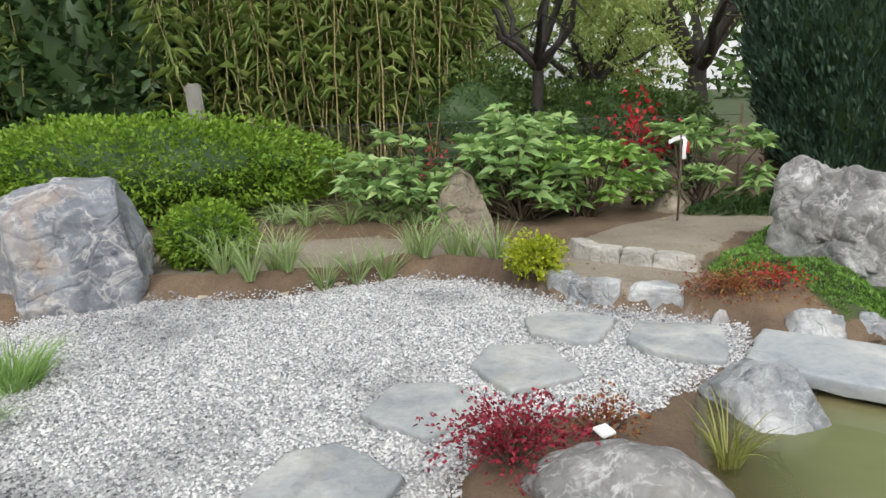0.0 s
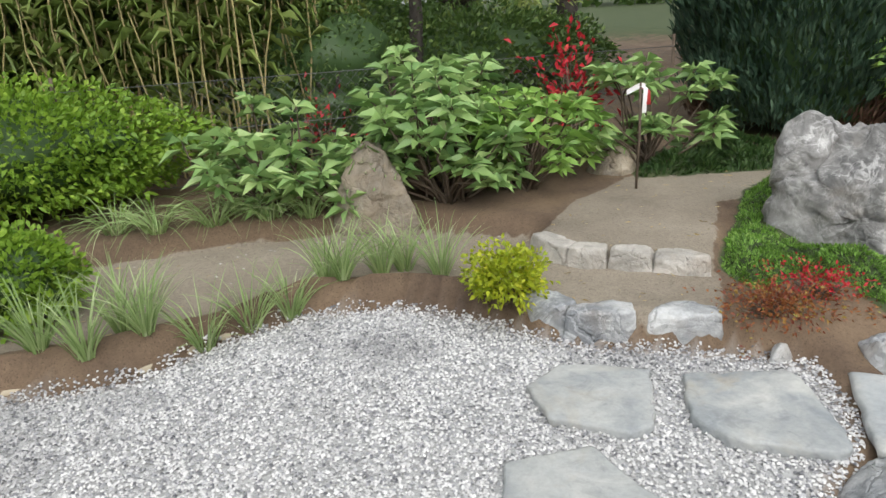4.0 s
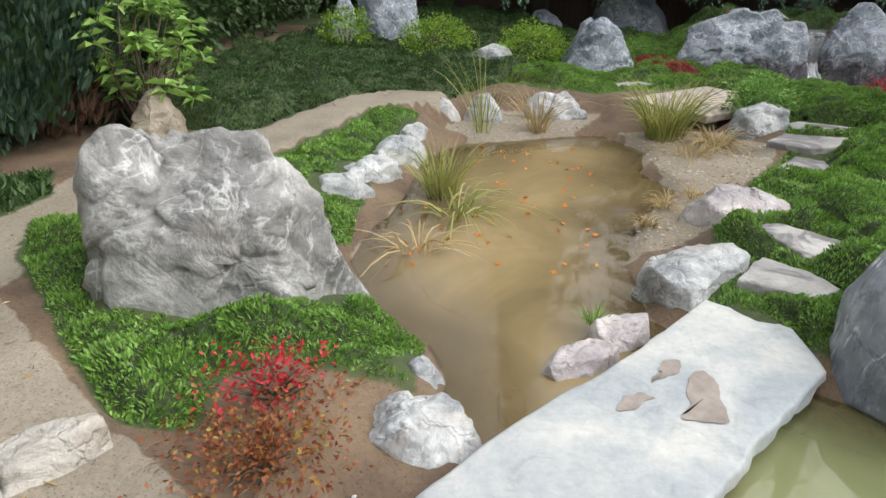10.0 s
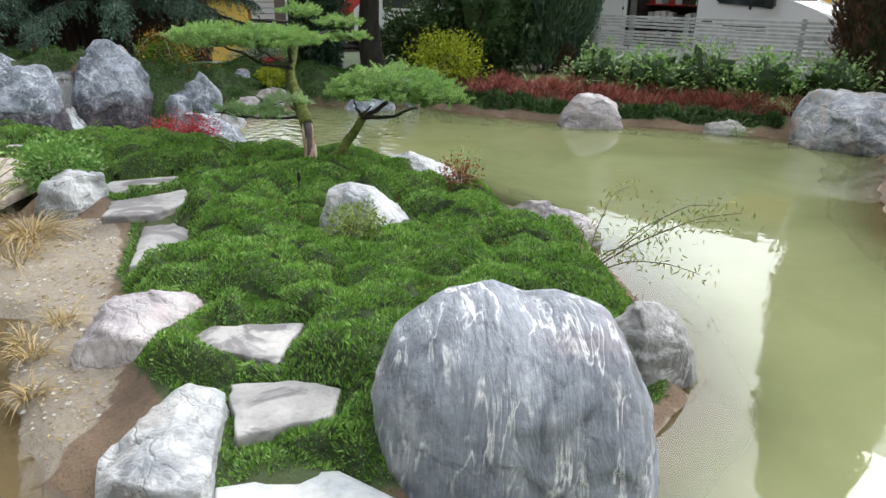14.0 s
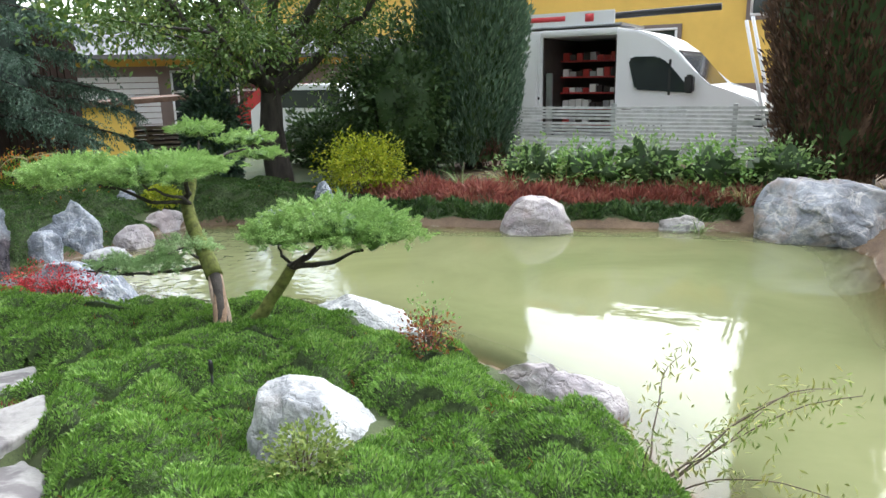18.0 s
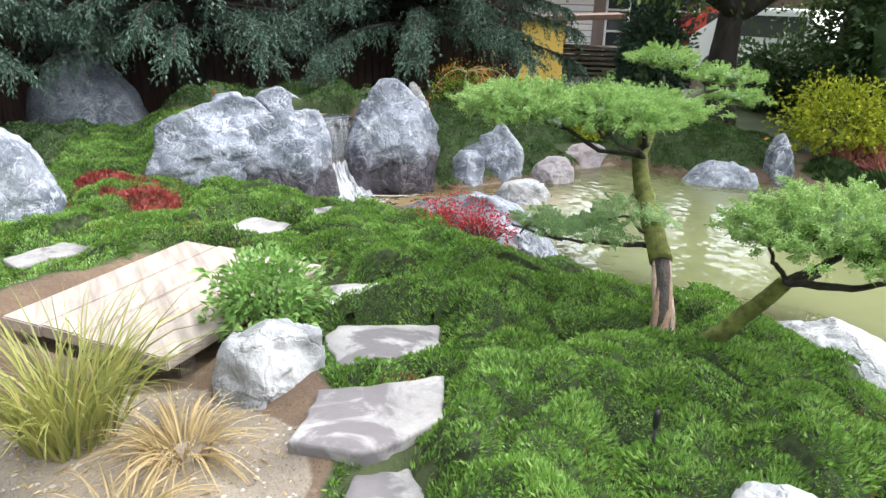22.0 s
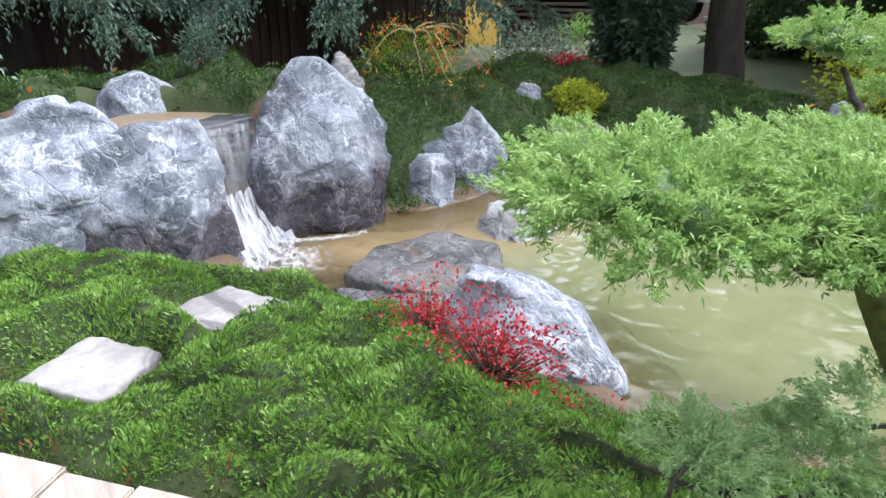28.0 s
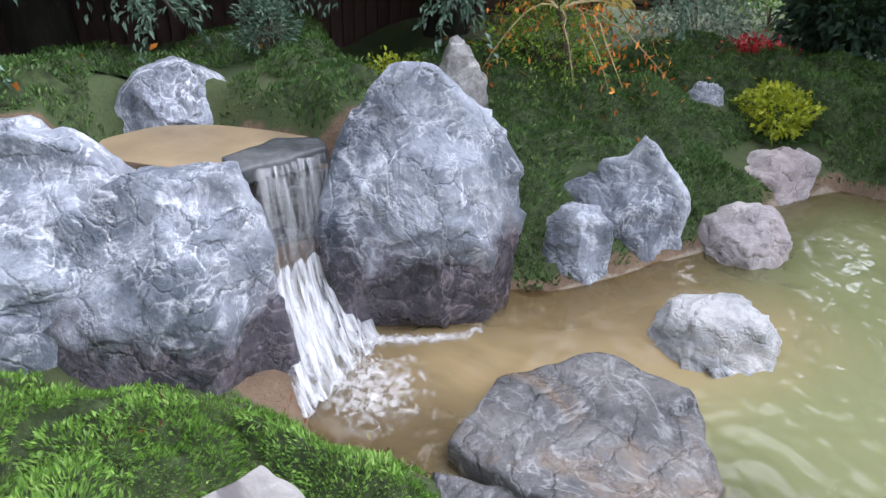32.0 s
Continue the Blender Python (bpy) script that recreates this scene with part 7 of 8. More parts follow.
pads = [((6.70, -1.16, 1.12), (0.34, 0.28, 0.10), 5200, M_JUNIPER), ((6.55, -1.70, 1.11), (0.34, 0.32, 0.085), 4600, M_JUNIPER), ((6.36, -1.38, 1.12), (0.30, 0.26, 0.10), 3800, M_JUNIPER), ((6.98, -2.26, 1.29), (0.18, 0.17, 0.07), 800, M_JUNIPER), ((6.85, -2.62, 1.2), (0.24, 0.2, 0.06), 900, M_JUNIPER), ((6.95, -2.85, 1.06), (0.26, 0.2, 0.05), 800, M_JUNIPER),
        ((5.34, -1.70, 0.835), (0.38, 0.34, 0.145), 5200, M_JUNIPER), ((5.15, -1.86, 0.79), (0.28, 0.26, 0.125), 2400, M_JUNIPER), ((5.53, -1.57, 0.81), (0.24, 0.22, 0.115), 1700, M_JUNIPER),
        ((6.55, -1.21, 0.585), (0.14, 0.12, 0.055), 1000, M_JUNIPER_BLUE), ((6.42, -1.42, 0.565), (0.15, 0.13, 0.055), 1000, M_JUNIPER_BLUE), ((6.34, -1.58, 0.66), (0.18, 0.16, 0.06), 700, M_JUNIPER_BLUE)]
for k, (c, r, n, mat) in enumerate(pads):
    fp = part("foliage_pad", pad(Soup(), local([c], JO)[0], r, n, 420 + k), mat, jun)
    # dark shell in the pad: shadowy depth put into its colour
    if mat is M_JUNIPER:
        part("shade_shell", core(Soup(), local([c], JO)[0], r, 420 + k, 0.22, fill=0.55), M_JUNIPER_SHADE, fp, "dark shell standing for the shade inside the pad")

# thin arching shrub on the island's tip
x, y = 3.42, -1.05
z = ground_at(x, y)
wisp = thing("shrub", "wispy arching shrub with sparse yellowing leaves over the water", "shrub", at=(x, y, z))
for k in range(7):
    g = np.random.default_rng(440 + k)
    e = np.array([-0.35 + g.normal(0, 0.22), -0.25 + g.normal(0, 0.25), 0.30 + g.normal(0, 0.08)])
    q = bend((0, 0, -0.02), e, -0.08, 0.08, 10, 450 + k)
    part("stem", tube(Soup(), q, np.linspace(0.0042, 0.0016, 10), 5), M_TWIG, wisp)
    P = np.repeat(q[3:], 12, 0) + g.normal(0, 0.045, (84, 3))
    part("foliage", leaves(Soup(), P, g.normal(0, 1, P.shape) - [0, 0, 0.6], 0.04, 0.009, g=g), M_OLIVE if k % 2 else M_REED, wisp)

# weeping maple by the waterfall
x, y = 10.45, -3.1
z = ground_at(x, y)
maple = thing("maple", "small weeping maple with orange leaves on arching twigs", "tree", at=(x, y, z))
part("trunk", tube(Soup(), bend((0, 0, -0.05), (0.05, 0.1, 0.42), 0, 0.05, 6, 3), np.linspace(0.03, 0.015, 6), 8), M_TWIG, maple)
for k in range(12):
    g = np.random.default_rng(470 + k)
    a = g.uniform(0, 6.283)
    e = np.array([math.cos(a) * 0.6, math.sin(a) * 0.6, 0.18])
    q = bend((0.05, 0.1, 0.42), e, -0.13, 0.1, 9, 480 + k)
    part("branch", tube(Soup(), q, np.linspace(0.006, 0.002, 9), 5), M_CANE, maple)
    P = np.repeat(q[3:], 7, 0) + g.normal(0, 0.06, (42, 3))
    part("foliage", leaves(Soup(), P, g.normal(0, 0.6, P.shape) - [0, 0, 1], g.uniform(0.03, 0.055, len(P)), 0.014, g=g), M_OLIVE if k % 3 == 1 else M_ORANGE, maple)

# ---- hedges, trees and shrubs round the garden ----
def column(c, r, h, n, mat, label, seed, z=None, foot=0.15, name="cypress", L=0.17, W=0.05, dead=0.0):
    """A columnar conifer: a shell coloured dark as its inner shade, clothed in upright sprays."""
    x, y = c
    z = ground_at(x, y) if z is None else z
    ob = thing(name, label, "tree", at=(x, y, z))
    g = np.random.default_rng(seed)
    part("trunk", tube(Soup(), [(0, 0, -0.1), (0.02, 0, h * 0.3), (0, 0, h * 0.8)], [0.14, 0.1, 0.03], 8), M_BARK, ob)

    def girth(u):
        return r * np.clip(0.72 + 0.9 * u, 0, 1) * np.sqrt(np.clip(1 - np.clip((u - 0.35) / 0.65, 0, 1) ** 2.2, 0, 1))

    rows, cols = 20, 26
    u, w = np.meshgrid(np.linspace(0, 1, rows), np.linspace(0, 2 * np.pi, cols, endpoint=False), indexing="ij")
    rad = girth(u) * 0.84 * (1 + 0.12 * waves(w * 1.9, u * h * 1.2, 1.1, seed))
    V = np.stack([np.cos(w) * rad, np.sin(w) * rad, foot + u * (h - foot) * 0.97], -1).reshape(-1, 3)
    i, j = np.meshgrid(np.arange(rows - 1), np.arange(cols), indexing="ij")
    part("shade_shell", Soup().add(V, np.stack([i * cols + j, i * cols + (j + 1) % cols, (i + 1) * cols + (j + 1) % cols, (i + 1) * cols + j], -1).reshape(-1, 4)), M_DARKLEAF_AND_SHADE, ob)
    u, w = g.random(n) ** 0.9, g.uniform(0, 6.283, n)
    lump = 1 + 0.10 * waves(w * 1.9, u * h * 1.2, 0.9, seed) + 0.07 * waves(w * 5, u * h * 2.2, 0.8, seed + 1)
    rad = girth(u) * lump * (1 - 0.22 * g.random(n) ** 2)
    P = np.c_[np.cos(w) * rad, np.sin(w) * rad, foot + u * (h - foot) - 0.08]
    withered = u < dead + 0.06 * np.sin(w * 3)
    for name_, pick, col in (("sprays", ~withered, mat), ("withered_sprays", withered, M_DEADSPRAY)):
        if not pick.any():
            continue
        s, m = Soup(), int(pick.sum())
        for _ in range(2):
            D = np.c_[np.cos(w[pick]) * 0.5, np.sin(w[pick]) * 0.5, np.ones(m)] + g.normal(0, 0.28, (m, 3))
            leaves(s, P[pick] + g.normal(0, 0.02, (m, 3)), D, L * g.uniform(0.6, 1.2, m), W * g.uniform(0.6, 1.2, m), 0.3, g=g)
        part(name_, s, col, ob, "brown withered sprays" if col is M_DEADSPRAY else "")
    return ob


def mass(c, r, n, L, W, mat, label, seed, name="hedge", category="hedge", inner=None, lump=0.3, up=0.75):
    """A big dense shrub or hedge that reaches the ground."""
    x, y = c
    z = ground_at(x, y)
    ob = thing(name, label, category, at=(x, y, z))
    s = Soup()
    for k in range(10):
        g = np.random.default_rng(seed * 3 + k)
        e = unit(np.array([g.normal(0, 0.7), g.normal(0, 0.7), 1.2])) * np.array(r) * 0.9
        tube(s, bend((g.normal(0, r[0] * 0.2), g.normal(0, r[1] * 0.2), -0.05), e + [0, 0, r[2] * 0.4], 0, 0.2, 6, k), np.linspace(0.035, 0.012, 6), 5)
    part("branchwork", s, M_BARK, ob)
    # closed shell whose dark colour paints the shade behind the leaves
    part("shade_shell", core(Soup(), (0, 0, r[2] * up), r, seed, lump, fill=0.7), inner or M_DARKLEAF_AND_SHADE, ob)
    part("foliage", crown(Soup(), (0, 0, r[2] * up), r, n, L, W, seed, lump, 0.28), mat, ob)
    return ob


column((4.95, 5.75), 1.22, 5.2, 36000, M_THUJA, "wide dark blue-green columnar cypress", 501, L=0.11, W=0.03)
column((8.0, -8.4), 0.78, 6.2, 22000, M_CYPRESS, "tall dark green columnar cypress across the pond", 502, L=0.12, W=0.032)
column((3.1, -8.4), 0.85, 6.0, 17000, M_CYPRESS, "columnar cypress with brown withered lower sprays", 503, foot=0.2, L=0.12, W=0.032, dead=0.42)
for k in range(7):
    a = k * 0.9
    t = tube(Soup(), bend((3.1 + 0.3 * math.cos(a), -8.4 + 0.3 * math.sin(a), 0.1), (3.1 + 0.62 * math.cos(a + 0.4), -8.4 + 0.62 * math.sin(a + 0.4), 1.9), 0, 0.1, 7, k), np.linspace(0.09, 0.05, 7), 7)
    ob = part("stem", t, M_BARK_RED, [o for o in scene.objects if o.name.startswith("cypress")][-1])
    ob.location = (-3.1, 8.4, -ground_at(3.1, -8.4))

mass((8.3, 6.4), (1.7, 1.0, 1.5), 9000, 0.11, 0.06, M_DARKLEAF_AND_SHADE, "dark evergreen hedge behind the sand path", 511)
mass((10.9, 6.3), (1.6, 1.0, 1.6), 8000, 0.11, 0.06, M_DARKLEAF_AND_SHADE, "dark evergreen shrub in the corner", 512)
mass((12.8, 5.0), (1.2, 1.2, 1.5), 6000, 0.11, 0.06, M_DARKLEAF_AND_SHADE, "dark evergreen shrub by the brown fence", 513)
mass((6.9, 6.7), (0.9, 0.8, 1.9), 5000, 0.12, 0.06, M_THUJA, "blue-green conifer hedge beside the cypress", 514)
mass((8.85, -7.7), (1.0, 0.8, 1.2), 6500, 0.10, 0.05, M_DARKLEAF_AND_SHADE, "dark holly shrub beside the apple tree", 515)
mass((10.5, -8.0), (0.8, 0.6, 0.5), 3500, 0.10, 0.05, M_DARKLEAF_AND_SHADE, "dark green shrub under the apple tree", 516)
mass((10.95, -5.95), (0.42, 0.42, 0.85), 5200, 0.09, 0.04, M_THUJA, "small dark conifer under the apple tree", 517)
mass((1.2, -8.6), (1.2, 1.0, 0.9), 5000, 0.10, 0.05, M_MIDLEAF, "green shrub at the end of the far bank", 518)
mass((-1.0, -7.5), (1.6, 1.2, 1.6), 6000, 0.12, 0.06, M_MIDLEAF, "large garden shrub beyond the gravel", 519)
for k, x in enumerate((3.6, 4.35, 5.05, 5.75, 6.4)):
    mass((x, -7.55 + 0.12 * k), (0.42, 0.33, 0.33), 800, 0.075, 0.038, M_LIGHT if k % 2 else M_RHODO, "green leafy shrub in front of the slatted fence", 520 + k, "shrub", "shrub", lump=0.6)

# stand of bamboo and shrubs behind the gravel garden
def bamboo(c, n, spread, h, label, seed, mat=None, leafs=26):
    x, y = c
    z = ground_at(x, y)
    ob = thing("bamboo", label, "bamboo", "bamboo clumps behind the gravel", at=(x, y, z))
    g = np.random.default_rng(seed)
    lv = Soup()
    for k in range(n):
        b = np.array([g.normal(0, spread[0]), g.normal(0, spread[1]), -0.05])
        e = b + np.array([g.normal(0, 0.28), g.normal(0, 0.25), h * g.uniform(0.6, 1.1)])
        q = bend(b, e, -0.05, 0.25, 8, seed + k)
        part("cane", tube(Soup(), q, np.linspace(0.010, 0.004, 8), 5, False), M_CANE, ob)
        t = g.random(leafs) ** 0.7 * 6.9
        i = t.astype(int)
        P = q[i] + (q[np.minimum(i + 1, 7)] - q[i]) * (t - i)[:, None]
        for rep in range(2):
            D = g.normal(0, 1, (leafs, 3)) * [1, 1, 0.5] + [0, 0, 0.1]
            leaves(lv, P + unit(D) * 0.06 * rep, D, g.uniform(0.12, 0.26, leafs), g.uniform(0.018, 0.04, leafs), 0.2, 0.5, g)
    part("foliage", lv, mat or M_OLIVE, ob)
    return ob


for k, (x, y, n) in enumerate(((-1.3, 6.9, 60), (-0.6, 6.8, 70), (0.0, 7.0, 60), (-1.9, 7.3, 50), (0.4, 7.3, 50), (-0.9, 7.6, 60), (-0.2, 7.7, 60), (-3.0, 7.6, 40), (-4.5, 7.2, 40))):
    bamboo((x, y), n, (0.38, 0.25), 3.4, "olive bamboo clump with dry yellow canes", 540 + 20 * k)
mass((-3.4, 7.3), (1.3, 0.8, 1.7), 5000, 0.17, 0.10, M_DARKLEAF_AND_SHADE, "dark large-leaved shrub behind the box cushions", 551, "shrub", "shrub", lump=0.4)
mass((-5.6, 6.6), (1.4, 1.0, 1.6), 4000, 0.15, 0.08, M_DARKLEAF_AND_SHADE, "dark shrub at the garden's edge", 552, "shrub", "shrub", lump=0.4)
mass((0.7, 6.9), (0.8, 0.6, 0.75), 5000, 0.06, 0.025, M_MIDLEAF, "grey-green small-leaved shrub behind the fence", 553, "shrub", "shrub", lump=0.4)
mass((-1.2, 8.7), (2.2, 0.8, 1.6), 6000, 0.16, 0.07, M_DARKLEAF_AND_SHADE, "dark undergrowth behind the bamboo", 554, "shrub", "shrub", lump=0.4)
mass((3.0, 9.2), (1.8, 1.0, 0.65), 9000, 0.10, 0.05, M_MIDLEAF, "dark clipped hedge beyond the fence", 555)
mass((1.0, 10.0), (1.6, 1.0, 0.95), 8000, 0.10, 0.05, M_MIDLEAF, "dark hedge beyond the fence", 556)
mass((-5.5, -1.0), (1.2, 2.5, 1.4), 5000, 0.14, 0.07, M_MIDLEAF, "leafy hedge beside the gravel garden", 557)
mass((-3.0, -5.5), (3.0, 1.2, 1.6), 7000, 0.14, 0.07, M_MIDLEAF, "leafy hedge behind the gravel garden", 558)


def tree(c, h, spread, n, L, W, mat, label, seed, trunk_r=0.14, limbs=9, bark=None, lowest=0.45, clumps=26, flat=0.6):
    """Trunk, forking limbs and a crown made of leafy clumps with gaps between."""
    x, y = c
    z = ground_at(x, y)
    ob = thing("tree", label, "tree", at=(x, y, z))
    g = np.random.default_rng(seed)
    fork = np.array([g.normal(0, 0.08), g.normal(0, 0.08), h * lowest])
    part("trunk", tube(Soup(), bend((0, 0, -0.1), fork, 0, 0.15, 8, seed), np.linspace(trunk_r * 1.25, trunk_r * 0.8, 8), 10), bark or M_BARK, ob)
    tips = []
    for k in range(limbs):
        a = k * 2.4 + g.uniform(0, 0.6)
        e = fork + np.array([math.cos(a) * spread * g.uniform(0.45, 0.9), math.sin(a) * spread * g.uniform(0.45, 0.9), (h - fork[2]) * g.uniform(0.15, 0.85)])
        q = bend(fork - [0, 0, g.uniform(0, 0.25)], e, g.uniform(-0.1, 0.12) * h * 0.3, 0.55, 9, seed + k)
        limb = part("limb", tube(Soup(), q, np.linspace(trunk_r * 0.6, 0.02, 9), 7), bark or M_BARK, ob)
        tips += [q[5], q[7], q[8]]
        tw = Soup()
        for m in range(4):
            b = q[4 + m] + g.normal(0, 0.45, 3)
            tube(tw, bend(q[4 + m], b, 0, 0.1, 5, seed + k + m), np.linspace(0.02, 0.006, 5), 5, False)
            tips.append(b)
        part("twig_spray", tw, bark or M_BARK, limb)
    s = Soup()
    for k in range(clumps):
        c2 = tips[k % len(tips)] + g.normal(0, 0.18, 3)
        rr = spread * g.uniform(0.16, 0.30)
        crown(s, c2, (rr, rr, rr * flat), n // clumps, L, W, seed + 50 + k, 0.4, 0.9, 0.1)
    part("crown", s, mat, ob)
    return ob


tree((10.17, -6.45), 4.6, 2.6, 32000, 0.07, 0.038, M_APPLE, "dark-trunked apple tree with spreading limbs", 601, 0.17, 10, lowest=0.33, clumps=70)
tree((2.0, 8.6), 4.0, 1.7, 5000, 0.09, 0.04, M_PALETREE, "slender crooked tree with yellow-green leaves", 602, 0.085, 8, lowest=0.4)
tree((6.0, 12.5), 6.5, 3.2, 8000, 0.14, 0.07, M_PALETREE, "tall light-leaved tree beyond the fence", 603, 0.2, 9, lowest=0.25, clumps=44)
tree((0.5, 13.5), 7.0, 3.6, 8000, 0.15, 0.07, M_PALETREE, "tall leafy tree beyond the fence", 604, 0.2, 9, lowest=0.25, clumps=44)
tree((-5.5, 11.5), 7.0, 3.4, 8000, 0.15, 0.07, M_MIDLEAF, "tall leafy tree behind the bamboo", 605, 0.2, 9, lowest=0.2, clumps=44)
tree((3.4, 11.0), 5.0, 2.2, 5000, 0.12, 0.05, M_PALETREE, "willow-like tree beyond the hedge", 606, 0.12, 8, lowest=0.25, clumps=36)
tree((9.5, 10.0), 6.0, 3.0, 6000, 0.14, 0.07, M_MIDLEAF, "leafy tree behind the dark hedge", 607, 0.18, 8, lowest=0.2, clumps=36)


def spruce(c, h, reach, tiers, label, seed, low=1.0):
    """A spruce: drooping boughs in tiers, each hung with needle sprays."""
    x, y = c
    z = ground_at(x, y)
    ob = thing("spruce", label, "tree", "spruces by the brown fence", at=(x, y, z))
    g = np.random.default_rng(seed)
    part("trunk", tube(Soup(), [(0, 0, -0.1), (0, 0, h * 0.5), (0, 0, h)], [0.2, 0.13, 0.03], 9), M_BARK, ob)
    # added cone shell, near black like inner shade, blocks sky between the sprays
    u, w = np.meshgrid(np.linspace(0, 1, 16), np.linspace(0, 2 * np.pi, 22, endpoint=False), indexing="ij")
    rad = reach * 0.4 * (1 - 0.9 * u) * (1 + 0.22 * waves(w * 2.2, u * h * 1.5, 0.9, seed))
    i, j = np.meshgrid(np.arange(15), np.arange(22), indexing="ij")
    part("shade_shell", Soup().add(np.stack([np.cos(w) * rad, np.sin(w) * rad, low + 0.35 + u * (h - low - 0.4)], -1).reshape(-1, 3), np.stack([i * 22 + j, i * 22 + (j + 1) % 22, (i + 1) * 22 + (j + 1) % 22, (i + 1) * 22 + j], -1).reshape(-1, 4)), M_SPRUCE_SHADE, ob)
    for k in range(tiers):
        zz = low + (h - low) * (k / tiers) ** 1.3
        R = reach * (1 - 0.8 * k / tiers)
        bo, nd = Soup(), Soup()
        for m in range(9):
            a = m * 0.7 + k * 0.55 + g.uniform(-0.2, 0.2)
            e = np.array([math.cos(a) * R, math.sin(a) * R, zz - 0.16 * R + g.normal(0, 0.08)])
            q = bend((0, 0, zz), e, -0.05 * R, 0.15, 10, seed + k * 9 + m)
            tube(bo, q, np.linspace(0.03, 0.008, 10), 5, False)
            n = int((104 if k < 5 else 62 if k < 9 else 12) * R / 2)
            t = 1.5 + 7.4 * g.random(n) ** 0.8
            i = t.astype(int)
            base = q[i] + (q[i + 1] - q[i]) * (t - i)[:, None]
            outd = unit(e * [1, 1, 0])
            side = np.cross(outd, [0, 0, 1.0]) * g.choice([-1, 1], n)[:, None]
            tw = g.uniform(0.14, 0.36, n)[:, None]
            sway = side * g.uniform(0.15, 0.75, (n, 1)) + outd * g.uniform(0.15, 0.7, (n, 1))
            hang = g.uniform(0.3, 0.95, (n, 1))
            for f in np.linspace(0.05, 1.0, 9):
                P = base + tw * (sway * f - np.array([0, 0, 1]) * hang * f ** 1.7)
                D = unit(sway - np.array([0, 0, 1.7]) * hang * f ** 0.7)
                for _ in range(2):
                    leaves(nd, P + g.normal(0, 0.006, P.shape), D + g.normal(0, 0.55, (n, 3)), g.uniform(0.032, 0.050, n), g.uniform(0.013, 0.020, n), 0.35, 0.2, g)
        part("bough", bo, M_BARK, ob)
        part("needles", nd, M_SPRUCE, ob)
    return ob


spruce((12.35, 2.0), 8.0, 1.9, 15, "blue-green spruce with drooping boughs", 621, 0.95)
spruce((12.3, -0.5), 8.5, 1.6, 15, "blue-green spruce hanging over the waterfall", 622, 0.95)
spruce((12.4, -3.3), 8.5, 2.15, 15, "blue-green spruce beside the yellow shed", 623, 0.95)
bush((10.75, -1.5), (0.13, 0.13, 0.17), 1500, 0.035, 0.010, M_SPRUCE, "dwarf_spruce", "hanging pale blue spruce shoot behind the basin", "shrub", seed=624, lump=0.4)

# brown slatted fence behind the spruces
fence = thing("fence", "tall dark brown vertical board fence behind the spruces", "fence", at=(12.9, 0, 0.1))
slat = bevelled((-0.012, -0.046, 0), (0.012, 0.046, 2.4), 0.004)
slat_me = bpy.data.meshes.new("slat")
slat.to_mesh(slat_me)
slat.free()
slat_me.materials.append(M_WOODDARK)
for k in range(104):
    o = new("slat", slat_me)
    o.parent = fence
    o.location = (rng.normal(0, 0.004), -5.2 + k * 0.1015, rng.normal(0, 0.015))
# added sheet, no part of the fence: keeps the slat gaps dark
part("added_gap_blocker", bevelled((0.075, -5.3, 0.0), (0.09, 5.4, 2.4), 0.003), M_WOODDARK, fence, "added dark sheet that blocks light through the slat gaps")
for zz in (0.3, 1.2, 2.0):
    part("rail", bevelled((0.015, -5.3, zz), (0.07, 5.4, zz + 0.09), 0.005), M_WOODDARK, fence)

# wire fence and concrete post behind the rhododendrons
wire = thing("wire_fence", "old diamond-mesh wire fence on thin posts", "fence", at=(1.2, 5.75, 0.25))
s = Soup()
for k in range(-12, 62):
    for sg in (1, -1):
        x0 = -2.4 + k * 0.08
        a, b = np.array([x0, 0, 0.1]), np.array([x0 + sg * 0.75, 0, 0.85])
        if -2.5 < a[0] < 2.4 and -2.5 < b[0] < 2.4:
            tube(s, [a, b], 0.0015, 3, False)
tagged(part("mesh", s, M_WIRE, wire), kind="stuff")
for zz in (0.1, 0.5, 0.85):
    part("line_wire", tube(Soup(), [(-2.5, 0, zz), (2.4, 0, zz)], 0.003, 4), M_WIRE, wire)
for x in (-2.5, -0.1, 2.4):
    part("post", tube(Soup(), [(x, 0.02, -0.2), (x, 0.02, 0.95)], 0.014, 8), M_TWIG, wire)
post = part("concrete_post", bevelled((-0.075, -0.075, -0.1), (0.075, 0.075, 1.32), 0.02, pose(-1.82, 5.97, 0.22, 0, -3, 10)), M_CONCRETE)
tagged(post, "leaning weathered concrete fence post", "post")

# slatted fence by the road
rail = thing("slat_fence", "low grey horizontal slat fence along the road", "fence", at=(5.2, -8.6, 0.25))
for k in range(14):
    part("slat", bevelled((-2.6, -0.012, 0.22 + k * 0.053), (2.3, 0.012, 0.254 + k * 0.053), 0.004, pose(0, 0.002 * (k % 2), 0, 0, 0.25 * (k % 5 - 2), 0)), M_SLATS, rail)
for x in (-2.5, -0.9, 0.7, 2.2):
    part("post", bevelled((x - 0.03, -0.075, 0), (x + 0.03, -0.016, 0.98), 0.004), M_STEEL, rail)

# yellow shed and a stack of rough lumber beside it, on lower ground
shed = thing("shed", "small yellow shed with a brown overhanging roof edge", "shed", at=(16.3, -8.3, -0.75))
turn = pose(0, 0, 0, 0, 0, -38)
part("wall", bevelled((0.0, -0.2, 0), (3.0, 2.0, 1.95), 0.01, turn), M_YELLOWWALL, shed, "yellow rendered wall")
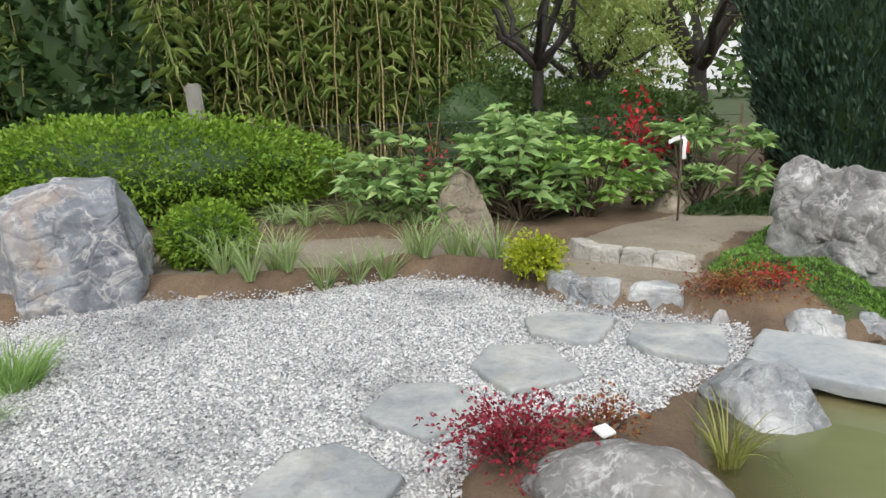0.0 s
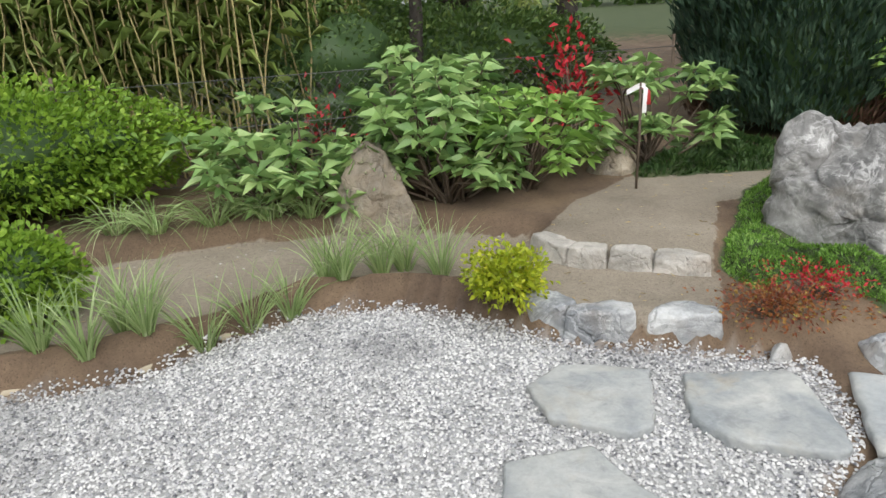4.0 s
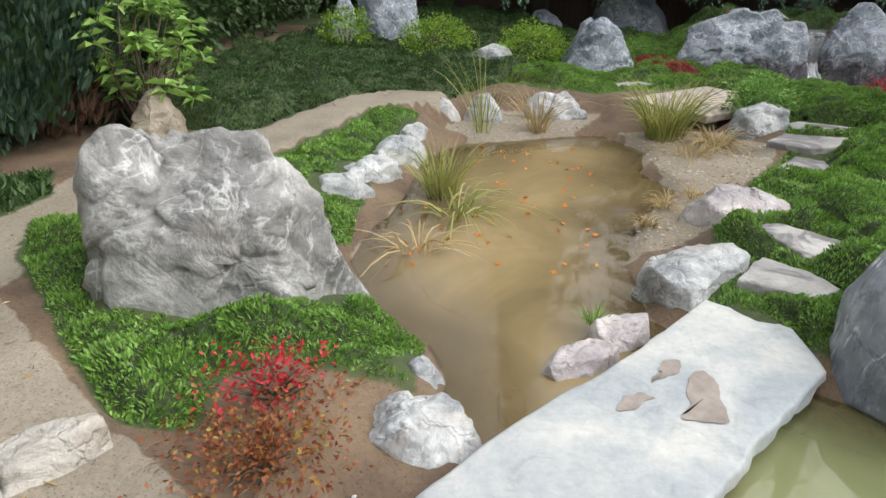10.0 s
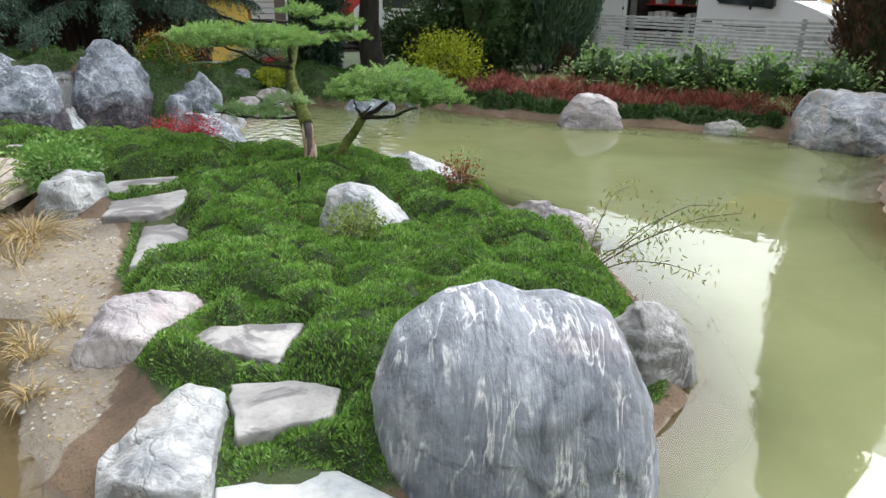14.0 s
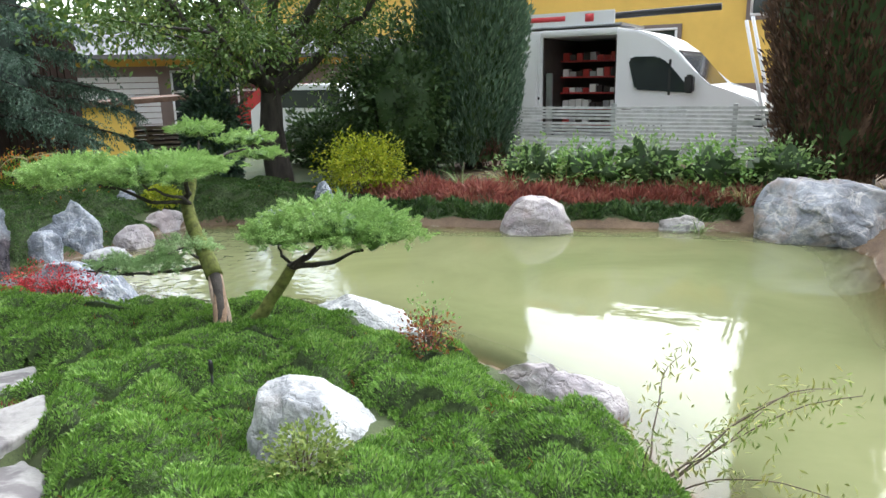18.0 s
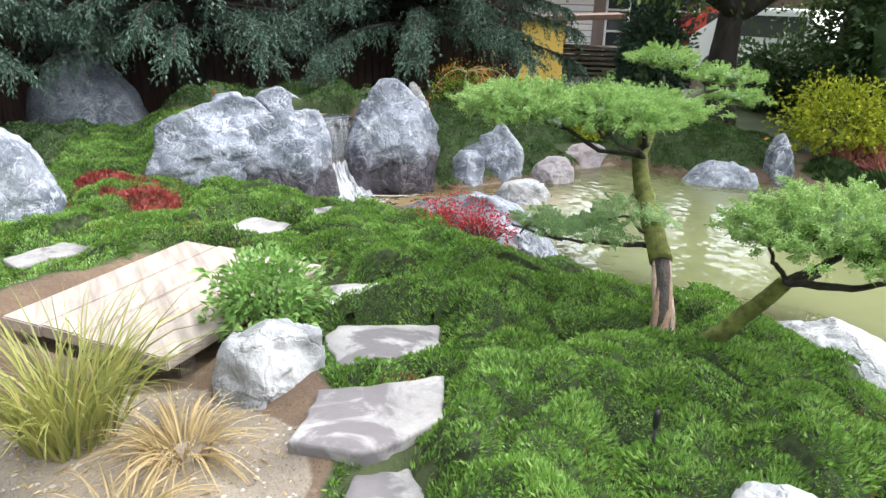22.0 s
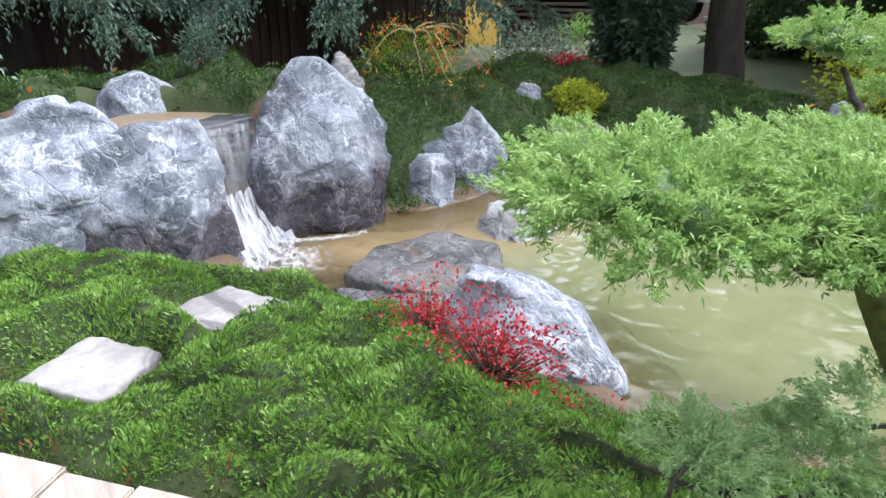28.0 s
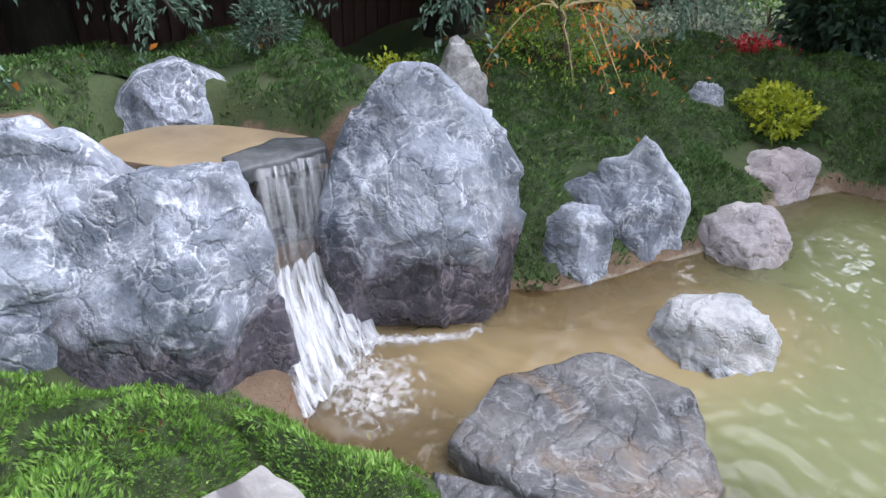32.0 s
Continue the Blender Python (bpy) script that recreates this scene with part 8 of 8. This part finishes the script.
part("roof", bevelled((-0.15, -1.5, 1.96), (3.2, 2.2, 2.06), 0.01, turn @ pose(0, 0, 0, -3, 0, 0)), M_SHINGLE, shed, "brown roof with overhang")
turn = pose(0, 0, 0, 0, 0, -46)
stack = thing("lumber_stack", "stack of dark rough-sawn boards", "lumber", at=(16.2, -9.9, -0.72))
for k in range(14):
    for m in range(2):
        part("board", bevelled((-0.3 + m * 0.34, -1.6 + rng.normal(0, 0.1), k * 0.105), (0.03 + m * 0.34, 1.35 + rng.normal(0, 0.1), k * 0.105 + 0.055), 0.008, turn @ pose(0, 0, 0, rng.normal(0, 0.5), 0, rng.normal(0, 1.5))), M_LUMBER, stack)
    if k < 13:
        for yy in (-0.9, 0.8):
            part("spacer", bevelled((-0.3, yy, k * 0.105 + 0.057), (0.36, yy + 0.05, k * 0.105 + 0.103), 0.003, turn), M_LUMBER, stack)

# ---- yellow house ----
house = thing("house", "long yellow rendered house with a brown plinth", "house", at=(8.0, -17.8, 0.2))
part("plinth", bevelled((-10, -6, -0.2), (14, 0, 1.16), 0.01), M_PLINTH, house, "brown-grey plinth")
part("wall", bevelled((-10, -5.95, 1.16), (14, -0.05, 4.2), 0.01), M_YELLOWWALL, house, "yellow rendered wall")
part("roof", bevelled((-10.4, -6.4, 4.2), (14.4, 0.4, 4.4), 0.02), M_ROOF, house)


def house_window(x, z, w, h, parent, trim=None, bars=(1, 1)):
    win = part("window", bevelled((x - w / 2 - 0.12, -0.045, z - 0.12), (x + w / 2 + 0.12, 0.03, z + h + 0.12), 0.008), trim or M_PLINTH, parent, "window with a brown surround")
    part("pane", bevelled((x - w / 2, 0.032, z), (x + w / 2, 0.04, z + h), 0.002), M_GLASS, win)
    s = Soup()
    for a in np.linspace(x - w / 2, x + w / 2, bars[0] + 1):
        box(s, (a - 0.03, 0.042, z), (a + 0.03, 0.07, z + h))
    for b in np.linspace(z, z + h, bars[1] + 1):
        box(s, (x - w / 2 - 0.03, 0.0422, b - 0.03), (x + w / 2 + 0.03, 0.0702, b + 0.03))
    part("window_frame", s, M_PVC, win, smooth=False)
    return win


house_window(-0.35, 1.8, 0.95, 0.72, house)
house_window(-3.0, 2.75, 0.9, 1.2, house)
house_window(3.5, 1.4, 1.0, 1.0, house, bars=(2, 3))
house_window(-7.0, 1.9, 0.9, 1.2, house)
wing = thing("garage_building", "low yellow and grey workshop building with a glazed white gate", "house", at=(18.55, -13.0, -0.75))
wing.rotation_euler = (0, 0, radians(48))
part("wall", bevelled((-8, -5, 0), (6, -0.05, 2.85), 0.01), M_PLINTH, wing, "brown-grey lower wall")
part("upper_wall", bevelled((-8, -5, 2.85), (6, -0.04, 3.15), 0.01), M_YELLOWWALL, wing, "yellow upper wall")
part("roof", bevelled((-8.3, -5.3, 3.15), (6.3, 0.35, 3.27), 0.01, pose(0, 0, 0, -12, 0, 0)), M_ROOF, wing, "grey sheet roof")
gate = house_window(0.0, 0.05, 2.3, 2.65, wing, M_PLINTH, (4, 5))
for k in range(15):
    part("shutter_slat", bevelled((1.5, -0.05, 0.2 + k * 0.16), (3.9, 0.02, 0.34 + k * 0.16), 0.006), M_PVC, wing)
house_window(-4.3, 1.2, 0.9, 0.9, wing, M_PLINTH, (3, 3))

# ---- van ----
van = thing("van", "white tradesman's van with its sliding door open", "van", at=(4.05, -10.5, -0.08))


def sheet(points, y0, y1):
    """A side profile, given as x and z, drawn out across the van's width."""
    bm = bmesh.new()
    a = [bm.verts.new((x, y0, z)) for x, z in points]
    b = [bm.verts.new((x, y1, z)) for x, z in points]
    bm.faces.new(a)
    bm.faces.new(b[::-1])
    for k in range(len(a)):
        m = (k + 1) % len(a)
        bm.faces.new((a[m], a[k], b[k], b[m]))
    bmesh.ops.bevel(bm, geom=[e for e in bm.edges], offset=0.035, segments=2, affect="EDGES")
    bmesh.ops.recalc_face_normals(bm, faces=bm.faces[:])
    return bm


part("front_body", sheet([(0.0, 0.35), (0.0, 0.85), (0.10, 1.12), (0.24, 1.29), (0.55, 1.40), (0.95, 1.50), (1.17, 1.74), (1.45, 2.05), (1.75, 2.27), (2.05, 2.39), (2.42, 2.43), (2.42, 0.35)], -1.95, 0.0), M_WHITE, van, "white cab and bonnet")
part("rear_body", sheet([(3.72, 0.35), (3.72, 2.45), (5.9, 2.45), (6.0, 2.2), (6.0, 0.35)], -1.95, 0.0), M_WHITE, van, "white load body")
part("roof", bevelled((2.38, -1.94, 2.34), (3.76, -0.004, 2.455), 0.03), M_WHITE, van)
part("sill", bevelled((2.40, -1.94, 0.35), (3.74, -0.004, 0.66), 0.02), M_WHITE, van)
part("far_side", bevelled((2.40, -1.94, 0.6), (3.74, -1.9, 2.36), 0.01), M_DARKIN, van, "dark ribbed far side wall")
part("bulkhead", bevelled((2.425, -1.9, 0.66), (2.45, -0.06, 2.34), 0.005), M_DARKIN, van)
part("rear_bulkhead", bevelled((3.70, -1.9, 0.66), (3.716, -0.06, 2.34), 0.005), M_DARKIN, van)
g = np.random.default_rng(9)
for k in range(5):
    zz = 0.82 + k * 0.28
    shelf = part("shelf", bevelled((2.47, -1.3, zz), (3.68, -0.8, zz + 0.025), 0.004), M_BOXRED, van, "red-edged shelf")
    for m in range(9):
        x = 2.52 + m * 0.127
        hgt = g.uniform(0.07, 0.16)
        part("box", bevelled((x, -1.0, zz + 0.027), (x + 0.11, -0.83, zz + 0.027 + hgt), 0.006), (M_BOXRED, M_BOXGREY, M_DARKIN, M_PLASTIC)[g.integers(0, 4)], shelf)
win = part("side_window", sheet([(1.16, 1.40), (1.58, 1.88), (1.74, 1.97), (2.14, 1.98), (2.20, 1.93), (2.08, 1.46)], 0.004, 0.012), M_GLASS, van, "tinted side window")
part("window_divider", bevelled((1.52, 0.004, 1.37), (1.56, 0.018, 1.92), 0.004), M_RUBBER, van)
part("windscreen", bevelled((-0.36, -1.82, -0.01), (0.36, -0.13, 0.016), 0.005, pose(1.21, 0, 1.785, 0, -48, 0)), M_GLASS, van, "dark windscreen")
part("mirror", bevelled((1.14, 0.03, 1.40), (1.27, 0.22, 1.68), 0.03), M_RUBBER, van)
part("headlight", bevelled((0.05, -0.3, 0.82), (0.42, 0.006, 1.06), 0.03, pose(0, 0, 0, 0, -8, 0)), M_GLASS, van)
part("bumper", bevelled((-0.08, -1.93, 0.3), (0.3, 0.006, 0.62), 0.04), M_RUBBER, van)
part("door_handle", bevelled((2.12, 0.004, 1.14), (2.3, 0.03, 1.18), 0.008), M_RUBBER, van)
part("sliding_door", bevelled((3.78, 0.008, 0.5), (5.05, 0.05, 2.3), 0.03), M_WHITE, van, "white sliding door pushed open")
part("ladder", bevelled((3.55, -0.12, 0.7), (3.66, -0.06, 1.75), 0.01), M_STEEL, van, "aluminium ladder end in the doorway")
part("door_rail", bevelled((3.75, 0.0, 1.3), (5.9, 0.007, 1.35), 0.002), M_RUBBER, van)
part("rack", bevelled((2.4, -1.6, 2.50), (5.4, -0.2, 2.54), 0.008), M_STEEL, van, "roof rack")
board = part("sign_board", bevelled((2.5, -0.16, 2.52), (4.8, -0.12, 2.74), 0.01), M_WHITE, van, "white sign board with red lettering")
part("pipe", tube(Soup(), [(0.9, -0.4, 2.70), (2.6, -0.4, 2.66), (4.6, -0.4, 2.62)], 0.055, 12), M_RUBBER, van, "long dark pipe on the rack")
for x in (1.05, 4.85):
    wheel = part("wheel", tube(Soup(), [(x, -0.24, 0.33), (x, -0.22, 0.33), (x, -0.03, 0.33), (x, 0.0, 0.33)], [0.30, 0.34, 0.34, 0.30], 28), M_RUBBER, van)
    part("rim", tube(Soup(), [(x, -0.02, 0.33), (x, 0.012, 0.33)], [0.2, 0.18], 20), M_STEEL, wheel)


def writing(text, size, mat, parent, m, name="lettering"):
    cu = bpy.data.curves.new(name, "FONT")
    cu.body, cu.size, cu.extrude, cu.align_x = text, size, 0.001, "LEFT"
    ob = new(name, cu)
    bpy.context.view_layer.update()
    me = bpy.data.meshes.new_from_object(ob)
    bpy.data.objects.remove(ob)
    me.materials.append(mat)
    o = new(name, me)
    o.parent = parent
    o.matrix_local = m
    return o


writing("641 / 2 24 1", 0.17, M_TEXTGREY, van, pose(2.42, 0.008, 0.80, 90, 0, 180))
part("lettering", box(box(Soup(), (1.25, 0.004, 1.10), (1.95, 0.007, 1.135)), (1.25, 0.004, 1.04), (1.72, 0.007, 1.07)), M_TEXTGREY, van, smooth=False)
part("lettering", box(Soup(), (3.35, -0.119, 2.60), (4.6, -0.115, 2.68)), M_TEXTRED, board, smooth=False)
part("logo", box(Soup(), (2.85, -0.119, 2.57), (3.0, -0.115, 2.70)), M_TEXTRED, board, smooth=False)
leaner = thing("poles", "two pale poles leaning beside the van", "pole", at=(3.75, -9.5, 0.15))
part("pole", tube(Soup(), [(0.0, 0, 0), (0.55, 0, 2.2)], 0.024, 10), M_PVC, leaner)
part("pole", tube(Soup(), [(0.1, 0.05, 0), (0.62, 0.05, 2.15)], 0.024, 10), M_PVC, leaner)
for k, (x, z2, mat) in enumerate(((12.2, 1.35, M_BOXRED), (10.9, 1.0, M_WHITE))):
    car = thing("parked_car", ("red" if k == 0 else "white") + " car parked behind the shrubs", "car", at=(x + 1.4, -11.5 + 0.8 * k, 0.15))
    part("body", sheet([(-1.9, 0.35), (-1.9, 0.8), (-1.0, 0.92), (-0.5, 1.4), (1.0, 1.42), (1.7, 0.95), (1.9, 0.9), (1.9, 0.35)], -0.8, 0.8), mat, car)
    part("window", bevelled((-0.55, 0.80, 0.95), (0.95, 0.812, 1.3), 0.004), M_GLASS, car)
    for wx in (-1.2, 1.2):
        part("wheel", tube(Soup(), [(wx, 0.6, 0.3), (wx, 0.84, 0.3)], 0.3, 18), M_RUBBER, car)

# pond edge liner on the far bank and a distant tree line
backdrop = thing("backdrop", "distant woodland closing the horizon", "trees", kind="structure")
for k in range(30):
    a = k * 0.2094
    s = Soup()
    c = (5 + math.cos(a) * 62, math.sin(a) * 62, 4.0)
    part("far_tree", crown(s, c, (9, 9, 6.5 + 1.5 * math.sin(k * 2.3)), 1300, 1.1, 0.7, 740 + k, 0.35, 0.35), M_MIDLEAF, backdrop)
